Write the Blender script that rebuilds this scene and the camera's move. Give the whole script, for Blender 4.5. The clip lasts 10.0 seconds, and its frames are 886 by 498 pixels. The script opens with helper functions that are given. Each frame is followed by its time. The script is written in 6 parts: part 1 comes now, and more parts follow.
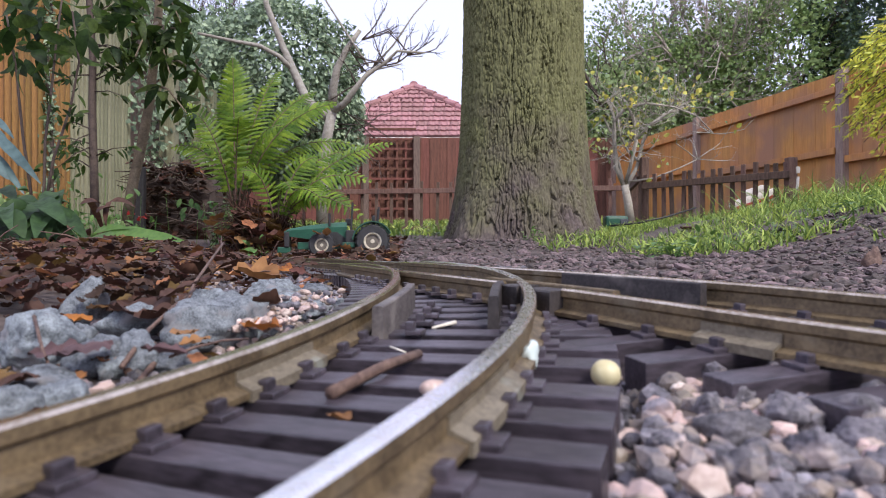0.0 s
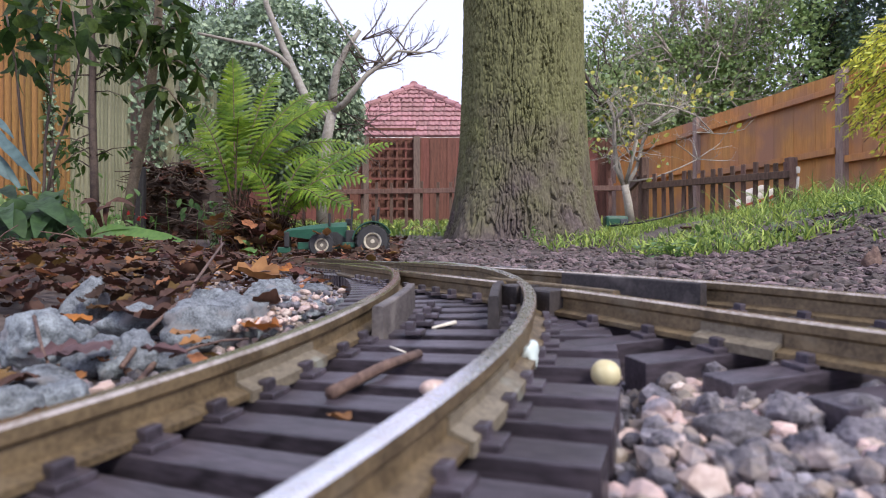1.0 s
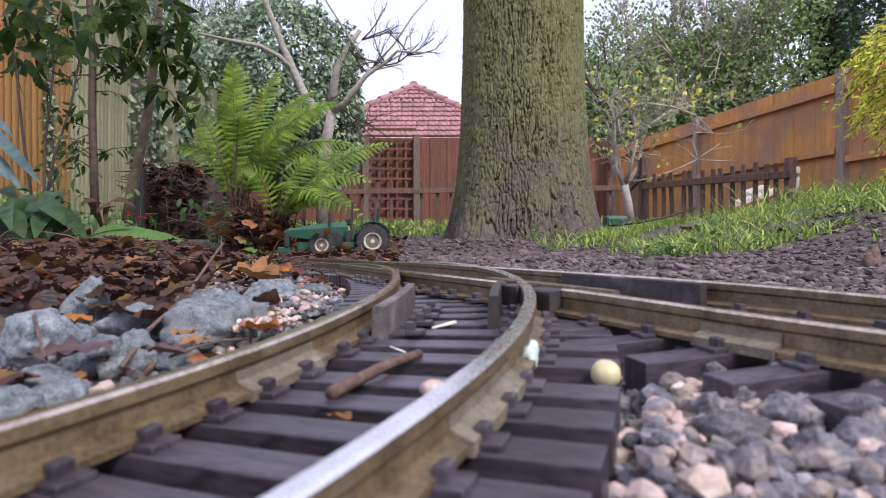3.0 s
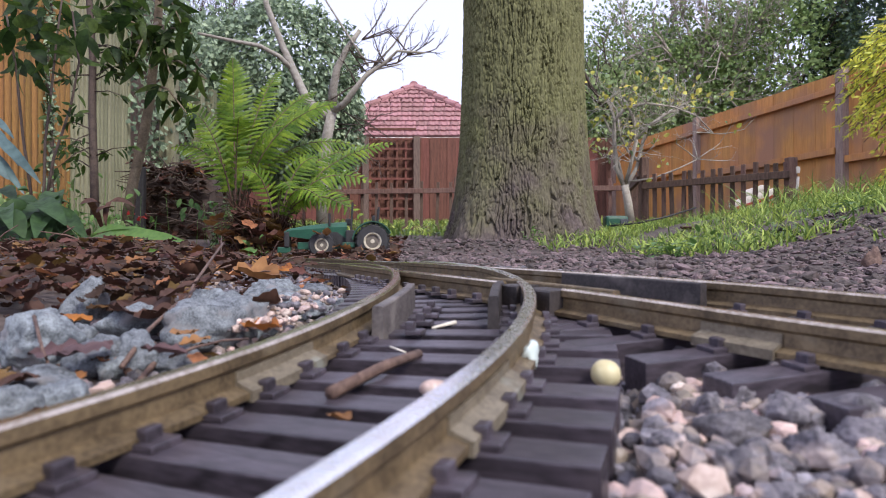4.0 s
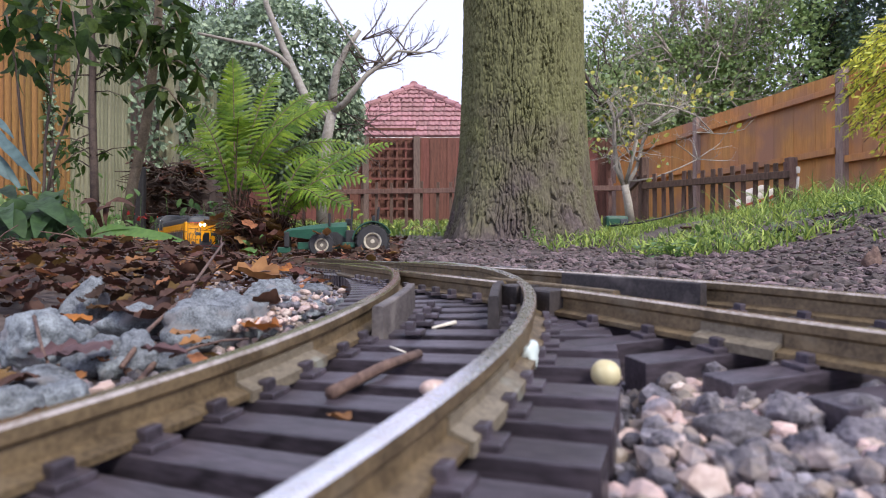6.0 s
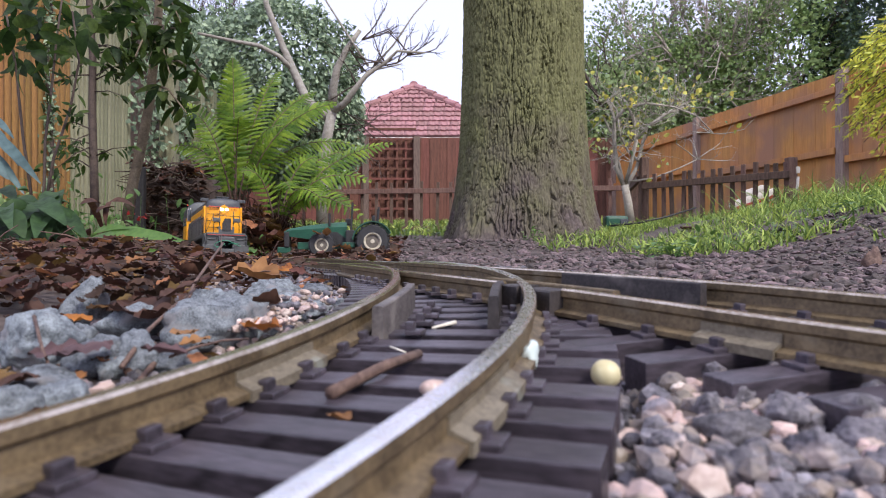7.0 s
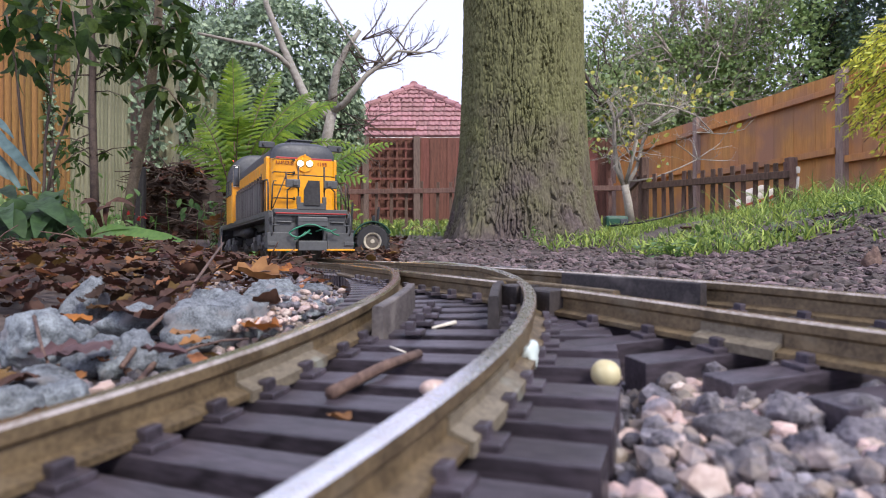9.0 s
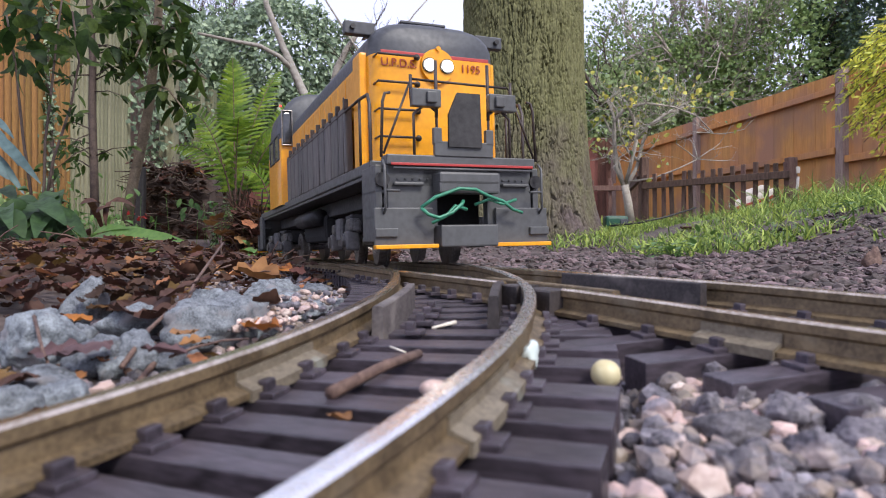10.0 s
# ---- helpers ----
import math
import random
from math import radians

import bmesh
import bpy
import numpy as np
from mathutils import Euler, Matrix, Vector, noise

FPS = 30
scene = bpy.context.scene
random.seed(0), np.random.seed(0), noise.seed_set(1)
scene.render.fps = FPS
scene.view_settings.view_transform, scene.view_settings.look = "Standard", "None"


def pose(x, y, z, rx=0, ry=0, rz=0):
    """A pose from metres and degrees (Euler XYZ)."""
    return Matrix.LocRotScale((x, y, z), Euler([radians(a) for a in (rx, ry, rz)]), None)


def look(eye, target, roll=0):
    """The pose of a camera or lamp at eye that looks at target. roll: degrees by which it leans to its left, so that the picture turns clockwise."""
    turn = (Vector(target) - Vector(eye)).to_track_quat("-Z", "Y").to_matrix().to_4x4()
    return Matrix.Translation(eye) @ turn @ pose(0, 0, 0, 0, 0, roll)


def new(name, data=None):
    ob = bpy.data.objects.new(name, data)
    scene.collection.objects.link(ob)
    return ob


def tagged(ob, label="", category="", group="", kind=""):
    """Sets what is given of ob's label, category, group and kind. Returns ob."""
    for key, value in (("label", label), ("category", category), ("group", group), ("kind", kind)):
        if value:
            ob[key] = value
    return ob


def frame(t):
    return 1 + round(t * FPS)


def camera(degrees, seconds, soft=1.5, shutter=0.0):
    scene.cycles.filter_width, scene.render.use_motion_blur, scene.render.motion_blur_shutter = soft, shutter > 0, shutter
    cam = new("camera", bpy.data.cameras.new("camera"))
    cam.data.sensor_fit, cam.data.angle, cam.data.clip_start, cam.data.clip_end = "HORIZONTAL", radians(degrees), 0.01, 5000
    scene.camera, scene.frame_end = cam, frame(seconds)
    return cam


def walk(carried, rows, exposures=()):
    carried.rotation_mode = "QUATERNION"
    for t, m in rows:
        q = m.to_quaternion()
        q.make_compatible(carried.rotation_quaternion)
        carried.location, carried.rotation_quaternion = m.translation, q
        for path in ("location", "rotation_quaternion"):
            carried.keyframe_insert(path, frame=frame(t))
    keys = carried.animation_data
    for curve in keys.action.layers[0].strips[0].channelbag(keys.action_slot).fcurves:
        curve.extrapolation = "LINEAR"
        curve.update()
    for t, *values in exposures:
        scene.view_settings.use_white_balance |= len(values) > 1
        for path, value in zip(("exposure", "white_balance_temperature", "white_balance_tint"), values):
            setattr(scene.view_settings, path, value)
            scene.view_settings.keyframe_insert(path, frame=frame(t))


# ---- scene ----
cam = camera(70, 10.0, 1.0)
CZ = 0.05                      # height of the lens above the zero level
cam.data.dof.use_dof = True
cam.data.dof.focus_distance, cam.data.dof.aperture_fstop = 0.55, 33.0
walk(cam, [(0.0, look((0, 0, CZ), (0, 1, CZ))), (10.0, look((0, 0, CZ), (0, 1, CZ)))], [(0.0, 0.37), (10.0, 0.37)])

# ---- world and sun: a bright overcast autumn day ----
world = bpy.data.worlds.new("overcast_sky")
scene.world = world
world.use_nodes = True
wn, wl = world.node_tree.nodes, world.node_tree.links
sky = wn.new("ShaderNodeTexSky")
sky.sky_type = "NISHITA"
sky.sun_disc = False
sky.sun_elevation, sky.sun_rotation = radians(46), radians(144)
sky.dust_density, sky.air_density = 4.0, 1.0
whiten = wn.new("ShaderNodeMix")
whiten.data_type = "RGBA"
whiten.inputs[0].default_value = 0.85
whiten.inputs[7].default_value = (9.3, 9.8, 13.6, 1)
wl.new(sky.outputs[0], whiten.inputs[6])
wl.new(whiten.outputs[2], wn["Background"].inputs[0])
wn["Background"].inputs[1].default_value = 0.094
sun = new("sun", bpy.data.lights.new("sun", "SUN"))
sun.data.energy, sun.data.angle, sun.data.color = 2.6, radians(16), (1.0, 0.96, 0.92)
sun.matrix_world = look((0, 0, 6), (-2.0, 2.8, 2.4))


# ---- small mesh kit ----
def bm_new():
    return bmesh.new()


def put(name, bm, material, parent=None, label="", smooth=False):
    me = bpy.data.meshes.new(name)
    bm.normal_update()
    bm.to_mesh(me)
    bm.free()
    for m in (material if isinstance(material, (list, tuple)) else [material]):
        me.materials.append(m)
    if smooth:
        for p in me.polygons:
            p.use_smooth = True
    ob = new(name, me)
    if parent is not None:
        ob.parent = parent
    if label:
        ob["label"] = label
    return ob


def part(name, bm, material, parent, label="", smooth=False):
    return put(name, bm, material, parent, label, smooth)


def empty(name, m=None):
    ob = new(name)
    ob.empty_display_size = 0.02
    if m is not None:
        ob.matrix_basis = m
    return ob


def box(bm, cx, cy, cz, sx, sy, sz, bevel=0.0, m=None, mat_i=0):
    r = bmesh.ops.create_cube(bm, size=1.0, matrix=Matrix.Translation((cx, cy, cz)) @ Matrix.Diagonal((sx, sy, sz, 1)))
    vs = r["verts"]
    fs = list({f for v in vs for f in v.link_faces})
    for f in fs:
        f.material_index = mat_i
    if bevel > 0:
        es = list({e for v in vs for e in v.link_edges})
        b = bmesh.ops.bevel(bm, geom=es, offset=bevel, segments=2, affect="EDGES", profile=0.6)
        vs = list({v for f in b["faces"] for v in f.verts} | {v for v in vs if v.is_valid})
    if m is not None:
        bmesh.ops.transform(bm, matrix=m, verts=vs)
    return vs


def cyl(bm, p, q, r1, r2=None, n=12, caps=True):
    p, q = Vector(p), Vector(q)
    d = q - p
    m = Matrix.Translation((p + q) / 2) @ d.to_track_quat("Z", "Y").to_matrix().to_4x4()
    r = bmesh.ops.create_cone(bm, cap_ends=caps, segments=n, radius1=r1, radius2=r1 if r2 is None else r2, depth=d.length, matrix=m)
    return r["verts"]


def tube(bm, pts, radii, n=6, cap=True):
    """A tapered tube along points."""
    pts = [Vector(p) for p in pts]
    if not isinstance(radii, (list, tuple)):
        radii = [radii] * len(pts)
    rings, side = [], None
    for i, p in enumerate(pts):
        d = (pts[min(i + 1, len(pts) - 1)] - pts[max(i - 1, 0)]).normalized()
        if side is None:
            side = d.cross(Vector((0.3, 0.2, 0.93)))
            if side.length < 0.1:
                side = d.cross(Vector((1, 0, 0)))
        side = (side - d * side.dot(d)).normalized()
        up = d.cross(side)
        rings.append([bm.verts.new(p + (side * math.cos(a) + up * math.sin(a)) * radii[i]) for a in (2 * math.pi * k / n for k in range(n))])
    for a, b in zip(rings, rings[1:]):
        for k in range(n):
            bm.faces.new((a[k], a[(k + 1) % n], b[(k + 1) % n], b[k]))
    if cap:
        bm.faces.new(rings[0][::-1])
        bm.faces.new(rings[-1])
    return rings


def sweep(bm, path, profile, closed_ends=True):
    """A profile (across, up) carried along rows of (x, y, z, heading); heading 0 looks along +y, positive to the left."""
    rings = []
    for x, y, z, th in path:
        c, s = math.cos(th), math.sin(th)
        rings.append([bm.verts.new((x + a * c, y + a * s, z + b)) for a, b in profile])
    n = len(profile)
    for a, b in zip(rings, rings[1:]):
        for k in range(n):
            bm.faces.new((a[k], a[(k + 1) % n], b[(k + 1) % n], b[k]))
    if closed_ends:
        bm.faces.new(rings[0][::-1])
        bm.faces.new(rings[-1])


def smooth01(a, b, x):
    t = min(1.0, max(0.0, (x - a) / (b - a)))
    return t * t * (3 - 2 * t)


# ---- materials ----
def mat(name, col, rough=0.7, metal=0.0, col2=None, scale=20.0, bump=0.15, fine=6.0, stretch=(1, 1, 1), island=0.0, spec=0.5, obj_random=0.0, third=None, third_at=(0.6, 0.75), transmit=0.0):
    """A surface with two colours mixed by noise at two scales, roughness that varies, and fine relief."""
    m = bpy.data.materials.new(name)
    m.use_nodes = True
    n, l = m.node_tree.nodes, m.node_tree.links
    b = n["Principled BSDF"]
    co = n.new("ShaderNodeTexCoord")
    mp = n.new("ShaderNodeMapping")
    mp.inputs["Scale"].default_value = stretch
    l.new(co.outputs["Object"], mp.inputs[0])
    big, small = n.new("ShaderNodeTexNoise"), n.new("ShaderNodeTexNoise")
    big.inputs["Scale"].default_value, small.inputs["Scale"].default_value = scale, scale * fine
    big.inputs["Detail"].default_value, small.inputs["Detail"].default_value = 4, 3
    l.new(mp.outputs[0], big.inputs["Vector"])
    l.new(mp.outputs[0], small.inputs["Vector"])
    col2 = col2 or tuple(c * 0.6 for c in col)
    add = n.new("ShaderNodeMath")
    add.operation = "MULTIPLY_ADD"
    add.inputs[1].default_value = 0.45
    l.new(small.outputs[0], add.inputs[0])
    half = n.new("ShaderNodeMath")
    half.operation = "MULTIPLY"
    half.inputs[1].default_value = 0.55
    l.new(big.outputs[0], half.inputs[0])
    l.new(half.outputs[0], add.inputs[2])
    ramp = n.new("ShaderNodeValToRGB")
    e = ramp.color_ramp.elements
    e[0].position, e[0].color = 0.36, (*col2, 1)
    e[1].position, e[1].color = 0.62, (*col, 1)
    l.new(add.outputs[0], ramp.inputs[0])
    out = ramp.outputs[0]
    if third:
        n3, r3, mx = n.new("ShaderNodeTexNoise"), n.new("ShaderNodeMapRange"), n.new("ShaderNodeMix")
        n3.inputs["Scale"].default_value, n3.inputs["Detail"].default_value = scale * 0.37, 5
        l.new(co.outputs["Object"], n3.inputs["Vector"])
        r3.inputs["From Min"].default_value, r3.inputs["From Max"].default_value = third_at
        l.new(n3.outputs[0], r3.inputs[0])
        mx.data_type = "RGBA"
        l.new(r3.outputs[0], mx.inputs[0])
        l.new(out, mx.inputs[6])
        mx.inputs[7].default_value = (*third, 1)
        out = mx.outputs[2]
    if island or obj_random:
        if island:
            src = n.new("ShaderNodeNewGeometry").outputs["Random Per Island"]
        else:
            src = n.new("ShaderNodeObjectInfo").outputs["Random"]
        amt = island or obj_random
        hsv, mr, mr2 = n.new("ShaderNodeHueSaturation"), n.new("ShaderNodeMapRange"), n.new("ShaderNodeMapRange")
        mr.inputs["To Min"].default_value, mr.inputs["To Max"].default_value = 1 - amt, 1 + amt
        mr2.inputs["To Min"].default_value, mr2.inputs["To Max"].default_value = 0.5 + 0.05 * amt, 0.5 - 0.05 * amt
        l.new(src, mr.inputs[0])
        l.new(src, mr2.inputs[0])
        l.new(mr.outputs[0], hsv.inputs["Value"])
        l.new(mr2.outputs[0], hsv.inputs["Hue"])
        l.new(out, hsv.inputs["Color"])
        out = hsv.outputs[0]
    l.new(out, b.inputs["Base Color"])
    rr = n.new("ShaderNodeMapRange")
    rr.inputs["To Min"].default_value, rr.inputs["To Max"].default_value = min(1, rough + 0.12), max(0.03, rough - 0.12)
    l.new(small.outputs[0], rr.inputs[0])
    l.new(rr.outputs[0], b.inputs["Roughness"])
    b.inputs["Metallic"].default_value = metal
    b.inputs["Specular IOR Level"].default_value = spec
    if transmit:
        b.inputs["Subsurface Weight"].default_value = 0.0
        tr, ms = n.new("ShaderNodeBsdfTranslucent"), n.new("ShaderNodeMixShader")
        l.new(out, tr.inputs[0])
        ms.inputs[0].default_value = transmit
        l.new(b.outputs[0], ms.inputs[1])
        l.new(tr.outputs[0], ms.inputs[2])
        l.new(ms.outputs[0], n["Material Output"].inputs[0])
    if bump:
        bp = n.new("ShaderNodeBump")
        bp.inputs["Strength"].default_value = bump
        bp.inputs["Distance"].default_value = 0.35 / (scale * fine)
        l.new(add.outputs[0], bp.inputs["Height"])
        l.new(bp.outputs[0], b.inputs["Normal"])
    return m


def glow(name, col, strength):
    m = bpy.data.materials.new(name)
    m.use_nodes = True
    b = m.node_tree.nodes["Principled BSDF"]
    b.inputs["Base Color"].default_value = (*col, 1)
    b.inputs["Emission Color"].default_value = (*col, 1)
    b.inputs["Emission Strength"].default_value = strength
    return m


M_SOIL = mat("soil", (0.10, 0.074, 0.064), 0.95, 0, (0.034, 0.024, 0.021), 30, 0.9, 8, third=(0.06, 0.075, 0.025), third_at=(0.62, 0.75))
M_CRUMB = mat("soil_crumb", (0.155, 0.115, 0.108), 0.8, 0, (0.04, 0.029, 0.028), 260, 1.0, 5, island=0.6)
M_RAIL = mat("weathered_brass_rail", (0.215, 0.155, 0.085), 0.5, 0.3, (0.08, 0.056, 0.032), 160, 0.5, 6, third=(0.24, 0.20, 0.14), third_at=(0.56, 0.75))
M_TOP = mat("polished_rail_head", (0.66, 0.56, 0.45), 0.2, 0.9, (0.36, 0.28, 0.2), 160, 0.2, 6)
# Near-white colour carries a painted sky reflection over the worn, polished head.
M_BRIGHT = mat("worn_sky_sheen_rail_head", (0.94, 0.92, 0.92), 0.27, 0.95, (0.82, 0.77, 0.73), 160, 0.08, 6)
M_SLEEPER = mat("black_plastic_sleeper", (0.09, 0.073, 0.09), 0.36, 0, (0.022, 0.018, 0.022), 220, 0.5, 5, stretch=(0.25, 1.6, 1), obj_random=0.25)
M_CHECK = mat("dusty_plastic_check_rail", (0.055, 0.044, 0.042), 0.6, 0, (0.02, 0.016, 0.016), 190, 0.7, 5, third=(0.13, 0.11, 0.10), third_at=(0.62, 0.78))
M_DUSTY = mat("dusty_guide_plastic", (0.135, 0.115, 0.108), 0.6, 0, (0.05, 0.041, 0.04), 170, 0.8, 5, third=(0.23, 0.20, 0.18), third_at=(0.55, 0.72))


def bark_mat():
    """Furrowed bark: brown plates, with green algae spreading over the upper stem in patches."""
    m = mat("oak_bark", (0.135, 0.104, 0.094), 0.95, 0, (0.058, 0.043, 0.039), 120, 1.0, 5, stretch=(1, 1, 0.4))
    n, l = m.node_tree.nodes, m.node_tree.links
    b = n["Principled BSDF"]
    plain = b.inputs["Base Color"].links[0].from_socket
    co, xyz, cloud = n.new("ShaderNodeTexCoord"), n.new("ShaderNodeSeparateXYZ"), n.new("ShaderNodeTexNoise")
    l.new(co.outputs["Object"], xyz.inputs[0])
    l.new(co.outputs["Object"], cloud.inputs["Vector"])
    cloud.inputs["Scale"].default_value, cloud.inputs["Detail"].default_value = 9.0, 6
    add, reach, green = n.new("ShaderNodeMath"), n.new("ShaderNodeMapRange"), n.new("ShaderNodeMix")
    add.operation = "MULTIPLY_ADD"
    add.inputs[1].default_value = 0.9
    l.new(cloud.outputs[0], add.inputs[0])
    l.new(xyz.outputs["Z"], add.inputs[2])
    reach.inputs["From Min"].default_value, reach.inputs["From Max"].default_value = 0.50, 0.95
    reach.inputs["To Max"].default_value = 1.0
    l.new(add.outputs[0], reach.inputs[0])
    green.data_type, green.blend_type = "RGBA", "MULTIPLY"
    l.new(reach.outputs[0], green.inputs[0])
    l.new(plain, green.inputs[6])
    green.inputs[7].default_value = (1.42, 1.84, 0.86, 1)
    l.new(green.outputs[2], b.inputs["Base Color"])
    return m


M_BARK = bark_mat()

# ---- track plan: two routes that part at a turnout ----
SEGMENTS = [(0.25, 0.9), (0.1, 1.867), (0.1, 2.905), (0.1, 1.474), (0.1, 0.689), (0.15, 1.293), (0.25, 0.1), (0.6, 0.04), (0.5, 0.08), (0.45, 0.1), (0.12, 1.65), (0.84, 2.7), (2.4, 0.0)]


def zrow(y, nodes):
    """Smooth height along y through a few levels."""
    if y <= nodes[0][0]:
        return nodes[0][1] + (y - nodes[0][0]) * (nodes[1][1] - nodes[0][1]) / (nodes[1][0] - nodes[0][0])
    for i in range(len(nodes) - 1):
        (a, za), (b, zb) = nodes[i], nodes[i + 1]
        if y <= b:
            def slope(k):
                k0, k1 = max(0, k - 1), min(len(nodes) - 1, k + 1)
                return (nodes[k1][1] - nodes[k0][1]) / (nodes[k1][0] - nodes[k0][0])
            h, t = b - a, (y - a) / (b - a)
            return ((2 * t ** 3 - 3 * t * t + 1) * za + (t ** 3 - 2 * t * t + t) * h * slope(i) + (-2 * t ** 3 + 3 * t * t) * zb + (t ** 3 - t * t) * h * slope(i + 1))
    return nodes[-1][1]


RAIL_LEVELS = [(0.05, -0.0215), (0.12, -0.0185), (0.2, -0.0136), (0.3, -0.0107), (0.45, -0.0092), (0.6, -0.0105), (0.8, -0.0100), (1.1, -0.0135), (1.5, -0.021), (1.73, -0.031), (2.15, -0.054), (2.6, -0.066), (3.2, -0.068)]


def rail_z(x, y):
    return CZ + zrow(y, RAIL_LEVELS) + 0.03 * max(-0.4, min(0.3, x)) * smooth01(1.2, 0.5, y)


def run(x, y, th, segments, step=0.005):
    rows = []
    for length, k in segments:
        n = max(1, round(length / step))
        for _ in range(n):
            rows.append((x, y, rail_z(x, y), th))
            th += k * length / n / 2
            x, y = x - math.sin(th) * length / n, y + math.cos(th) * length / n
            th += k * length / n / 2
    rows.append((x, y, rail_z(x, y), th))
    return rows


_t0 = -0.4796 - 0.25 * 0.9
_x0, _y0 = -0.0474, 0.0431
_back = run(0, 0, _t0, SEGMENTS[:1])[-1]
MAIN = run(_x0 - _back[0], _y0 - _back[1], _t0, SEGMENTS)          # the curved route, towards the camera's side first
_b2 = run(0, 0, 0.489 + 0.837 * 0.3, [(0.3, -0.837)])[-1]
BRANCH = run(0.0477 - _b2[0], 0.2341 - _b2[1], 0.489 + 0.837 * 0.3, [(0.3, -0.837), (0.29, -0.837)])
G2 = 0.024                                                         # half the distance between the rail heads


def offset(path, d):
    """A path d metres to the right of another."""
    out = []
    for x, y, z, th in path:
        x2, y2 = x + d * math.cos(th), y + d * math.sin(th)
        out.append((x2, y2, rail_z(x2, y2), th))
    return out


def near_main(x, y):
    return min((x - r[0]) ** 2 + (y - r[1]) ** 2 for r in MAIN[::4]) ** 0.5


def near_branch(x, y):
    return min((x - r[0]) ** 2 + (y - r[1]) ** 2 for r in BRANCH[::4]) ** 0.5


GROUND_LEVELS = [(-1.0, -0.04), (0.0, -0.037), (0.2, -0.027), (0.5, -0.019), (1.0, -0.018), (1.5, -0.020), (2.0, -0.004), (4.0, 0.10), (9.0, 0.36), (16.0, 0.5), (60.0, 0.6)]


def ground_z(x, y):
    z = CZ + zrow(y, GROUND_LEVELS)
    bank = smooth01(0.28, 1.15, x) * smooth01(0.1, 0.9, y) * (0.25 + 0.75 * smooth01(3.0, 1.6, y)) * smooth01(7, 4, y)
    z += 0.135 * bank + 0.035 * math.exp(-(((x - 0.26) ** 2 + (y - 2.1) ** 2) / 0.35) ** 1.5)
    z += 0.012 * smooth01(-0.05, -0.3, x) * smooth01(1.6, 0.8, y)
    d = min(near_main(x, y), near_branch(x, y)) if abs(x) < 3 and y < 4.5 else 9
    w = math.exp(-(d / 0.13) ** 4) if d < 0.4 else 0.0
    z = z * (1 - w) + w * (rail_z(x, y) - 0.0138 - 0.0044 * (near_main(x, y) < 0.052))
    k = 1 - 0.75 * w
    return z + k * (0.010 * noise.noise((x * 3.1, y * 3.1, 0)) * min(1, y * y) + 0.004 * noise.noise((x * 16, y * 16, 3)) + 0.0016 * noise.noise((x * 60, y * 60, 7)))


# ---- ground: one sheet to the horizon ----
def make_ground():
    us = [-1 + 2 * i / 230 for i in range(231)]
    xs = [0.012 * math.sinh(10.2 * u) for u in us]
    ys = [0.3 + 0.012 * math.sinh(10.2 * u) for u in us]
    verts = [(x, y, ground_z(x, y)) for y in ys for x in xs]
    n = len(xs)
    faces = [(j * n + i, j * n + i + 1, (j + 1) * n + i + 1, (j + 1) * n + i) for j in range(n - 1) for i in range(n - 1)]
    me = bpy.data.meshes.new("ground")
    me.from_pydata(verts, [], faces)
    me.materials.append(M_SOIL)
    for p in me.polygons:
        p.use_smooth = True
    tagged(new("ground", me), "dark brown garden soil rising gently to a lawn", "ground", kind="structure")


make_ground()

# ---- rails and sleepers ----
RAIL_H = 0.0084
RAIL_SECTION = [(-0.0043, -RAIL_H), (0.0043, -RAIL_H), (0.0043, -0.0072), (0.0010, -0.0062), (0.0008, -0.0032), (0.0018, -0.0025), (0.0018, -0.0006), (0.0012, 0.0),
                (-0.0012, 0.0), (-0.0018, -0.0006), (-0.0018, -0.0025), (-0.0008, -0.0032), (-0.0010, -0.0062), (-0.0043, -0.0072)]


def rail(path, parent, name="rail", head=None):
    bm = bm_new()
    sweep(bm, path, RAIL_SECTION)
    ob = part(name, bm, [M_RAIL, head or M_TOP], parent, smooth=False)
    n = len(RAIL_SECTION)
    for i, p in enumerate(ob.data.polygons):
        if len(p.vertices) == 4 and (i % n) in (6, 7, 8):
            p.material_index = 1
    return ob


def sleeper_mesh(length, chairs):
    """A moulded plastic sleeper with its rail chairs; chairs: places of the rails along it."""
    bm = bm_new()
    box(bm, 0, 0, -0.0055, length, 0.0086, 0.011, 0.0004)
    for c in chairs:
        for s in (-1, 1):
            box(bm, c + s * 0.0062, 0, 0.0005, 0.0040, 0.0060, 0.0012, 0.0003)
            box(bm, c + s * 0.0048, 0, 0.0018, 0.0022, 0.0034, 0.0026, 0.0005)
    me = bpy.data.meshes.new("sleeper")
    bm.to_mesh(me)
    bm.free()
    me.materials.append(M_SLEEPER)
    return me


def place_sleeper(me, x, y, th, parent, z_add=0.0):
    ob = new("sleeper", me)
    ob.parent = parent
    sx, sy = 0.02, 0.02
    z = rail_z(x, y) - RAIL_H - 0.0004
    pitch = math.atan2(rail_z(x - math.sin(th) * sx, y + math.cos(th) * sx) - rail_z(x, y), sx)
    roll = math.atan2(rail_z(x + math.cos(th) * sx, y + math.sin(th) * sx) - rail_z(x, y), sx)
    ob.matrix_basis = Matrix.Translation((x, y, z + z_add)) @ Matrix.Rotation(th, 4, "Z") @ Matrix.Rotation(pitch, 4, "X") @ Matrix.Rotation(-roll, 4, "Y")
    return ob

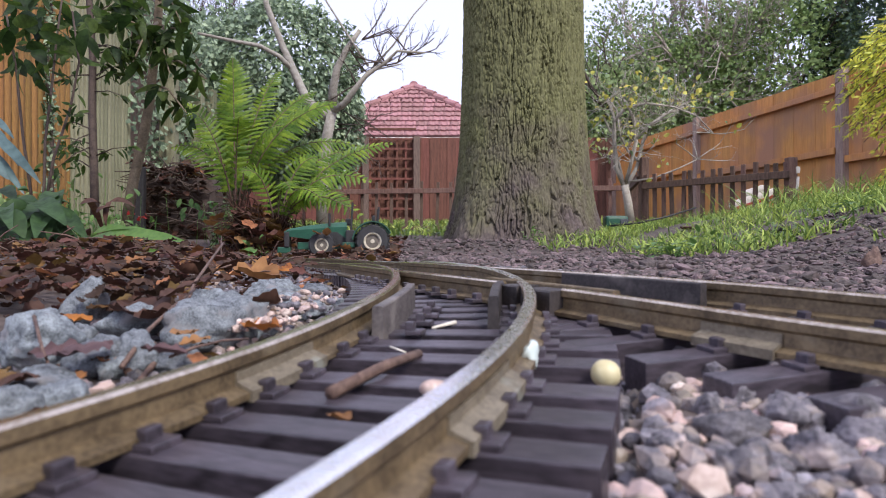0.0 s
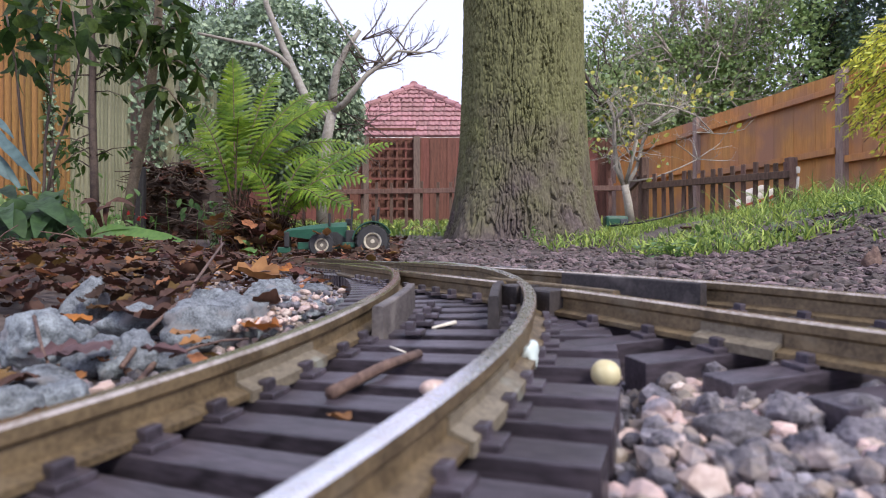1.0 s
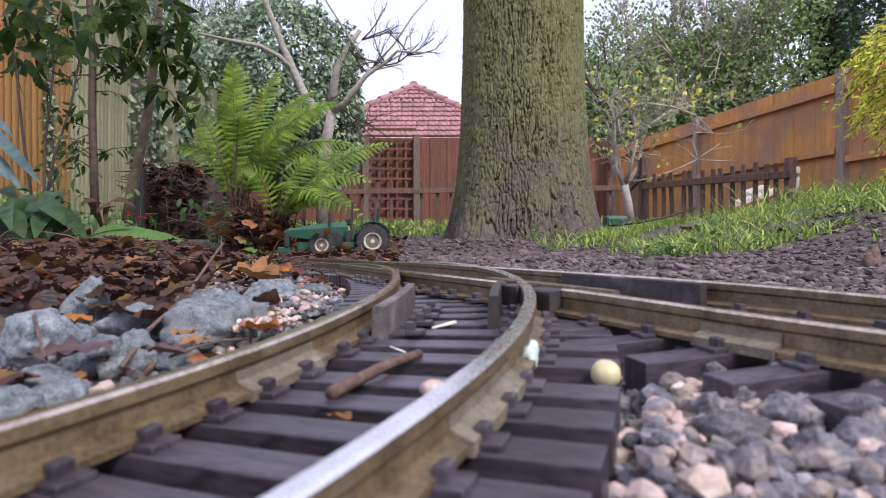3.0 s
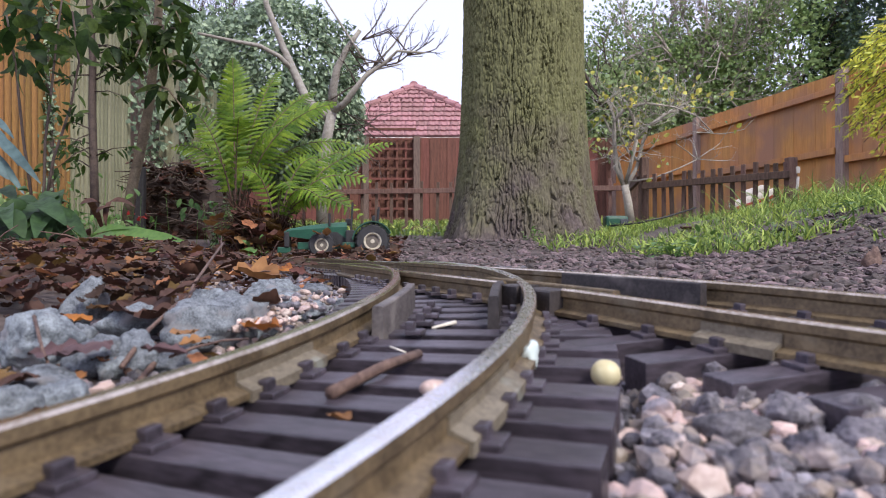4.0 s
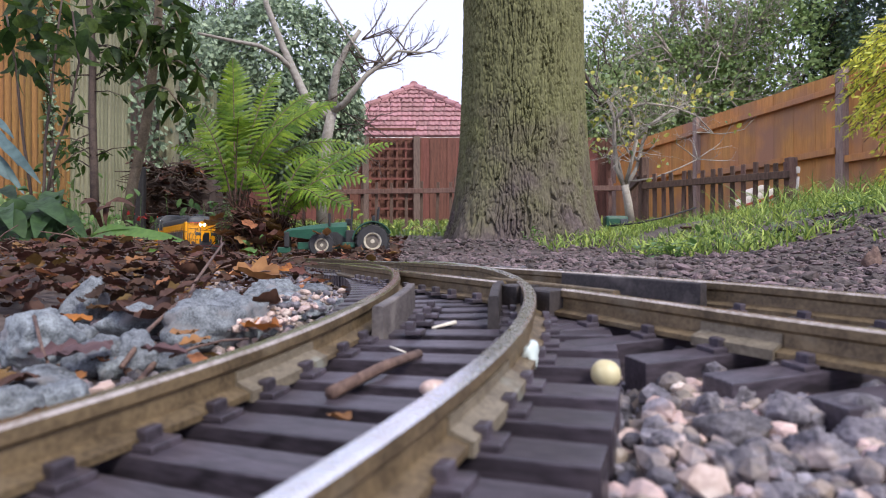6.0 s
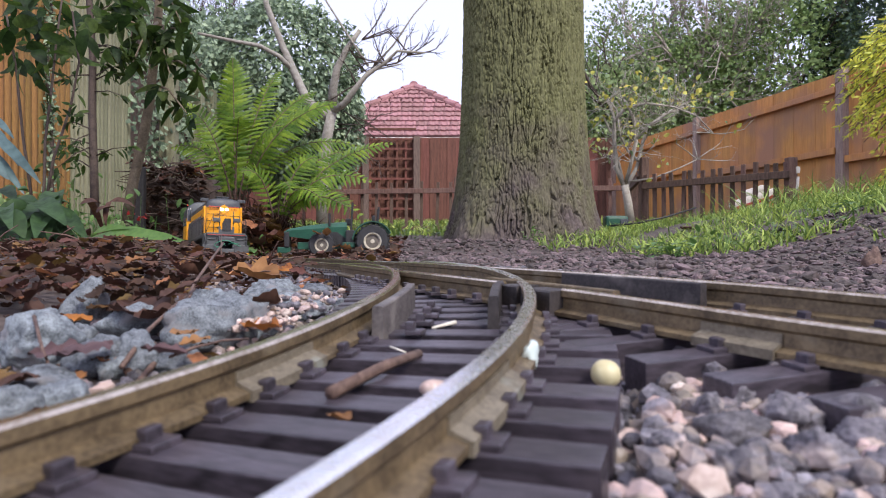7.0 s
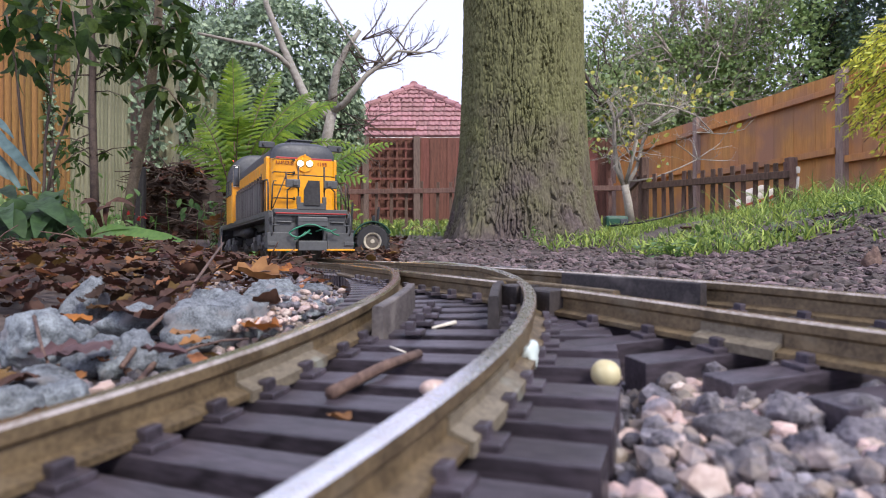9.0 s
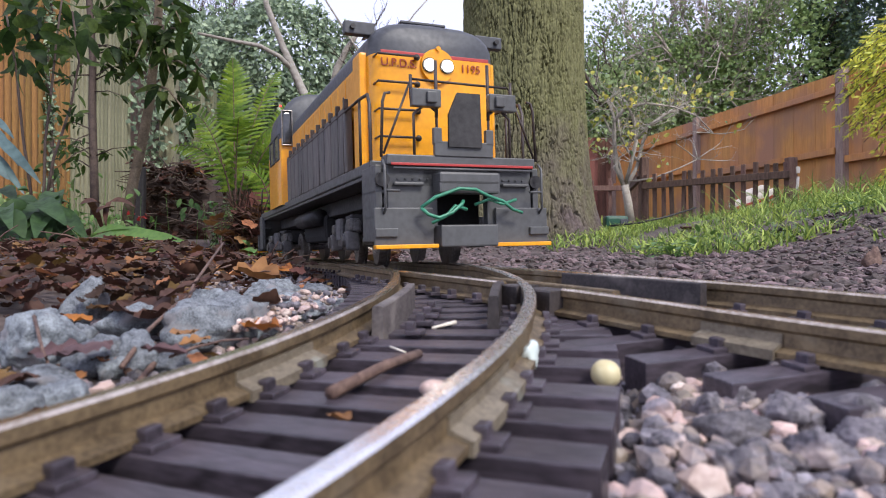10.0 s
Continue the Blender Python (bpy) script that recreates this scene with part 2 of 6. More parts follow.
def cut(path, a, b):
    """The stretch of a path (5 mm steps) from a to b metres along it."""
    return path[round(a / 0.005):round(b / 0.005) + 1]


def make_turnout():
    t = tagged(empty("turnout"), "model railway turnout with weathered brass rails on black plastic sleepers", "railway track")
    total = len(MAIN) * 0.005
    rail(cut(offset(MAIN, -G2), 0.0, 0.34), t, "stock_rail")
    rail(cut(offset(MAIN, -G2), 0.3408, total), t, "stock_rail")
    # Only this rail gets the head with sky sheen in its colour.
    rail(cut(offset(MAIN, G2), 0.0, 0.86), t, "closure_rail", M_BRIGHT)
    rail(cut(offset(BRANCH, -G2), 0.0, 0.205), t, "branch_rail")
    rail(cut(offset(BRANCH, -G2), 0.2058, 0.277), t, "branch_rail")
    rail(cut(offset(BRANCH, -G2), 0.308, 0.59), t, "closure_rail")
    rail(offset(BRANCH, G2), t, "stock_rail")
    rail(cut(offset(MAIN, G2), 0.86, total), t, "stock_rail")
    # plastic check rails, the frog and its wing pieces
    guard = [(-0.0017, -0.0100), (0.0017, -0.0100), (0.0015, -0.0004), (0.0012, 0.0), (-0.0012, 0.0), (-0.0015, -0.0004)]
    block = [(-0.0055, -0.0100), (0.0055, -0.0100), (0.0052, -0.0012), (0.0047, -0.0007), (-0.0047, -0.0007), (-0.0052, -0.0012)]
    for name, path, a, b, prof in (("check_rail", offset(MAIN, -G2 + 0.0072), 0.385, 0.452, guard), ("check_rail", offset(BRANCH, G2 - 0.0078), 0.254, 0.325, guard),
                                   ("frog_block", offset(BRANCH, -G2 - 0.001), 0.277, 0.290, block), ("frog_block", offset(BRANCH, -G2 + 0.001), 0.297, 0.306, block)):
        bm = bm_new()
        sweep(bm, cut(path, a, b), prof)
        part(name, bm, M_DUSTY if a == 0.385 else M_CHECK, t, "dark brown plastic guide piece")
    bm = bm_new()
    sweep(bm, cut(offset(BRANCH, -G2 + 0.0068), 0.258, 0.330), guard)
    part("wing_rail", bm, M_RAIL, t)
    # bent nose of the wing rail, turning in towards the curved route
    x, y, z, th = cut(offset(BRANCH, -G2), 0.308, 0.31)[0]
    nose = [(x - 0.0006, y + 0.003, th), (x - 0.0010, y - 0.003, th * 0.6), (x - 0.0030, y - 0.010, -0.05), (x - 0.0048, y - 0.026, -0.12), (x - 0.0070, y - 0.046, -0.12)]
    bm = bm_new()
    sweep(bm, [(a, b, rail_z(a, b), h) for a, b, h in nose], guard)
    part("wing_rail", bm, M_CHECK, t)
    # loose chairs under the closure rail and along the check rail
    for path, a, b, gap in ((offset(BRANCH, -G2), 0.322, 0.50, 0.0165), (offset(MAIN, -G2 + 0.0105), 0.388, 0.45, 0.0157)):
        s_ = a
        while s_ < b:
            x, y, z, th = path[round(s_ / 0.005)]
            bm = bm_new()
            m = Matrix.Translation((x, y, rail_z(x, y) - RAIL_H)) @ Matrix.Rotation(th, 4, "Z")
            for sx in ((-1, 1) if gap > 0.016 else (1,)):
                box(bm, sx * 0.0062, 0, 0.0006, 0.0046, 0.0064, 0.0014, 0.0003, m)
                box(bm, sx * 0.0048, 0, 0.0020, 0.0026, 0.0036, 0.0030, 0.0005, m)
            part("rail_chair", bm, M_SLEEPER, t)
            s_ += gap
    # rail joiners
    joiner = [(-0.0050, -0.0090), (0.0050, -0.0090), (0.0050, -0.0068), (0.0014, -0.0054), (0.0014, -0.0036), (-0.0014, -0.0036), (-0.0014, -0.0054), (-0.0050, -0.0068)]
    for path, a, b in ((offset(MAIN, -G2), 0.327, 0.354), (offset(MAIN, G2), 0.312, 0.345), (offset(BRANCH, -G2), 0.204, 0.226), (offset(BRANCH, G2), 0.12, 0.148)):
        bm = bm_new()
        sweep(bm, cut(path, a, b), joiner)
        part("rail_joiner", bm, M_JOIN, t, "pale grey metal rail joiner")
    return t


M_JOIN = mat("pale_corroded_joiner", (0.25, 0.21, 0.15), 0.6, 0.3, (0.13, 0.105, 0.075), 200, 0.4, 5, third=(0.36, 0.39, 0.34), third_at=(0.6, 0.75))
turnout = make_turnout()
_long = sleeper_mesh(0.104, (-G2 * 1.05, G2 * 1.05))
_std = sleeper_mesh(0.092, (-G2, G2))
s = 0.004
while s < len(MAIN) * 0.005 - 0.01:
    x, y, z, th = MAIN[int(s / 0.005)]
    place_sleeper(_std, x, y, th, turnout)
    s += 0.0157
s = 0.008
while s < 0.5:
    x, y, z, th = BRANCH[int(s / 0.005)]
    if near_main(x, y) > 0.058:
        place_sleeper(_long, x, y, th * 0.5, turnout)
    s += 0.0205


# ---- the oak trunk ----
def make_tree():
    t = tagged(empty("tree", pose(0.272, 2.15, 0)), "thick old oak trunk with furrowed green-grey bark", "tree")
    bm = bm_new()
    n, rows = 840, 464
    grid = []
    for j in range(rows):
        z = -0.06 + (1.05 * j / 400 if j < 400 else 1.05 + 3.6 * ((j - 400) / 63) ** 1.6)
        ring = []
        for i in range(n):
            a = 2 * math.pi * i / n
            h = max(0.0, z - 0.06)
            r = 0.206 + 0.075 * math.exp(-h / 0.17) - 0.006 * min(h, 1) - 0.02 * max(0, h - 1)
            r += 0.028 * math.exp(-h / 0.12) * math.sin(5 * a + 0.7) + 0.006 * noise.noise((math.cos(a) * 2, math.sin(a) * 2, z * 2))
            ca, sa = math.cos(a), math.sin(a)
            q = Vector((ca * 25.0, sa * 25.0, z * 37.0))
            q += Vector((noise.noise(q * 0.3), noise.noise(q * 0.3 + Vector((9, 2, 1))), 0.5 * noise.noise(q * 0.5 + Vector((1, 8, 3))))) * 0.9
            near = noise.voronoi(q)[0]
            open_ = 0.6 + 0.9 * noise.noise(q * 0.35 + Vector((5, 5, 2)))
            cell = (1.0 - smooth01(0.02, 0.24, near[1] - near[0])) * max(0.2, min(1.0, open_))
            v = Vector((ca * 19.0, sa * 19.0, z * 8.0)) + Vector((0.5 * noise.noise(q * 0.5), 0.5 * noise.noise(q * 0.5 + Vector((3, 3, 3))), 0))
            seam = (1.0 - smooth01(0.035, 0.12, abs(noise.noise(v)))) * max(0.15, min(1.0, 0.7 + 1.3 * noise.noise(q * 0.22 + Vector((8, 1, 5)))))
            r += -0.0150 * max(seam, 0.45 * cell) + 0.0020 * noise.noise(q * 0.7 + Vector((2, 6, 1))) + 0.0016 * noise.noise(q * 2.3) + 0.002
            ring.append(bm.verts.new((r * ca, r * sa, z)))
        grid.append(ring)
    for a, b in zip(grid, grid[1:]):
        for k in range(n):
            bm.faces.new((a[k], a[(k + 1) % n], b[(k + 1) % n], b[k]))
    bm.faces.new(grid[-1])
    part("trunk", bm, M_BARK, t, smooth=True)
    return t


make_tree()

# ---- the model locomotive ----
M_YEL = mat("yellow_paint", (0.86, 0.37, 0.006), 0.36, 0, (0.74, 0.30, 0.005), 30, 0.08, 8, third=(0.42, 0.18, 0.02), third_at=(0.68, 0.85))
M_GREY = mat("grey_paint", (0.088, 0.09, 0.09), 0.45, 0, (0.062, 0.062, 0.06), 35, 0.1, 8, third=(0.12, 0.10, 0.08), third_at=(0.62, 0.85))
M_PANEL = mat("weathered_grey_panel", (0.135, 0.118, 0.10), 0.55, 0, (0.06, 0.054, 0.05), 40, 0.25, 7, stretch=(1, 1, 0.25), obj_random=0.2)
M_ROOF = mat("dark_grey_roof_paint", (0.062, 0.066, 0.073), 0.5, 0, (0.042, 0.044, 0.049), 40, 0.1, 8)
M_RED = mat("red_stripe", (0.42, 0.035, 0.03), 0.45, 0, (0.3, 0.02, 0.02), 60, 0.05)
M_BLACK = mat("sooty_black", (0.03, 0.028, 0.028), 0.6, 0, (0.012, 0.011, 0.011), 60, 0.3, 6, third=(0.07, 0.06, 0.05), third_at=(0.6, 0.8))
# Near-black stand-in for shade in the coupler recess and under the deck.
M_SHADE = mat("deep_shade", (0.012, 0.011, 0.011), 0.9, 0, (0.006, 0.006, 0.006), 60, 0.2, 6)
M_WIRE = mat("green_wire", (0.05, 0.25, 0.15), 0.4, 0, (0.03, 0.18, 0.1), 100, 0.05)
M_BROWNMETAL = mat("brown_handrail", (0.065, 0.048, 0.042), 0.45, 0.2, (0.035, 0.026, 0.024), 80, 0.1)
M_LAMP = glow("headlight_glow", (1.0, 0.95, 0.9), 30.0)
M_REDLAMP = glow("red_marker_glow", (1.0, 0.05, 0.04), 2.0)
M_LETTER = mat("red_lettering", (0.38, 0.05, 0.02), 0.5, 0, (0.3, 0.035, 0.015), 100, 0.0)
M_STEEL = mat("worn_wheel_steel", (0.32, 0.3, 0.28), 0.4, 0.8, (0.16, 0.14, 0.12), 90, 0.2)
M_GLASS = mat("dark_window_glass", (0.06, 0.062, 0.068), 0.06, 0, (0.02, 0.022, 0.025), 30, 0.0, spec=0.8)

loco = tagged(empty("locomotive"), "yellow and grey model diesel locomotive with lit twin headlights", "model locomotive")


def hood(bm, y0, y1, hw, zb, zs, zt, round_y=0.012, ends=0.86):
    """A hood with an arched roof; the roof is material 1."""
    prof = [(hw, zb), (hw, zs)]
    for i in range(1, 12):
        a = math.pi * i / 12
        c, s_ = math.cos(a), math.sin(a)
        prof.append((hw * math.copysign(abs(c) ** 0.55, c), zs + (zt - zs) * abs(s_) ** 0.75))
    prof += [(-hw, zs), (-hw, zb)]
    stations = [(y1, ends, ends - 0.14), (y1 - round_y * 0.25, 0.5 + 0.51 * ends, 0.88), (y1 - round_y * 0.6, 0.985, 0.96), (y1 - round_y, 1, 1), (y0 + round_y, 1, 1), (y0 + round_y * 0.4, 0.96, 0.93), (y0, 0.86, 0.72)]
    rings = []
    for y, kx, kz in stations:
        rings.append([bm.verts.new((x * kx, y, z if z <= zs else zs + (z - zs) * kz)) for x, z in prof])
    n = len(prof)
    for a, b in zip(rings, rings[1:]):
        for k in range(n - 1):
            f = bm.faces.new((a[k], b[k], b[k + 1], a[k + 1]))
            f.material_index = 0 if k in (0, n - 2) else 1
    for r, flip in ((rings[0], False), (rings[-1], True)):
        lo = [r[0], r[1], r[-2], r[-1]]
        up = r[1:-1]
        f = bm.faces.new(lo if not flip else lo[::-1])
        f.material_index = 0
        f = bm.faces.new(up if not flip else up[::-1])
        f.material_index = 1


def rod(name, pts, r, material, parent=None, label="", n=6):
    bm = bm_new()
    tube(bm, pts, r, n)
    return part(name, bm, material, parent or loco, label, True)


def boxpart(name, dims, material, parent=None, bevel=0.0006, label=""):
    bm = bm_new()
    box(bm, *dims, bevel)
    return part(name, bm, material, parent or loco, label)


def text_part(name, words, size, m, material, parent):
    cu = bpy.data.curves.new(name, "FONT")
    cu.body, cu.size, cu.extrude, cu.align_x, cu.align_y = words, size, 0.00025, "CENTER", "CENTER"
    tmp = bpy.data.objects.new(name, cu)
    me = bpy.data.meshes.new_from_object(tmp)
    bpy.data.objects.remove(tmp)
    me.materials.clear()
    me.materials.append(material)
    ob = new(name, me)
    ob.parent = parent
    ob.matrix_basis = m
    return ob


def make_loco():
    hy = 0.243
    bm = bm_new()
    hood(bm, -0.06, hy, 0.043, 0.066, 0.1385, 0.163)
    long_hood = part("long_hood", bm, [M_YEL, M_ROOF], loco, "yellow hood with an arched dark grey roof", True)
    bm = bm_new()
    hood(bm, -0.25, -0.135, 0.043, 0.066, 0.1385, 0.163)
    part("short_hood", bm, [M_YEL, M_ROOF], loco, "", True)
    # red band under the roof
    bm = bm_new()
    box(bm, 0, hy - 0.0005, 0.1395, 0.074, 0.0012, 0.0026, 0.0004)
    part("red_band", bm, M_RED, long_hood, "red painted stripe")
    # tall doors along the hood, grey below
    for side in (-1, 1):
        for i in range(11):
            y = 0.195 - i * 0.0225
            boxpart("hood_door", (side * 0.0437, y, 0.1235, 0.0022, 0.0205, 0.024), M_YEL, long_hood, 0.0006)
            boxpart("lower_panel", (side * 0.0485, y, 0.089, 0.005, 0.0208, 0.046), M_PANEL, long_hood, 0.0011, "grey painted side panel")
            boxpart("panel_clip", (side * 0.0505, y + 0.0105, 0.113, 0.0032, 0.0030, 0.007), M_BROWNMETAL, long_hood, 0.0004)
        rod("door_handle", [(side * 0.0453, 0.18, 0.124), (side * 0.0453, 0.18, 0.118)], 0.0006, M_BROWNMETAL, long_hood)
        bm = bm_new()
        box(bm, side * 0.0435, 0.222, 0.104, 0.008, 0.018, 0.076, 0.002)
        part("corner_post", bm, M_YEL, long_hood)
    # cab
    bm = bm_new()
    hood(bm, -0.138, -0.058, 0.0545, 0.064, 0.136, 0.188, 0.004, 0.975)
    cab = part("cab", bm, [M_YEL, M_ROOF], loco, "yellow cab with a dark grey roof", True)
    for sx in (-1, 1):
        bm = bm_new()
        box(bm, sx * 0.0476, -0.0572, 0.147, 0.0092, 0.0034, 0.036, 0.0024)
        w = part("window", bm, M_GLASS, cab, "dark rounded window")
        bm = bm_new()
        for dx in (-0.0052, 0.0052):
            box(bm, sx * 0.0476 + dx, -0.0558, 0.147, 0.0012, 0.003, 0.037, 0.0004)
        for dz in (-0.0186, 0.0186):
            box(bm, sx * 0.0476, -0.0558, 0.147 + dz, 0.0114, 0.003, 0.0012, 0.0004)
        part("frame", bm, M_STEEL, w, "bare metal window frame")
        for sy in (-0.118, -0.08):
            bm = bm_new()
            box(bm, sx * 0.0542, sy, 0.128, 0.0024, 0.026, 0.024, 0.0011)
            w = part("window", bm, M_GLASS, cab)
            bm = bm_new()
            for dy in (-0.0142, 0.0142):
                box(bm, sx * 0.0548, sy + dy, 0.128, 0.0024, 0.002, 0.028, 0.0004)
            for dz in (-0.0132, 0.0132):
                box(bm, sx * 0.0548, sy, 0.128 + dz, 0.0024, 0.0264, 0.002, 0.0004)
            part("frame", bm, M_ROOF, w)
    bm = bm_new()
    cyl(bm, (0.046, -0.100, 0.181), (0.048, -0.100, 0.181), 0.0011, n=10)
    part("marker_light", bm, M_REDLAMP, cab, "small lit red marker light")
    # roof fittings
    boxpart("roof_hatch", (0, 0.205, 0.1645, 0.026, 0.030, 0.006), M_ROOF, long_hood, 0.001)
    boxpart("hatch_lid", (0, 0.209, 0.1685, 0.032, 0.026, 0.0018), M_ROOF, long_hood, 0.0005)
    boxpart("exhaust_stack", (0, 0.08, 0.166, 0.018, 0.028, 0.006), M_ROOF, long_hood, 0.001)
    boxpart("horn", (0.018, 0.165, 0.164, 0.022, 0.012, 0.003), M_ROOF, long_hood, 0.0008)
    for sx in (-1, 1):
        b = boxpart("number_board", (sx * 0.0455, 0.225, 0.1585, 0.020, 0.006, 0.0085), M_ROOF, long_hood, 0.0008, "dark grey number board with a small lamp")
        bm = bm_new()
        cyl(bm, (sx * 0.0505, 0.228, 0.1585), (sx * 0.0505, 0.2305, 0.1585), 0.0017, n=10)
        part("class_light", bm, M_BLACK, b)
    # headlights
    bm = bm_new()
    cyl(bm, (0, hy - 0.002, 0.1325), (0, hy + 0.0025, 0.1325), 0.0118, 0.0112, n=28)
    house_ = part("headlight_housing", bm, M_YEL, loco, "round yellow twin headlight housing", False)
    bm = bm_new()
    cyl(bm, (0, hy + 0.0022, 0.1435), (0, hy + 0.0042, 0.1435), 0.0016, n=8)
    cyl(bm, (0, hy + 0.0022, 0.1215), (0, hy + 0.0042, 0.1215), 0.0016, n=8)
    part("bolt", bm, M_YEL, house_)
    for sx in (-1, 1):
        bm = bm_new()
        cyl(bm, (sx * 0.0060, hy + 0.0022, 0.1325), (sx * 0.0060, hy + 0.0036, 0.1325), 0.0048, n=20)
        part("rim", bm, M_BLACK, house_)
        bm = bm_new()
        cyl(bm, (sx * 0.0060, hy + 0.003, 0.1325), (sx * 0.0060, hy + 0.0042, 0.1325), 0.0037, n=20)
        part("headlight", bm, M_LAMP, house_, "glowing white headlight")
    turn = Matrix.Rotation(math.pi, 4, "Z") @ Matrix.Rotation(math.pi / 2, 4, "X")
    text_part("lettering", "U.P.D.S.", 0.0072, Matrix.Translation((0.0255, hy + 0.0008, 0.1325)) @ turn, M_LETTER, loco)
    text_part("lettering", "1195", 0.0072, Matrix.Translation((-0.0235, hy + 0.0008, 0.1325)) @ turn, M_LETTER, loco)
    # grab irons on the nose
    for z in (0.1365, 0.119, 0.1015, 0.084):
        rod("grab_iron", [(0.0405, hy - 0.004, z), (0.0405, hy + 0.005, z), (0.015, hy + 0.005, z), (0.0145, hy, z)], 0.0008, M_BROWNMETAL)
        bm = bm_new()
        bmesh.ops.create_uvsphere(bm, u_segments=8, v_segments=6, radius=0.0021, matrix=Matrix.Translation((0.0145, hy + 0.003, z)))
        part("grab_knob", bm, M_BLACK, loco, "", True)
    # deck and end platforms
    bm = bm_new()
    box(bm, 0, 0, 0.0625, 0.103, 0.53, 0.007, 0.001)
    box(bm, 0, 0, 0.0582, 0.100, 0.50, 0.0035, 0.0006)
    part("deck", bm, M_GREY, loco)
    boxpart("frame", (0, 0, 0.050, 0.060, 0.48, 0.013), M_BLACK, loco, 0.001)
    for e in (1, -1):
        bm = bm_new()
        box(bm, 0, e * 0.276, 0.0645, 0.094, 0.012, 0.006, 0.0008)
        box(bm, 0.031, e * 0.275, 0.044, 0.030, 0.006, 0.04, 0.0006)
        box(bm, -0.031, e * 0.275, 0.044, 0.030, 0.006, 0.04, 0.0006)
        box(bm, 0, e * 0.275, 0.056, 0.05, 0.006, 0.014, 0.0006)
        for i in range(5):
            for sx in (-1, 1):
                x = sx * (0.022 + 0.0045 * i)
                box(bm, x, e * 0.2784, 0.0535, 0.0011, 0.0012, 0.0011, 0.0003)
        sill = part("end_sill", bm, M_GREY, loco, "grey riveted end plate")
        boxpart("stripe", (0, e * 0.2824, 0.0618, 0.09, 0.0012, 0.0016), M_RED, sill, 0.0003, "thin red stripe")
        rod("grab_bar", [(-0.044, e * 0.284, 0.0592), (0.044, e * 0.284, 0.0592)], 0.0008, M_GREY, sill)
        bm = bm_new()
        box(bm, 0, e * 0.283, 0.0535, 0.038, 0.014, 0.007, 0.0015)
        box(bm, 0, e * 0.284, 0.048, 0.038, 0.011, 0.007, 0.0012)
        part("coupler_cover", bm, M_GREY, loco)
        # Coloured as shade, so the opening behind the coupler looks like a hole.
        boxpart("coupler_pocket", (0, e * 0.248, 0.036, 0.044, 0.012, 0.03), M_SHADE, loco)
        boxpart("coupler_box", (0, e * 0.281, 0.0195, 0.036, 0.014, 0.013), M_GREY, loco, 0.001)
        for sx in (-1, 1):
            bm = bm_new()
            box(bm, sx * 0.0375, e * 0.28, 0.0255, 0.035, 0.003, 0.022, 0.0006)
            box(bm, sx * 0.0485, e * 0.2815, 0.022, 0.013, 0.004, 0.005, 0.0006)
            p_ = part("pilot_plate", bm, M_GREY, loco)
            boxpart("footboard_edge", (sx * 0.037, e * 0.2825, 0.0138, 0.037, 0.0055, 0.0024), M_YEL, p_, 0.0004, "yellow edge strip")
            bm = bm_new()
            box(bm, sx * 0.0505, e * 0.262, 0.0395, 0.004, 0.028, 0.045, 0.0007)
            box(bm, sx * 0.046, e * 0.262, 0.0315, 0.013, 0.026, 0.002, 0.0004)
            box(bm, sx * 0.046, e * 0.262, 0.0465, 0.013, 0.026, 0.002, 0.0004)
            st = part("step_well", bm, M_GREY, loco)
            bm = bm_new()
            cyl(bm, (sx * 0.049, e * 0.2765, 0.053), (sx * 0.049, e * 0.2792, 0.053), 0.0042, n=14)
            part("lamp_ring", bm, M_BLACK, st)
            boxpart("step_bar", (sx * 0.034, e * 0.2795, 0.0505, 0.018, 0.004, 0.002), M_GREY, sill, 0.0008)
            rod("hand_hold", [(sx * 0.0495, e * 0.281, 0.064), (sx * 0.0495, e * 0.285, 0.06), (sx * 0.0495, e * 0.285, 0.036), (sx * 0.0495, e * 0.281, 0.033)], 0.0008, M_GREY)
            rod("hand_hold", [(sx * 0.0495, e * 0.285, 0.046), (sx * 0.041, e * 0.285, 0.046)], 0.0008, M_GREY)
            # corner stanchion
            rod("stanchion", [(sx * 0.0495, e * 0.279, 0.066), (sx * 0.0480, e * 0.279, 0.098), (sx * 0.0465, e * 0.279, 0.103), (sx * 0.0435, e * 0.279, 0.1035)], 0.0009, M_BROWNMETAL)
            rod("stay", [(sx * 0.0480, e * 0.279, 0.068), (sx * 0.0315, e * 0.279, 0.111)], 0.0007, M_BROWNMETAL)
            # gate posts of the end rail
            rod("rail_post", [(sx * 0.0165, e * 0.281, 0.066), (sx * 0.0165, e * 0.281, 0.0935), (sx * 0.0300, e * 0.281, 0.1035)], 0.0009, M_BROWNMETAL)
            rod("rail_post", [(sx * 0.0305, e * 0.281, 0.066), (sx * 0.0305, e * 0.281, 0.0915), (sx * 0.0165, e * 0.281, 0.103)], 0.0009, M_BROWNMETAL)
            rod("rail_post", [(sx * 0.0165, e * 0.281, 0.09), (sx * 0.0165, e * 0.281, 0.124)], 0.0011, M_BROWNMETAL)
            rod("rail_post", [(sx * 0.0318, e * 0.281, 0.1), (sx * 0.0318, e * 0.281, 0.1145)], 0.0010, M_BROWNMETAL)
            bx = boxpart("lamp_box", (sx * 0.0240, e * 0.2835, 0.1005, 0.0175, 0.005, 0.0105), M_GREY, loco, 0.0008, "grey cable box on the end rail")
            boxpart("socket", (sx * 0.0215, e * 0.287, 0.1005, 0.006, 0.003, 0.0065), M_GREY, bx, 0.0007)
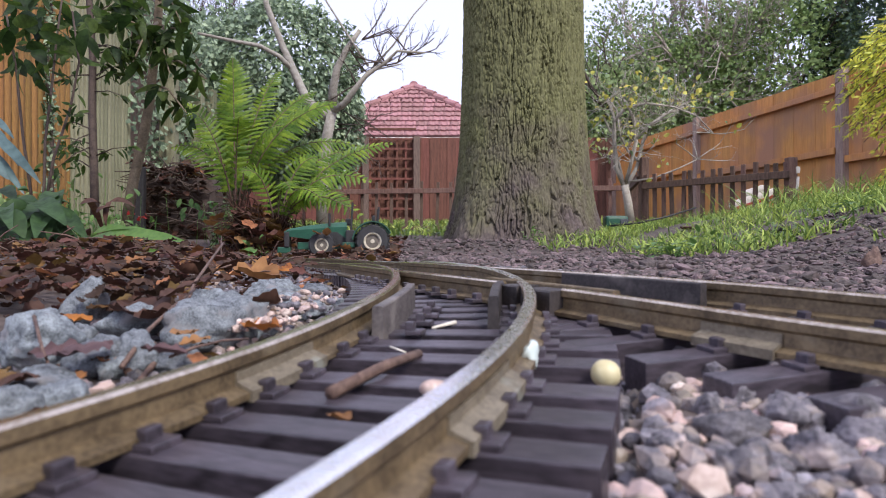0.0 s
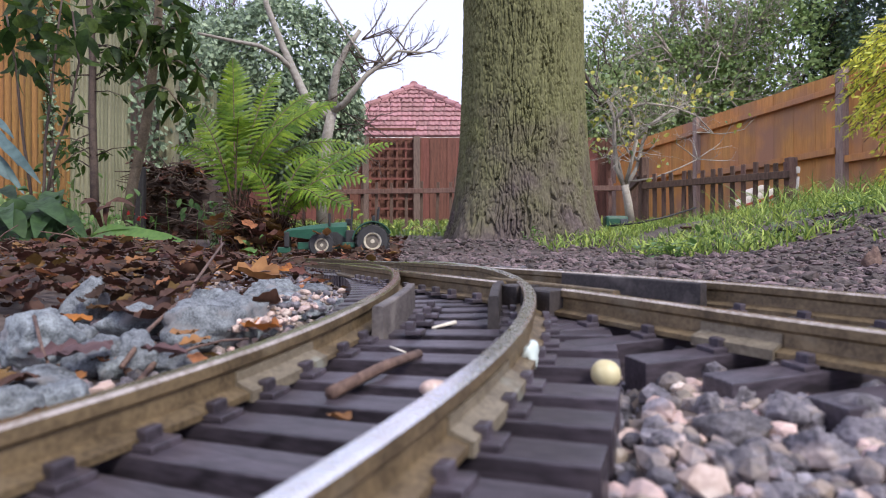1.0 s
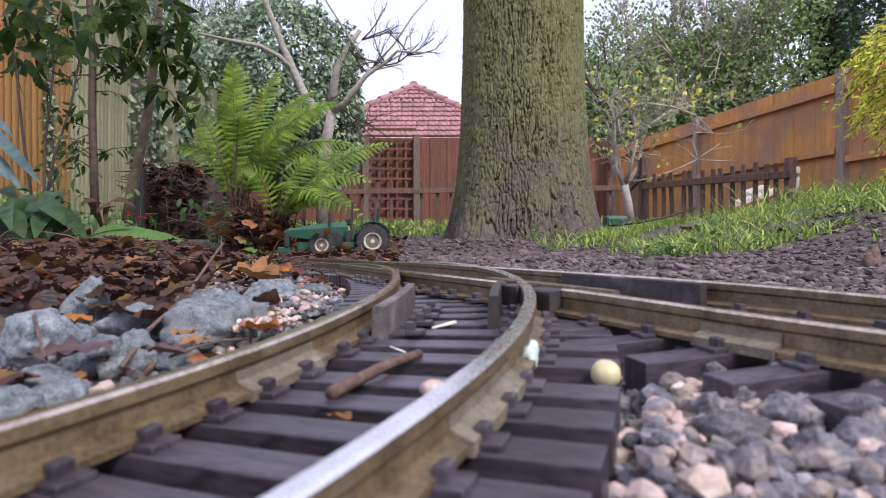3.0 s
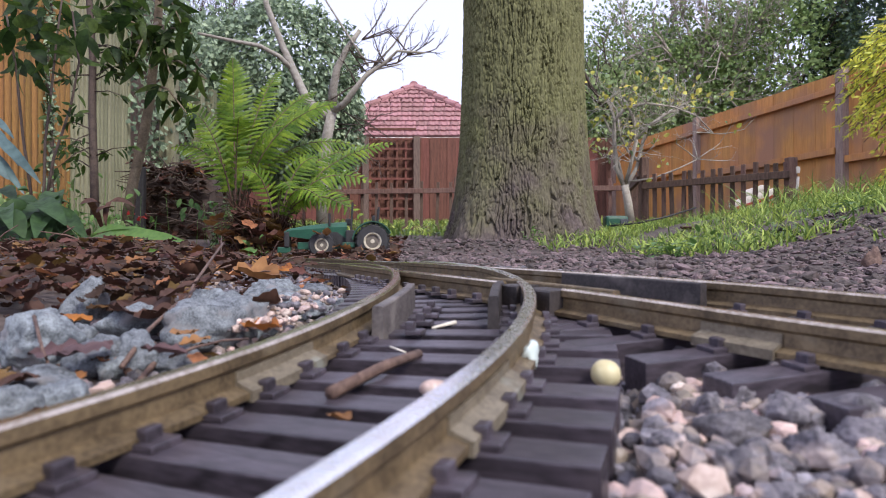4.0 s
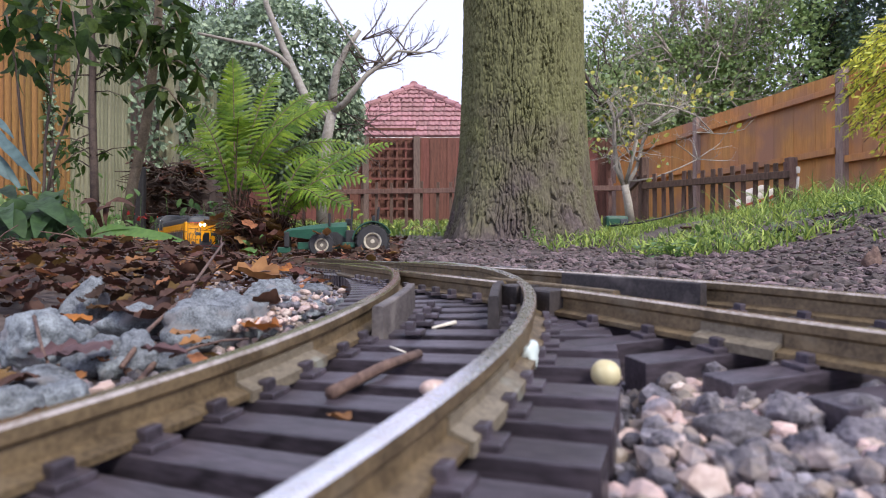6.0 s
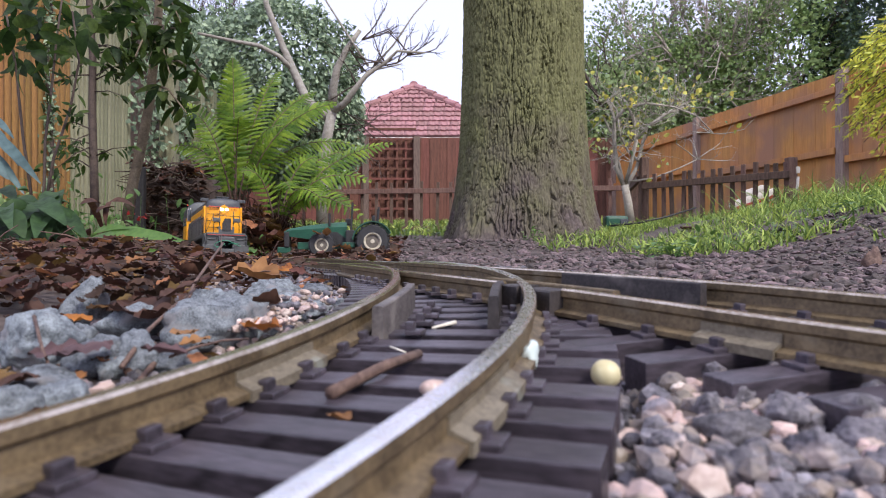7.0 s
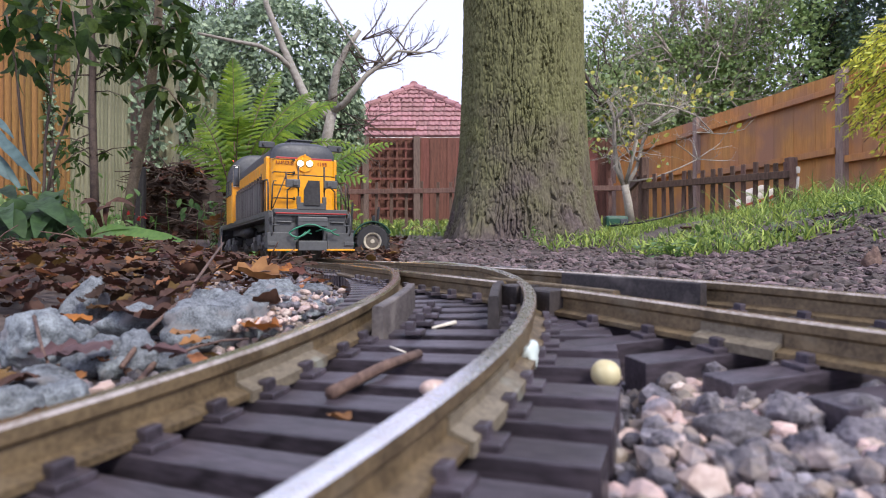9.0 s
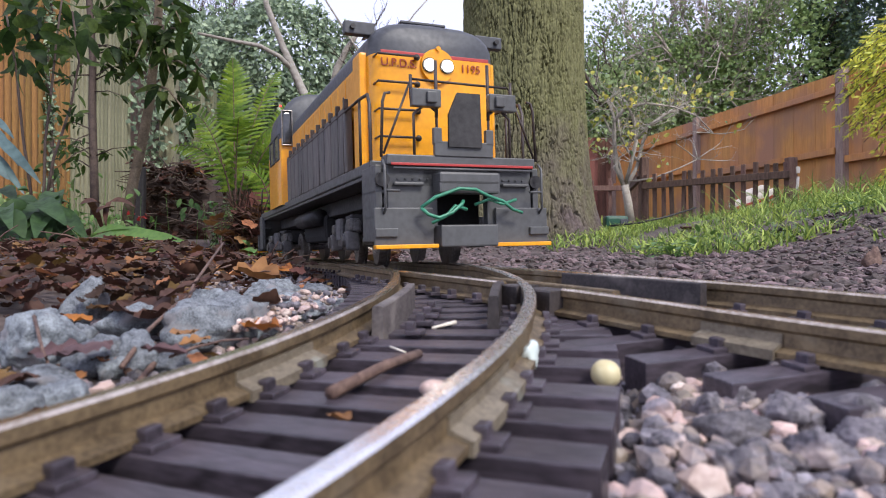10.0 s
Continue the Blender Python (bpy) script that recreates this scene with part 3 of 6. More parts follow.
        rod("end_rail", [(-0.031, e * 0.279, 0.1115), (0.031, e * 0.279, 0.1125)], 0.0008, M_BROWNMETAL)
        bm = bm_new()
        box(bm, 0, e * 0.281, 0.0715, 0.037, 0.0035, 0.009, 0.0006)
        box(bm, 0.0165, e * 0.281, 0.079, 0.005, 0.0035, 0.010, 0.0006)
        box(bm, -0.0165, e * 0.281, 0.079, 0.005, 0.0035, 0.010, 0.0006)
        part("drop_step_frame", bm, M_GREY, loco)
        bm = bm_new()
        fr = [(-0.0105, 0.0725), (0.0105, 0.0725), (0.0102, 0.092), (0.0045, 0.105), (-0.0098, 0.105)]
        a_ = [bm.verts.new((x, e * 0.2845, z)) for x, z in fr]
        b_ = [bm.verts.new((x, e * 0.2825, z)) for x, z in fr]
        bm.faces.new(a_)
        bm.faces.new(b_[::-1])
        for i in range(5):
            bm.faces.new((a_[i], b_[i], b_[(i + 1) % 5], a_[(i + 1) % 5]))
        bmesh.ops.recalc_face_normals(bm, faces=bm.faces)
        part("drop_step", bm, M_BLACK, loco, "dark raised drop step plate")
    # walkway rails along both sides
    for sx in (-1, 1):
        ys = [0.24, 0.2, 0.12, 0.04, -0.04]
        rod("side_handrail", [(sx * 0.0505, y, 0.108) for y in ys], 0.0009, M_BROWNMETAL)
        for y in ys[:-1]:
            rod("stanchion", [(sx * 0.0505, y, 0.066), (sx * 0.0505, y, 0.108)], 0.0009, M_BROWNMETAL)
        rod("stanchion", [(sx * 0.0505, 0.262, 0.03), (sx * 0.0505, 0.262, 0.1), (sx * 0.0505, 0.258, 0.107), (sx * 0.0505, 0.24, 0.108)], 0.0011, M_BROWNMETAL)
    # green wire loop hung at the coupler
    rod("wire", [(0.030, 0.288, 0.036), (0.022, 0.29, 0.042), (0.008, 0.292, 0.047), (-0.002, 0.292, 0.0465), (-0.01, 0.291, 0.043), (-0.02, 0.29, 0.04), (-0.027, 0.289, 0.035), (-0.034, 0.288, 0.033)], 0.0011, M_WIRE, None, "green insulated wire loop")
    rod("wire", [(0.030, 0.288, 0.036), (0.026, 0.289, 0.032), (0.02, 0.29, 0.030), (0.012, 0.29, 0.033), (0.006, 0.29, 0.038), (0.004, 0.288, 0.04)], 0.0011, M_WIRE)
    rod("wire", [(0.024, 0.289, 0.027), (0.016, 0.29, 0.031), (0.01, 0.29, 0.037), (0.002, 0.288, 0.035)], 0.0010, M_WIRE)
    rod("wire", [(-0.030, 0.288, 0.041), (-0.02, 0.29, 0.038), (-0.012, 0.288, 0.041), (-0.004, 0.286, 0.038)], 0.0010, M_WIRE)
    # Tank takes the painted shade colour to sink into the dark underframe.
    boxpart("fuel_tank", (0, 0, 0.034, 0.066, 0.11, 0.026), M_SHADE, loco, 0.006)
    for sx in (-1, 1):
        bm = bm_new()
        cyl(bm, (sx * 0.036, -0.045, 0.044), (sx * 0.036, 0.045, 0.044), 0.008, n=14)
        part("air_tank", bm, M_BLACK, loco, "", True)


make_loco()
# settle the body to its true height
for ob in loco.children_recursive:
    if ob.name.startswith("lettering"):
        ob.location.z = ob.location.z * 0.962 - 0.0018
    else:
        ob.data.transform(Matrix.Translation((0, 0, -0.0018)) @ Matrix.Diagonal((1, 1, 0.962, 1)))
M_TRUCK = mat("dusty_grey_truck_frame", (0.115, 0.11, 0.108), 0.42, 0.2, (0.04, 0.038, 0.038), 70, 0.3, 6, third=(0.2, 0.18, 0.16), third_at=(0.58, 0.75))
TRUCK_Y = 0.165
WHEEL_R = 0.0155
trucks, axles = [], []
for e in (1, -1):
    tr = empty("truck", pose(0, e * TRUCK_Y, 0))
    tr.parent = loco
    trucks.append(tr)
    for sx in (-1, 1):
        bm = bm_new()
        box(bm, sx * 0.041, 0, 0.026, 0.005, 0.118, 0.007, 0.001)
        for yy in (-0.0475, 0.0475):
            box(bm, sx * 0.0435, yy, 0.0165, 0.009, 0.013, 0.013, 0.0015)
            box(bm, sx * 0.0425, yy, 0.027, 0.007, 0.02, 0.008, 0.0015)
            cyl(bm, (sx * 0.0475, yy, 0.0165), (sx * 0.0500, yy, 0.0165), 0.0045, n=12)
        box(bm, sx * 0.0425, 0, 0.018, 0.007, 0.03, 0.01, 0.0015)
        for yy in (-0.009, -0.003, 0.003, 0.009):
            cyl(bm, (sx * 0.0450, yy, 0.018), (sx * 0.0450, yy, 0.033), 0.0028, n=8)
        part("side_frame", bm, M_TRUCK, tr)
    bm = bm_new()
    box(bm, 0, 0, 0.029, 0.08, 0.03, 0.014, 0.002)
    part("bolster", bm, M_BLACK, tr)
    for yy in (-0.0475, 0.0475):
        ax = empty("wheelset", pose(0, yy, WHEEL_R))
        ax.parent = tr
        axles.append((ax, yy))
        bm = bm_new()
        cyl(bm, (-0.036, 0, 0), (0.036, 0, 0), 0.003, n=8)
        for sx in (-1, 1):
            cyl(bm, (sx * 0.0222, 0, 0), (sx * 0.0275, 0, 0), WHEEL_R, n=24)
            cyl(bm, (sx * 0.0205, 0, 0), (sx * 0.0222, 0, 0), WHEEL_R + 0.0022, n=24)
            for q in range(5):
                a = 2 * math.pi * q / 5
                box(bm, sx * 0.0277, 0.008 * math.cos(a), 0.008 * math.sin(a), 0.0012, 0.003, 0.003, 0.0005)
        ob = part("wheel", bm, M_STEEL, ax)


def along(s_):
    """Place and heading on the curved route, s_ metres from its start."""
    i = max(0.0, min(len(MAIN) - 2.001, s_ / 0.005))
    k, f = int(i), i - int(i)
    a, b = MAIN[k], MAIN[k + 1]
    return Vector((a[0] + (b[0] - a[0]) * f, a[1] + (b[1] - a[1]) * f, a[2] + (b[2] - a[2]) * f)), a[3] + (b[3] - a[3]) * f


# seconds, and how far the nose still has to go
TRAVEL = [(0.0, 4.26), (5.0, 2.22), (5.5, 2.015), (6.8, 1.425), (7.5, 1.10), (8.0, 0.885), (8.5, 0.685), (9.0, 0.47), (9.3, 0.34), (9.5, 0.25), (9.7, 0.152), (10.0, 0.0)]
NOSE_AT_END = 0.580


def travelled(t):
    ts, vs = [r[0] for r in TRAVEL], [r[1] for r in TRAVEL]
    return zrow(t, list(zip(ts, vs)))


def loco_pose(t):
    s_nose = NOSE_AT_END + travelled(t)
    f, hf = along(s_nose + 0.28 - TRUCK_Y)
    r, hr = along(s_nose + 0.28 + TRUCK_Y)
    d = f - r
    rz = math.atan2(d.y, d.x) - math.pi / 2
    tilt = math.atan2(d.z, math.hypot(d.x, d.y))
    lean = 0.0
    for p, h in ((f, hf), (r, hr)):
        c, s_ = math.cos(h) * 0.024, math.sin(h) * 0.024
        lean += 0.5 * math.atan2(rail_z(p.x + c, p.y + s_) - rail_z(p.x - c, p.y - s_), 0.048)
    m = Matrix.Translation((f + r) / 2) @ Matrix.Rotation(rz, 4, "Z") @ Matrix.Rotation(tilt, 4, "X") @ Matrix.Rotation(lean, 4, "Y")
    return m, rz, hf, hr


def motions():
    rows, turns = [], ([], [])
    for i in range(101):
        t = i * 0.1
        m, rz, hf, hr = loco_pose(t)
        rows.append((t, m))
        for k, h in enumerate((hf, hr)):
            dz = (h + math.pi - rz + math.pi) % (2 * math.pi) - math.pi
            turns[k].append((t, Matrix.Translation((0, (TRUCK_Y, -TRUCK_Y)[k], 0)) @ Matrix.Rotation(dz, 4, "Z")))
    walk(loco, rows)
    for tr, r in zip(trucks, turns):
        walk(tr, r)
    spins = []
    for i in range(301):
        t = i / 30
        spins.append((t, -(4.26 - travelled(t)) / WHEEL_R))
    for ax, yy in axles:
        walk(ax, [(t, Matrix.Translation((0, yy, WHEEL_R)) @ Matrix.Rotation(a, 4, "X")) for t, a in spins])

# ---- leaf and stick kit ----
class Soup:
    """Gathers many small faces into one mesh."""

    def __init__(self):
        self.v, self.f, self.m = [], [], []

    def leaf(self, p, d, nrm, length, width, fold=0.25, droop=0.2, mi=0):
        """A pointed leaf of six faces' outline, folded on its midrib and drooping at the tip."""
        d = d.normalized()
        side = d.cross(nrm)
        if side.length < 1e-4:
            side = d.cross(Vector((0.3, 0.9, 0.1)))
        side.normalize()
        up = side.cross(d)
        b = len(self.v)
        n = 7
        for i in range(n):
            t = i / (n - 1)
            w = width / 2 * math.sin(math.pi * (0.04 + 0.94 * t ** 0.85)) ** 0.8
            c = p + d * length * t + up * length * (0.18 * t * (1 - t) - droop * t * t)
            self.v += [c + side * w + up * w * fold, c, c - side * w + up * w * fold]
        for i in range(n - 1):
            k = b + 3 * i
            self.f += [(k, k + 3, k + 4, k + 1), (k + 1, k + 4, k + 5, k + 2)]
        self.m += [mi] * (2 * n - 2)

    def chip(self, p, d, nrm, length, width, mi=0):
        """A small folded leaf of two triangles pairs."""
        d = d.normalized()
        side = d.cross(nrm)
        if side.length < 1e-4:
            side = Vector((1, 0, 0))
        side.normalize()
        up = side.cross(d)
        b = len(self.v)
        mid = p + d * length * 0.45
        self.v += [p, mid + side * width / 2 + up * width * 0.15, p + d * length, mid - side * width / 2 + up * width * 0.15]
        self.f += [(b, b + 1, b + 2), (b, b + 2, b + 3)]
        self.m += [mi] * 2

    def stick(self, pts, r0, r1, n=4, mi=0):
        pts = [Vector(p) for p in pts]
        base = len(self.v)
        side = None
        for i, p in enumerate(pts):
            d = (pts[min(i + 1, len(pts) - 1)] - pts[max(i - 1, 0)]).normalized()
            if side is None:
                side = d.cross(Vector((0.31, 0.2, 0.93)))
                if side.length < 0.1:
                    side = d.cross(Vector((1, 0, 0)))
            side = (side - d * side.dot(d)).normalized()
            up = d.cross(side)
            r = r0 + (r1 - r0) * i / max(1, len(pts) - 1)
            for k in range(n):
                a = 2 * math.pi * k / n
                self.v.append(p + (side * math.cos(a) + up * math.sin(a)) * r)
        for i in range(len(pts) - 1):
            for k in range(n):
                self.f.append((base + i * n + k, base + i * n + (k + 1) % n, base + (i + 1) * n + (k + 1) % n, base + (i + 1) * n + k))
                self.m.append(mi)
        self.f += [tuple(base + k for k in range(n))[::-1], tuple(base + (len(pts) - 1) * n + k for k in range(n))]
        self.m += [mi, mi]

    def blade(self, p, d, bend, length, width, mi=0):
        """A grass blade that bends over."""
        side = d.cross(bend)
        side = side.normalized() if side.length > 1e-4 else Vector((1, 0, 0))
        b = len(self.v)
        for t, w in ((0, 1), (0.4, 0.9), (0.75, 0.6), (1, 0.08)):
            c = p + d * length * t * (1 - 0.25 * t) + bend * length * t * t * 0.8
            self.v += [c - side * width * w / 2, c + side * width * w / 2]
        for i in range(3):
            self.f.append((b + 2 * i, b + 2 * i + 1, b + 2 * i + 3, b + 2 * i + 2))
            self.m.append(mi)

    def stone(self, p, rx, ry, rz, rng, mi=0, turn=None, sharp=False):
        """A rough stone: a jittered, flattened icosphere."""
        base = len(self.v)
        q = Euler((rng.uniform(-0.4, 0.4), rng.uniform(-0.4, 0.4), rng.uniform(0, 6.3) if turn is None else turn)).to_matrix()
        off = Vector((rng.uniform(0, 50), rng.uniform(0, 50), rng.uniform(0, 50)))
        vv, ff = (ICO1_V, ICO1_F) if sharp else (ICO_V, ICO_F)
        for c in vv:
            k = 1 + 0.42 * noise.noise(c * 1.1 + off) + 0.12 * noise.noise(c * 3 + off)
            self.v.append(Vector(p) + q @ Vector((c.x * rx * k, c.y * ry * k, c.z * rz * k)))
        self.f += [tuple(base + i for i in f) for f in ff]
        self.m += [mi] * len(ff)

    def done(self, name, materials, parent=None, smooth=True):
        me = bpy.data.meshes.new(name)
        me.from_pydata([tuple(c) for c in self.v], [], self.f)
        for m in (materials if isinstance(materials, (list, tuple)) else [materials]):
            me.materials.append(m)
        me.polygons.foreach_set("material_index", self.m)
        me.polygons.foreach_set("use_smooth", [smooth] * len(self.f))
        me.update()
        ob = new(name, me)
        if parent is not None:
            ob.parent = parent
        return ob


_b = bmesh.new()
bmesh.ops.create_icosphere(_b, subdivisions=2, radius=1)
ICO_V = [v.co.copy() for v in _b.verts]
ICO_F = [tuple(v.index for v in f.verts) for f in _b.faces]
_b.free()
_b = bmesh.new()
bmesh.ops.create_icosphere(_b, subdivisions=1, radius=1)
ICO1_V = [v.co.copy() for v in _b.verts]
ICO1_F = [tuple(v.index for v in f.verts) for f in _b.faces]
_b.free()


def rnd_dir(rng, up=0.0):
    v = Vector((rng.gauss(0, 1), rng.gauss(0, 1), rng.gauss(0, 1) + up))
    return v.normalized()


def leaf_mat(name, c, c2, rough=0.5, tr=0.25, island=0.4, third=None):
    return mat(name, c, rough, 0, c2, 25, 0.2, 5, island=island, transmit=tr, spec=0.32, third=third, third_at=(0.55, 0.7))


M_IVY = leaf_mat("ivy_leaf", (0.34, 0.43, 0.28), (0.14, 0.2, 0.12), island=0.55)
M_HEDGE = leaf_mat("hedge_leaf", (0.30, 0.41, 0.15), (0.13, 0.20, 0.075))
M_HEDGE2 = leaf_mat("light_hedge_leaf", (0.34, 0.43, 0.19), (0.17, 0.24, 0.1))
M_FIR = leaf_mat("dark_conifer", (0.085, 0.14, 0.085), (0.035, 0.06, 0.042))
M_GOLD = leaf_mat("golden_conifer", (0.88, 0.86, 0.16), (0.62, 0.66, 0.10), 0.5, 0.45)
M_LAUREL = leaf_mat("dark_glossy_leaf", (0.06, 0.108, 0.02), (0.022, 0.04, 0.01), 0.55, 0.5, 0.5)
M_FERN = leaf_mat("fern_frond", (0.20, 0.31, 0.03), (0.06, 0.12, 0.013), 0.5, 0.4, 0.35)
M_GRASS = leaf_mat("grass_blade", (0.34, 0.45, 0.105), (0.15, 0.235, 0.045), 0.45, 0.35, 0.6)
M_YLEAF = leaf_mat("yellowing_leaf", (0.70, 0.62, 0.12), (0.42, 0.46, 0.10), 0.5, 0.35, 0.5)
M_DEAD = leaf_mat("dead_brown_leaf", (0.105, 0.05, 0.03), (0.026, 0.012, 0.009), 0.7, 0.15, 0.42)
M_TAN = leaf_mat("tan_fallen_leaf", (0.33, 0.17, 0.06), (0.15, 0.07, 0.025), 0.6, 0.2, 0.5)
M_ORANGE = leaf_mat("orange_fallen_leaf", (0.48, 0.19, 0.035), (0.22, 0.075, 0.018), 0.55, 0.25, 0.3)
M_PURPLE = leaf_mat("purple_brown_leaf", (0.125, 0.07, 0.068), (0.04, 0.02, 0.022), 0.6, 0.12, 0.3)
M_BLUELEAF = leaf_mat("blue_green_leaf", (0.11, 0.17, 0.165), (0.05, 0.085, 0.085), 0.4, 0.2, 0.2)
M_STRAP = leaf_mat("broad_green_leaf", (0.13, 0.24, 0.06), (0.06, 0.13, 0.03), 0.35, 0.3, 0.3)
M_BRANCH = mat("grey_branch", (0.46, 0.42, 0.36), 0.85, 0, (0.26, 0.23, 0.19), 40, 0.6, 5)
M_TWIG = mat("dark_twig", (0.10, 0.07, 0.055), 0.85, 0, (0.045, 0.03, 0.025), 60, 0.5, 5)
M_GREYTWIG = mat("grey_brown_twig", (0.46, 0.39, 0.35), 0.85, 0, (0.26, 0.21, 0.19), 40, 0.5, 5)
M_SAPLING = mat("sapling_bark", (0.27, 0.21, 0.14), 0.85, 0, (0.12, 0.09, 0.06), 40, 0.6, 5, third=(0.12, 0.13, 0.05))
M_FENCE_L = mat("orange_stained_slat", (0.36, 0.19, 0.052), 0.7, 0, (0.17, 0.08, 0.024), 12, 0.5, 6, stretch=(6, 6, 0.5), obj_random=0.22)
M_FENCE_G = mat("algae_grown_slat", (0.28, 0.275, 0.17), 0.8, 0, (0.145, 0.14, 0.08), 12, 0.5, 6, stretch=(6, 6, 0.5), obj_random=0.22)
M_FENCE_R = mat("orange_brown_fence_board", (0.66, 0.31, 0.085), 0.7, 0, (0.48, 0.20, 0.055), 4, 0.3, 6, stretch=(5, 5, 0.35), obj_random=0.08, third=(0.40, 0.20, 0.11), third_at=(0.5, 0.64))
M_FENCE_B = mat("red_brown_board", (0.20, 0.075, 0.05), 0.8, 0, (0.11, 0.04, 0.028), 8, 0.4, 6, stretch=(5, 5, 0.4), obj_random=0.18)
M_POST = mat("weathered_post", (0.21, 0.145, 0.115), 0.85, 0, (0.10, 0.066, 0.052), 20, 0.5, 5, stretch=(4, 4, 0.5))
M_FPOST = mat("pale_weathered_post", (0.40, 0.29, 0.24), 0.85, 0, (0.22, 0.15, 0.12), 20, 0.5, 5, stretch=(4, 4, 0.5))
M_PICKET = mat("dark_picket", (0.18, 0.11, 0.082), 0.85, 0, (0.09, 0.052, 0.04), 25, 0.5, 5, stretch=(4, 4, 0.5), obj_random=0.25)
M_TILE = mat("red_concrete_tile", (0.37, 0.195, 0.19), 0.85, 0, (0.27, 0.125, 0.125), 6, 0.3, 8, obj_random=0.18, third=(0.32, 0.22, 0.19), third_at=(0.62, 0.8))
M_WALL = mat("brick_wall", (0.3, 0.13, 0.09), 0.85, 0, (0.2, 0.08, 0.06), 10, 0.3, 8)
M_WHITE = mat("white_painted_wood", (0.72, 0.66, 0.6), 0.6, 0, (0.6, 0.53, 0.47), 20, 0.2, 6)
M_RUBBLE = mat("mottled_grey_rubble", (0.19, 0.17, 0.185), 0.7, 0, (0.035, 0.031, 0.037), 260, 1.0, 5, obj_random=0.35, third=(0.46, 0.37, 0.31), third_at=(0.52, 0.66))
M_ROCK = mat("grey_granite", (0.235, 0.258, 0.275), 0.8, 0, (0.05, 0.055, 0.062), 330, 1.0, 5, obj_random=0.3, third=(0.2, 0.19, 0.19), third_at=(0.55, 0.68))
M_GRAVEL = mat("mixed_gravel", (0.20, 0.18, 0.20), 0.6, 0, (0.045, 0.04, 0.047), 300, 0.5, 5, island=0.6, third=(0.40, 0.30, 0.25), third_at=(0.5, 0.65))
M_PINK = mat("pink_pebble", (0.56, 0.43, 0.37), 0.5, 0, (0.33, 0.225, 0.18), 250, 0.4, 5, island=0.45, third=(0.72, 0.63, 0.56), third_at=(0.55, 0.65))


# ---- left fence of upright slats ----
def make_left_fence():
    f = tagged(empty("fence"), "tall ribbed timber fence, orange stained and green with algae", "fence")
    a, b = Vector((-1.68, 2.05, 0)), Vector((-1.99, 4.0, 0))
    d = (b - a).normalized()
    n = 36
    bm = bm_new()
    prof = [(0.0185 * math.cos(math.pi * k / 6), -0.014 * math.sin(math.pi * k / 6)) for k in range(7)]
    lo = [bm.verts.new((x, y, 0)) for x, y in prof]
    hi = [bm.verts.new((x, y, 1.8)) for x, y in prof]
    for k in range(6):
        bm.faces.new((lo[k], lo[k + 1], hi[k + 1], hi[k]))
    bm.faces.new(hi)
    bm.faces.new((lo[6], lo[0], hi[0], hi[6]))
    bmesh.ops.recalc_face_normals(bm, faces=bm.faces)
    slats = []
    for m in (M_FENCE_L, M_FENCE_G):
        me = bpy.data.meshes.new("slat")
        bm.to_mesh(me)
        me.materials.append(m)
        slats.append(me)
    bm.free()
    rng = random.Random(4)
    ang = math.atan2(d.y, d.x)
    for i in range(n):
        p = a.lerp(b, i / (n - 1))
        z = ground_z(p.x, p.y) - 0.02
        ob = new("slat", slats[1 if i >= 20 else 0])
        ob.parent = f
        ob.matrix_basis = Matrix.Translation((p.x, p.y, z + rng.uniform(-0.01, 0.01))) @ Matrix.Rotation(ang, 4, "Z")
    mid = (a + b) / 2
    for z in (0.35, 1.0, 1.6):
        bm = bm_new()
        box(bm, 0, 0.02, z, (b - a).length, 0.03, 0.07, 0.004, Matrix.Translation((mid.x, mid.y, 0.1)) @ Matrix.Rotation(ang, 4, "Z"))
        part("back_rail", bm, M_POST, f)
    # Unseen board, added to stop sky light and keep the slat gaps dark.
    bm = bm_new()
    box(bm, 0, 0.045, 0.9, (b - a).length, 0.012, 1.75, 0.002, Matrix.Translation((mid.x, mid.y, 0.06)) @ Matrix.Rotation(ang, 4, "Z"))
    part("gap_backing", bm, M_POST, f)
    # an ivy stem climbing the slats
    t = tagged(empty("climbing_ivy", pose(-1.775, 2.86, 0)), "grey-leaved ivy stem climbing an orange slat fence", "ivy")
    rng = random.Random(15)
    s = Soup()
    s.stick([Vector((0.01 * math.sin(k), 0.01 * math.cos(2 * k), 0.12 + 0.16 * k)) for k in range(9)], 0.011, 0.007, 6)
    s.done("stem", M_TWIG, t)
    s = Soup()
    for _ in range(620):
        p = Vector((rng.gauss(0.0, 0.016), rng.gauss(-0.01, 0.016), rng.uniform(0.15, 1.35)))
        s.chip(p, rnd_dir(rng, -0.5), Vector((0.5, -0.8, 0.3)) + rnd_dir(rng) * 0.6, rng.uniform(0.012, 0.03), rng.uniform(0.010, 0.022))
    tagged(s.done("foliage", M_IVY, t), kind="stuff")


make_left_fence()


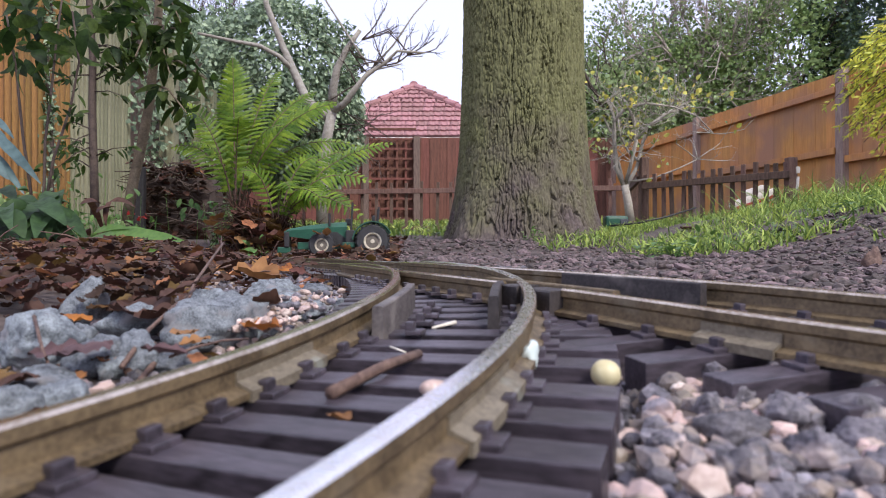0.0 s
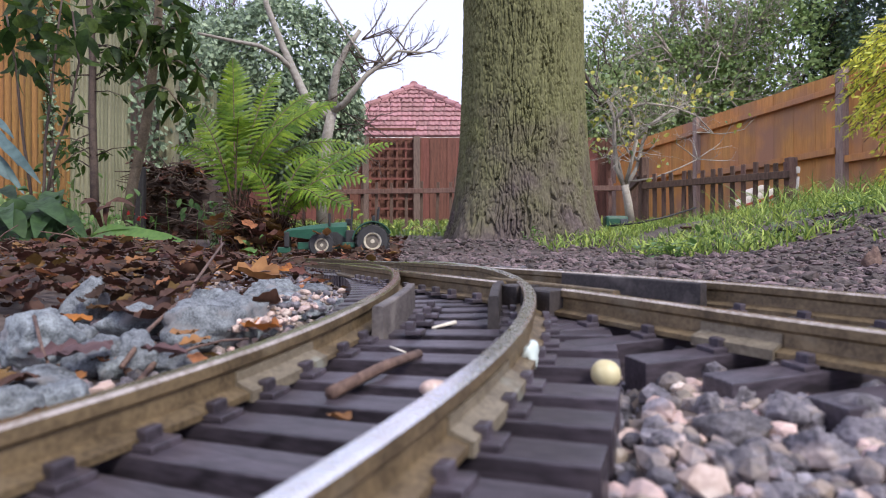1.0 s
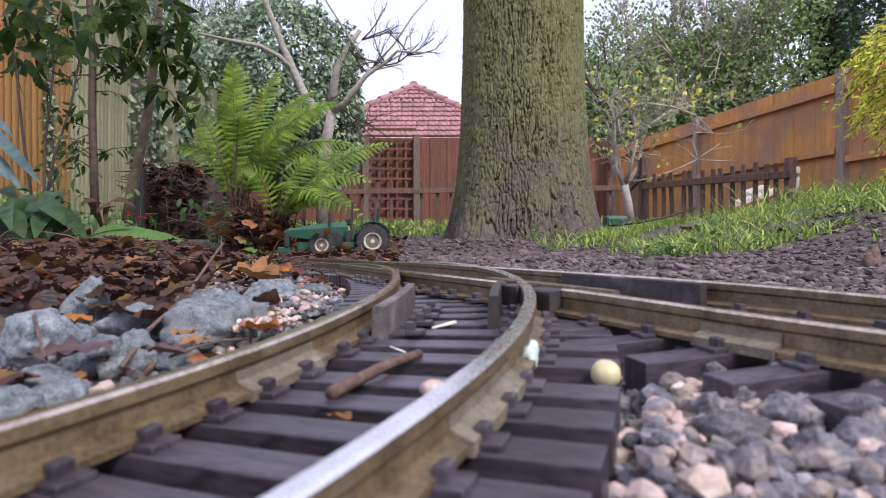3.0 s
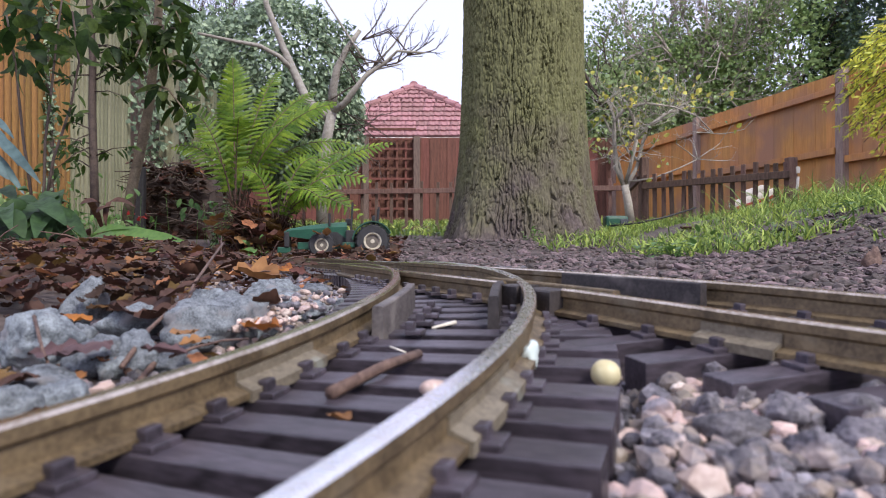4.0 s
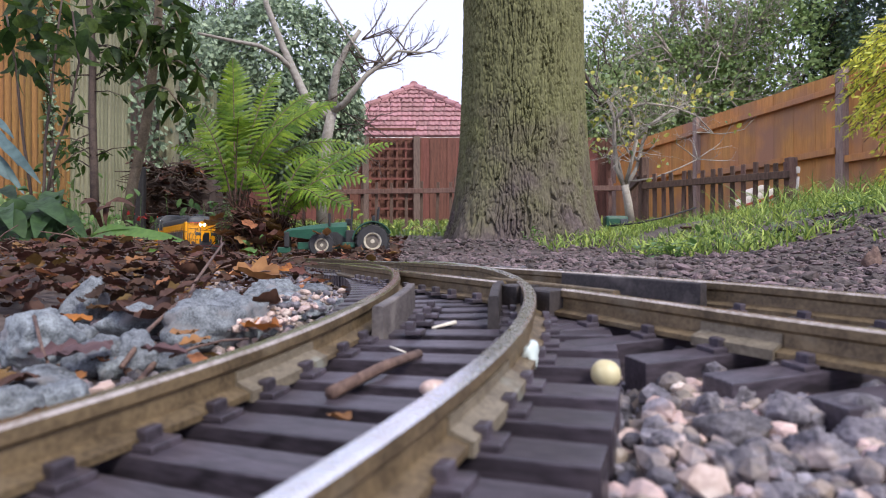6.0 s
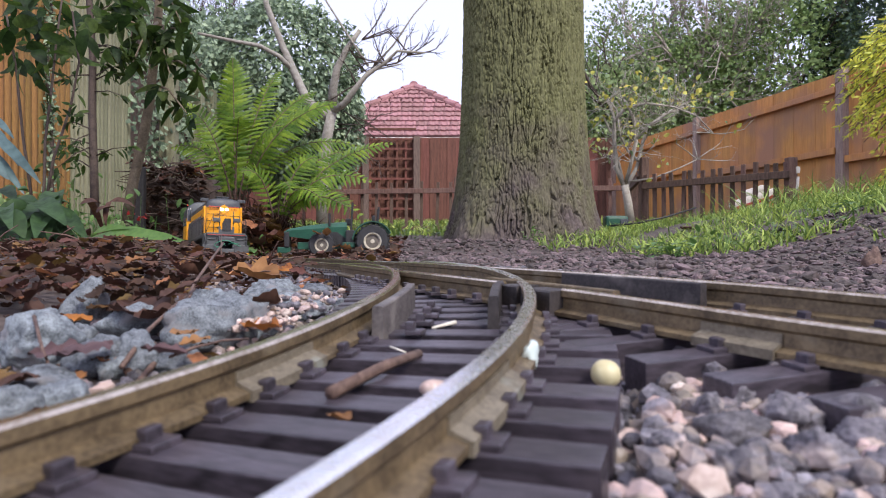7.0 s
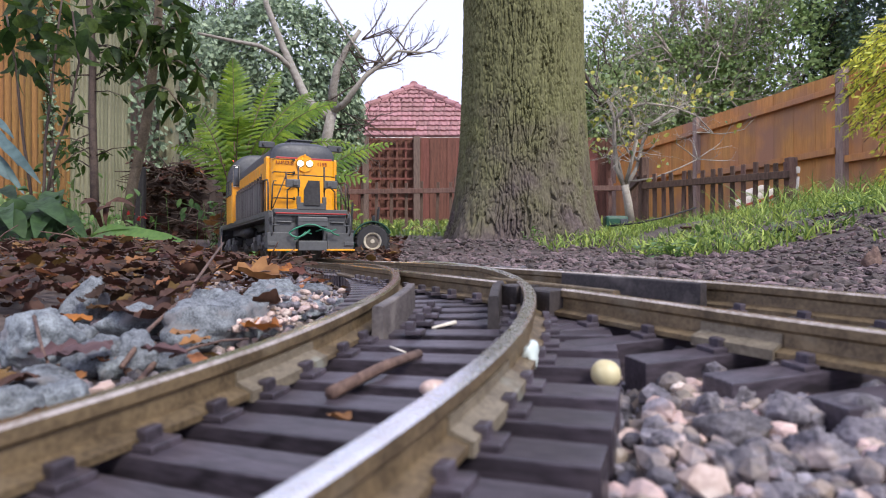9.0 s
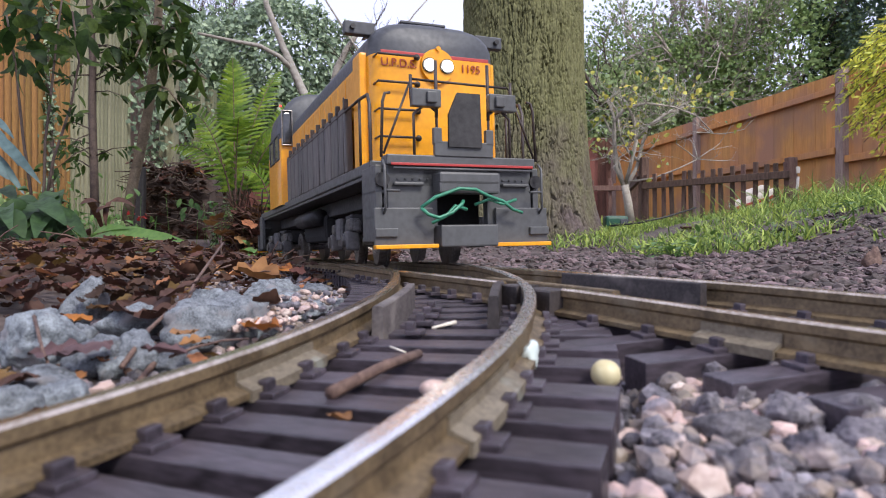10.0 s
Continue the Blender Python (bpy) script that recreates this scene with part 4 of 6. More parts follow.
# ---- right fence of panels between posts ----
def make_right_fence():
    post_a, post_b = Vector((3.27, 5.15, 0)), Vector((2.86, 7.08, 0))
    step = post_b - post_a
    ang = math.atan2(step.y, step.x)
    top = CZ + 1.45
    f = tagged(empty("panel_fence"), "orange-brown stained timber panel fence with dark posts", "fence")
    for k in range(-2, 3):
        p = post_a + step * k
        if k < 2:
            q = p + step
            mid = (p + q) / 2
            m = Matrix.Translation((mid.x, mid.y, 0)) @ Matrix.Rotation(ang, 4, "Z")
            L = step.length - 0.1
            base = ground_z(mid.x, mid.y) - 0.02
            pan = empty("panel")
            pan.parent = f
            nb = 15
            for i in range(nb):
                x = -L / 2 + L * (i + 0.5) / nb
                bm = bm_new()
                box(bm, x, 0.0 if i % 2 else 0.003, (base + top - 0.004) / 2, L / nb + 0.004, 0.012, top - 0.004 - base, 0.0015, m)
                part("board", bm, M_FENCE_R, pan)
            for z, h in ((top - 0.145, 0.05), (base + 0.60, 0.055)):
                bm = bm_new()
                box(bm, 0, 0.032, z, L, 0.045, h, 0.004, m)
                part("batten", bm, M_FENCE_R, pan)
        bm = bm_new()
        b0 = ground_z(p.x, p.y) - 0.05
        box(bm, p.x, p.y, (b0 + top + 0.02) / 2, 0.1, 0.1, top + 0.02 - b0, 0.006)
        part("post", bm, M_FPOST, f)


make_right_fence()


# ---- back fence: boards and a trellis panel ----
def make_back_fence():
    f = tagged(empty("back_fence"), "red-brown boarded fence with a square trellis panel", "fence")
    y = 9.2
    base = ground_z(0, y) - 0.05
    top = CZ + 1.62
    x = -3.2
    i = 0
    while x < 2.5:
        if not (-1.08 < x < -0.42):
            bm = bm_new()
            box(bm, x, y + (0.012 if i % 2 else 0), (base + top) / 2, 0.135, 0.02, top - base, 0.003)
            part("board", bm, M_FENCE_B, f)
        x += 0.128
        i += 1
    bm = bm_new()
    box(bm, -0.75, y + 0.06, (base + top) / 2, 0.76, 0.02, top - base, 0.003)
    part("backing_board", bm, M_FENCE_B, f)
    for k in range(6):
        bm = bm_new()
        box(bm, -1.06 + k * 0.13, y, (base + top) / 2, 0.03, 0.02, top - base, 0.003)
        part("slat", bm, M_FENCE_B, f)
    for k in range(10):
        bm = bm_new()
        box(bm, -0.74, y - 0.018, base + 0.12 + k * 0.145, 0.7, 0.015, 0.03, 0.003)
        part("slat", bm, M_FENCE_B, f)
    for px_ in (-1.12, -0.38, 1.4):
        bm = bm_new()
        box(bm, px_, y - 0.03, (base + top) / 2, 0.09, 0.09, top - base + 0.02, 0.006)
        part("post", bm, M_POST, f)


make_back_fence()


# ---- low picket fence ----
def make_picket():
    f = tagged(empty("picket_fence"), "low dark brown picket fence with square posts", "fence")
    bm = bm_new()
    box(bm, 0, 0, 0.22, 0.021, 0.012, 0.44, 0.002)
    me = bpy.data.meshes.new("picket")
    bm.to_mesh(me)
    bm.free()
    me.materials.append(M_PICKET)
    near_a, near_b = Vector((1.585, 2.90, 0)), Vector((1.10, 3.42, 0))
    runs = [(near_a, near_b, 0.0505, 0.405), (Vector((1.10, 3.5, 0)), Vector((1.24, 4.2, 0)), 0.07, 0.45), (Vector((1.33, 4.2, 0)), Vector((-1.0, 4.55, 0)), 0.105, 0.47)]
    rng = random.Random(8)
    for a, b, gap, top in runs:
        d = b - a
        ang = math.atan2(d.y, d.x)
        n = int(d.length / gap)
        for i in range(n + 1):
            p = a + d * (i / n)
            ob = new("picket", me)
            ob.parent = f
            ob.matrix_basis = Matrix.Translation((p.x, p.y, CZ + top - 0.44 + rng.uniform(-0.008, 0.008))) @ Matrix.Rotation(ang, 4, "Z") @ Matrix.Rotation(rng.uniform(-0.03, 0.03), 4, "Y")
        for zz in (top - 0.065, top - 0.33):
            mid = (a + b) / 2
            bm = bm_new()
            box(bm, 0, 0.018, CZ + zz, d.length + 0.02, 0.02, 0.034, 0.003, Matrix.Translation((mid.x, mid.y, 0)) @ Matrix.Rotation(ang, 4, "Z"))
            part("rail", bm, M_PICKET, f)
    for p, top in ((Vector((1.60, 2.91, 0)), 0.42), (Vector((1.10, 3.46, 0)), 0.50), (Vector((1.33, 4.17, 0)), 0.55), (Vector((0.1, 4.4, 0)), 0.5)):
        bm = bm_new()
        z0 = ground_z(p.x, p.y) - 0.03
        box(bm, p.x, p.y, (z0 + CZ + top) / 2, 0.042, 0.042, CZ + top - z0, 0.005)
        part("post", bm, M_PICKET, f)


make_picket()


# ---- garage with a hipped tiled roof ----
def make_garage():
    g = tagged(empty("garage"), "low garage with a hipped red tiled roof", "building")
    cx, y0, y1, hw = -0.63, 12.0, 15.4, 2.05
    eave, apex = CZ + 2.12, CZ + 3.5
    zg = ground_z(cx, y0) - 0.1
    bm = bm_new()
    box(bm, cx, (y0 + y1) / 2, (zg + eave) / 2, hw * 2 - 0.4, y1 - y0 - 0.4, eave - zg, 0.01)
    part("wall", bm, M_WALL, g)
    bm = bm_new()
    ridge0, ridge1 = Vector((cx, y0 + 1.7, apex)), Vector((cx, y1 - 1.7, apex))
    c = [Vector((cx - hw, y0, eave)), Vector((cx + hw, y0, eave)), Vector((cx + hw, y1, eave)), Vector((cx - hw, y1, eave))]
    vs = [bm.verts.new(p - Vector((0, 0, 0.03))) for p in c] + [bm.verts.new(ridge0 - Vector((0, 0, 0.03))), bm.verts.new(ridge1 - Vector((0, 0, 0.03)))]
    for f in ((0, 1, 4), (1, 2, 5, 4), (2, 3, 5), (3, 0, 4, 5), (0, 3, 2, 1)):
        bm.faces.new([vs[i] for i in f])
    bmesh.ops.recalc_face_normals(bm, faces=bm.faces)
    roof = part("roof", bm, M_TILE, g)
    # single tiles on the front slope
    run_, rows = Vector((0, 1.7, apex - eave)), 11
    slope = math.atan2(apex - eave, 1.7)
    tb = bm_new()
    w, l, th = 0.21, run_.length / rows + 0.03, 0.018
    prof = [(-0.5, 0), (-0.3, 0.016), (-0.1, 0.004), (0.1, 0.0), (0.3, 0.016), (0.5, 0.004)]
    top = [[tb.verts.new((p * w, yy, zz + lift)) for p, zz in prof] for yy, lift in ((0, 0.045), (l, 0.012))]
    bot = [tb.verts.new((p * w, 0, zz + 0.012)) for p, zz in prof]
    for k in range(5):
        tb.faces.new((top[0][k], top[0][k + 1], top[1][k + 1], top[1][k]))
        tb.faces.new((bot[k], bot[k + 1], top[0][k + 1], top[0][k]))
    me = bpy.data.meshes.new("tile")
    tb.to_mesh(me)
    tb.free()
    me.materials.append(M_TILE)
    rng = random.Random(3)
    for r in range(rows):
        t = r / rows
        half = hw * (1 - t) - 0.02
        n = max(1, int(2 * half / w))
        for i in range(n):
            x = -half + (2 * half) * (i + 0.5) / n
            ob = new("tile", me)
            ob.parent = roof
            ob.matrix_basis = Matrix.Translation((cx + x, y0 + 1.7 * t, eave + (apex - eave) * t + rng.uniform(-0.004, 0.004))) @ Matrix.Rotation(slope, 4, "X") @ Matrix.Rotation(rng.uniform(-0.01, 0.01), 4, "Y")
    for sx in (-1, 1):
        n = 9
        a, b = Vector((cx + sx * hw, y0, eave)), ridge0
        for i in range(n):
            bm = bm_new()
            p, q = a.lerp(b, i / n), a.lerp(b, (i + 1.12) / n)
            cyl(bm, p + Vector((0, 0, 0.045)), q + Vector((0, 0, 0.02)), 0.085, 0.07, n=10)
            part("hip_tile", bm, M_TILE, roof)
    bm = bm_new()
    cyl(bm, ridge0 + Vector((0, -0.05, 0.03)), ridge1 + Vector((0, 0, 0.03)), 0.1, n=10)
    part("ridge", bm, M_TILE, roof)
    bm = bm_new()
    box(bm, cx, y0 - 0.02, eave - 0.05, hw * 2, 0.03, 0.09, 0.004)
    part("fascia", bm, M_WHITE, g, "pale painted fascia board")


make_garage()


# ---- shrubs and trees behind ----
def crown(s, rng, c, r, n, size, mi=0, hollow=0.55, tilt=0.4, squash=1.0, width=0.7, seed=0, rough=0.35):
    """Leaves through the shell of an uneven dome."""
    c = Vector(c)
    for _ in range(n):
        d = rnd_dir(rng)
        k = rng.uniform(hollow, 1.0) ** 0.6 * (1 + rough * noise.noise(d * 2.3 + Vector((seed, 0, 0))) + rough * 0.6 * noise.noise(d * 5.5 + Vector((0, seed, 0))))
        p = c + Vector((d.x * r[0], d.y * r[1], d.z * r[2] * squash)) * k
        out = (d + rnd_dir(rng) * 0.8 + Vector((0, 0, -tilt))).normalized()
        s.chip(p, out, (d + rnd_dir(rng) * 0.7).normalized(), size * rng.uniform(0.6, 1.3), size * width * rng.uniform(0.7, 1.2), mi)


def limb(s, rng, p, d, length, r, depth, mi=0, spread=0.6, up=0.1, tips=None, kids=3, shrink=0.62):
    """A branch that forks into smaller ones; returns tip places in tips."""
    pts = [p]
    n = 5
    q = Vector(d)
    for i in range(n):
        q = (q + rnd_dir(rng) * 0.16 + Vector((0, 0, up * 0.3))).normalized()
        pts.append(pts[-1] + q * length / n)
    s.stick(pts, r, r * 0.55, 5 if depth > 1 else 4, mi)
    if tips is not None:
        tips += pts[2:]
    if depth > 0:
        for k in range(kids):
            at = pts[rng.randint(2, n)]
            nd = (q + rnd_dir(rng) * spread + Vector((0, 0, up))).normalized()
            limb(s, rng, at, nd, length * shrink * rng.uniform(0.8, 1.2), r * 0.5, depth - 1, mi, spread, up, tips, kids, shrink)


def make_backdrop_trees():
    rng = random.Random(21)
    t = tagged(empty("ivy_tree", pose(-1.85, 7.0, 0)), "large rounded tree smothered in grey-green ivy", "tree")
    s = Soup()
    crown(s, rng, (0.0, 0, CZ + 1.75), (0.98, 0.9, 0.98), 17000, 0.066, 0, 0.72, 1.1, seed=2, rough=0.2)
    crown(s, rng, (-0.9, 0.2, CZ + 1.5), (0.8, 0.8, 1.0), 9000, 0.066, 0, 0.72, 1.1, seed=5, rough=0.25)
    crown(s, rng, (0.35, 0.0, CZ + 1.25), (0.6, 0.6, 0.7), 5000, 0.064, 0, 0.65, 1.1, seed=8, rough=0.2)
    s.done("crown", M_IVY, t)
    s = Soup()
    s.stick([(0, 0, 0.2), (0.03, 0, 0.9), (0, 0, 1.9)], 0.12, 0.06, 8)
    s.stick([(-0.6, 0, 0.2), (-0.63, 0, 0.9), (-0.7, 0, 1.9)], 0.10, 0.05, 8)
    s.stick([(0, 0, 0.6), (0.2, 0, 1.2)], 0.08, 0.05, 8)
    s.done("trunk", M_TWIG, t)
    # ivy on the far stretch of the side fence
    t = tagged(empty("ivy_screen"), "dense variegated ivy climbing over a timber fence", "ivy")
    s = Soup()
    for _ in range(5200):
        u = rng.random()
        p = Vector((-1.97, 3.95, 0)).lerp(Vector((-2.45, 7.2, 0)), u)
        bulge = 0.10 + 0.16 * noise.noise((u * 6, rng.random() * 3, 1))
        p += Vector((rng.random() * max(0.02, bulge), 0, 0.15 + rng.random() * 2.0))
        s.chip(p, rnd_dir(rng, -0.6), Vector((0.9, -0.4, 0.3)) + rnd_dir(rng) * 0.6, rng.uniform(0.03, 0.06), rng.uniform(0.025, 0.05))
    tagged(s.done("foliage", M_IVY, t), kind="stuff")
    for u in (0.18, 0.45, 0.62, 0.9):
        bm = bm_new()
        p = Vector((-1.99, 4.0, 0)).lerp(Vector((-2.5, 7.2, 0)), u)
        box(bm, p.x + 0.1, p.y, 0.8, 0.11, 0.09, 1.5, 0.006)
        part("post", bm, M_FENCE_G, t)
    bm = bm_new()
    p, q = Vector((-2.02, 4.05, 0)), Vector((-2.52, 7.2, 0))
    mid, d = (p + q) / 2, q - p
    box(bm, 0, 0, 0.95, d.length, 0.03, 1.8, 0.004, Matrix.Translation(mid) @ Matrix.Rotation(math.atan2(d.y, d.x), 4, "Z"))
    part("board", bm, M_POST, t)

    # hedge trees beyond the right fence
    spec = [((2.75, 9.9, 1.85), (0.95, 0.8, 1.05), M_HEDGE2, 5200, "pale green rounded shrub behind the fence"),
            ((4.0, 10.4, 2.3), (1.25, 0.9, 1.4), M_HEDGE, 6200, "dense dark green hedge tree behind the fence"),
            ((5.5, 10.2, 2.6), (1.5, 0.9, 1.7), M_HEDGE, 8000, "dense dark green hedge tree behind the fence"),
            ((7.0, 9.6, 3.0), (1.3, 0.9, 1.9), M_FIR, 6500, "dark blue-green conifer behind the fence"),
            ((3.75, 13.0, 2.6), (1.5, 0.9, 2.3), M_HEDGE, 6500, "tall green tree standing behind the hedge")]
    for c, r, m, n, label in spec:
        t = tagged(empty("hedge_tree", pose(c[0], c[1], 0)), label, "tree", "trees behind the fence")
        s = Soup()
        crown(s, rng, (0, 0, CZ + c[2]), r, int(n * 2.1), 0.085, 0, 0.5, 0.3, seed=c[0] * 3, rough=0.4)
        s.done("crown", m, t)
        s = Soup()
        tips = []
        limb(s, rng, Vector((0, 0, 0.3)), Vector((0, 0, 1)), c[2] * 0.9, 0.07, 3, 0, 0.9, 0.1, tips)
        s.done("trunk", M_TWIG, t)
    # bare twiggy crown above the hedge
    t = tagged(empty("bare_tree", pose(4.7, 11.2, 0)), "leafless tree with a tangle of fine brown twigs", "tree")
    s = Soup()
    tips = []
    for k in range(10):
        limb(s, rng, Vector((rng.uniform(-1.1, 1.1), -1.0, CZ + 1.9)), Vector((rng.uniform(-0.9, 0.9), rng.uniform(-0.4, 0.1), 0.8)), 1.35, 0.045, 4, 0, 0.85, 0.0, tips, 4, 0.6)
    s.stick([(0, 0, 0.3), (0, 0, CZ + 2.0)], 0.12, 0.08, 8)
    tagged(s.done("branchwork", M_GREYTWIG, t), kind="stuff")
    s = Soup()
    for p in rng.sample(tips, 2600):
        s.chip(p + rnd_dir(rng) * 0.05, rnd_dir(rng), rnd_dir(rng), rng.uniform(0.05, 0.09), 0.05)
    tagged(s.done("foliage", M_HEDGE, t), kind="stuff")
    # bare pinkish twigs behind the ivy tree
    t = tagged(empty("bare_tree", pose(-3.1, 9.0, 0)), "leafless tree with thin pinkish twigs against the sky", "tree")
    s = Soup()
    for k in range(4):
        limb(s, rng, Vector((rng.uniform(-0.3, 0.3), 0, CZ + 1.6)), Vector((rng.uniform(-0.5, 0.5), 0, 1)), 1.4, 0.03, 4, 0, 0.8, 0.1, None, 4, 0.6)
    s.stick([(0, 0, 0.2), (0, 0, CZ + 1.7)], 0.07, 0.05, 6)
    tagged(s.done("branchwork", M_TWIG, t), kind="stuff")


make_backdrop_trees()


def make_grey_tree():
    """The bare grey-barked tree; heights are over the lens."""
    y = 4.3
    k = y / 1.12
    t = tagged(empty("bare_tree", pose(0, y, CZ)), "bare grey-barked tree with pruned forking limbs", "tree")
    rng = random.Random(5)

    def go(name, pts, r0, r1):
        s = Soup()
        s.stick([Vector((a * k, b * k, c * k)) for a, b, c in pts], r0, r1, 8)
        s.done(name, M_BRANCH, t)

    go("trunk", [(-0.215, 0, 0.03), (-0.211, 0, 0.14), (-0.205, 0, 0.20), (-0.196, 0, 0.245)], 0.042, 0.036)
    go("limb", [(-0.205, 0, 0.235), (-0.244, 0.02, 0.265), (-0.272, 0.03, 0.325), (-0.29, 0.03, 0.365), (-0.318, 0.02, 0.44), (-0.33, 0.02, 0.5)], 0.036, 0.016)
    go("limb", [(-0.272, 0.03, 0.325), (-0.295, 0.02, 0.347), (-0.325, 0, 0.36), (-0.36, -0.02, 0.361), (-0.415, -0.05, 0.365)], 0.02, 0.009)
    go("limb", [(-0.196, 0, 0.245), (-0.193, -0.01, 0.28), (-0.184, -0.02, 0.315), (-0.166, -0.02, 0.35), (-0.143, -0.03, 0.377)], 0.034, 0.014)
    go("limb", [(-0.198, 0, 0.243), (-0.172, -0.02, 0.252), (-0.152, -0.03, 0.275), (-0.13, -0.03, 0.302), (-0.098, -0.03, 0.322), (-0.078, -0.04, 0.338), (-0.03, -0.05, 0.332)], 0.026, 0.006)
    go("limb", [(-0.165, -0.02, 0.255), (-0.15, -0.01, 0.29), (-0.118, 0, 0.318), (-0.072, 0, 0.328)], 0.014, 0.004)
    go("limb", [(-0.12, -0.02, 0.318), (-0.085, -0.03, 0.352), (-0.05, -0.04, 0.40), (-0.012, -0.04, 0.442)], 0.008, 0.003)
    go("limb", [(-0.13, -0.02, 0.318), (-0.165, -0.03, 0.37), (-0.21, -0.04, 0.44), (-0.25, -0.04, 0.5)], 0.009, 0.004)
    s = Soup()
    for p in [(-0.13, -0.02, 0.305), (-0.1, -0.03, 0.322), (-0.08, 0, 0.33), (-0.14, -0.03, 0.36), (-0.15, -0.02, 0.285), (-0.06, -0.03, 0.335)]:
        for _ in range(3):
            limb(s, rng, Vector(p) * k, Vector((rng.uniform(-0.6, 1), 0, rng.uniform(-0.3, 0.8))).normalized(), 0.2, 0.006, 2, 0, 0.8, 0.05, None, 3, 0.6)
    for _ in range(9):
        limb(s, rng, Vector((rng.uniform(-0.2, -0.16), 0.02, rng.uniform(0.18, 0.25))) * k, Vector((rng.uniform(-0.5, 1), 0, rng.uniform(-0.7, 0.6))).normalized(), 0.22, 0.005, 2, 0, 0.9, 0, None, 3, 0.6)
    tagged(s.done("twigwork", M_TWIG, t), kind="stuff")


make_grey_tree()


def make_golden_conifer():
    t = tagged(empty("golden_conifer", pose(2.06, 2.62, 0)), "golden yellow conifer with drooping feathery sprays", "shrub")
    rng = random.Random(31)
    s, w = Soup(), Soup()
    w.stick([(0.1, 0, 0.05), (0.1, 0, 1.5)], 0.05, 0.02, 8)
    for i in range(330):
        z = CZ + 0.2 + rng.random() ** 0.8 * 1.05
        a = rng.uniform(0, 2 * math.pi)
        reach = (0.34 + 0.14 * math.sin(z * 9) + 0.10 * rng.random()) * (1 - 0.1 * z)
        d = Vector((math.cos(a), math.sin(a), 0))
        base = Vector((0.1, 0, z)) + d * reach * 0.35
        pts = [base + d * reach * 0.65 * u + Vector((0, 0, 0.06 * u - 0.2 * u * u)) for u in (0, 0.35, 0.7, 1)]
        w.stick(pts, 0.004, 0.0015, 3)
        for j in range(60):
            u = rng.random()
            q = base + d * reach * 0.65 * u + Vector((0, 0, 0.06 * u - 0.2 * u * u))
            s.chip(q, (d * 0.6 + rnd_dir(rng) * 0.8 + Vector((0, 0, -0.7))).normalized(), rnd_dir(rng), rng.uniform(0.02, 0.042), rng.uniform(0.007, 0.013))
    s.done("foliage", M_GOLD, t)
    w.done("stem", M_TWIG, t)


make_golden_conifer()


def make_fruit_tree():
    y = 3.45
    k = y / 1.12
    t = tagged(empty("fruit_tree", pose(0, y, CZ)), "small grey-stemmed fruit tree with sparse yellowing leaves", "tree")
    rng = random.Random(12)
    tips = []

    def go(name, pts, r0, r1):
        s = Soup()
        pts = [Vector((a * k, b * k, c * k)) for a, b, c in pts]
        s.stick(pts, r0, r1, 7)
        tips.extend(pts[1:])
        s.done(name, M_BRANCH, t)

    def via(pts):
        return [((a - 784) / 1120 * 1.12, b_, (441 - c) / 1120 * 1.12) for a, c, b_ in pts]

    go("trunk", via([(1116, 392, 0), (1112, 360, 0), (1106, 328, 0)]), 0.026, 0.020)
    go("branch", via([(1105, 330, 0), (1090, 296, 0), (1085, 258, -0.01), (1082, 215, -0.02), (1072, 182, -0.02)]), 0.014, 0.007)
    go("branch", via([(1104, 326, 0), (1099, 280, 0.02), (1090, 240, 0.02), (1074, 205, 0.02)]), 0.009, 0.005)
    go("branch", via([(1107, 326, 0), (1112, 290, -0.02), (1120, 255, -0.02), (1116, 215, -0.02), (1098, 180, -0.02)]), 0.012, 0.006)
    go("branch", via([(1110, 328, 0), (1130, 296, 0.01), (1142, 255, 0.02), (1152, 222, 0.02), (1178, 200, 0.02), (1206, 186, 0.03)]), 0.012, 0.005)
    go("branch", via([(1082, 220, -0.02), (1100, 196, -0.02), (1135, 190, -0.03), (1180, 196, -0.03), (1222, 212, -0.03), (1250, 242, -0.03)]), 0.008, 0.003)
    go("branch", via([(1120, 250, -0.02), (1142, 226, -0.03), (1170, 208, -0.03), (1200, 196, -0.03)]), 0.007, 0.003)
    go("branch", via([(1112, 322, 0), (1150, 318, -0.02), (1186, 304, -0.03), (1218, 288, -0.04)]), 0.006, 0.003)
    go("branch", via([(1130, 285, 0.0), (1108, 268, -0.01), (1092, 244, -0.02), (1086, 200, -0.02)]), 0.008, 0.004)
    s = Soup()
    src = [p for p in tips if p.z > 0.45]
    for p in src:
        for _ in range(4):
            limb(s, rng, p, Vector((rng.uniform(-1, 1), rng.uniform(-0.6, 0.6), rng.uniform(-0.2, 1))).normalized(), 0.15, 0.003, 2, 0, 0.8, 0.05, tips, 2, 0.6)
    tagged(s.done("twigwork", M_BRANCH, t), kind="stuff")
    s = Soup()
    for p in tips:
        if p.z > 0.3 and rng.random() < (0.055 if p.z > 0.55 else 0.05):
            for _ in range(rng.randint(1, 3)):
                s.leaf(p + rnd_dir(rng) * 0.025, rnd_dir(rng, -0.5), rnd_dir(rng), rng.uniform(0.022, 0.042), rng.uniform(0.014, 0.026), 0.2, 0.2, 0 if rng.random() < 0.6 else 1)
    tagged(s.done("foliage", [M_YLEAF, M_HEDGE2], t), kind="stuff")


make_fruit_tree()

# ---- near ground: gravel, stones, crumbs of soil ----
def off_track(x, y):
    return min(near_main(x, y), near_branch(x, y))


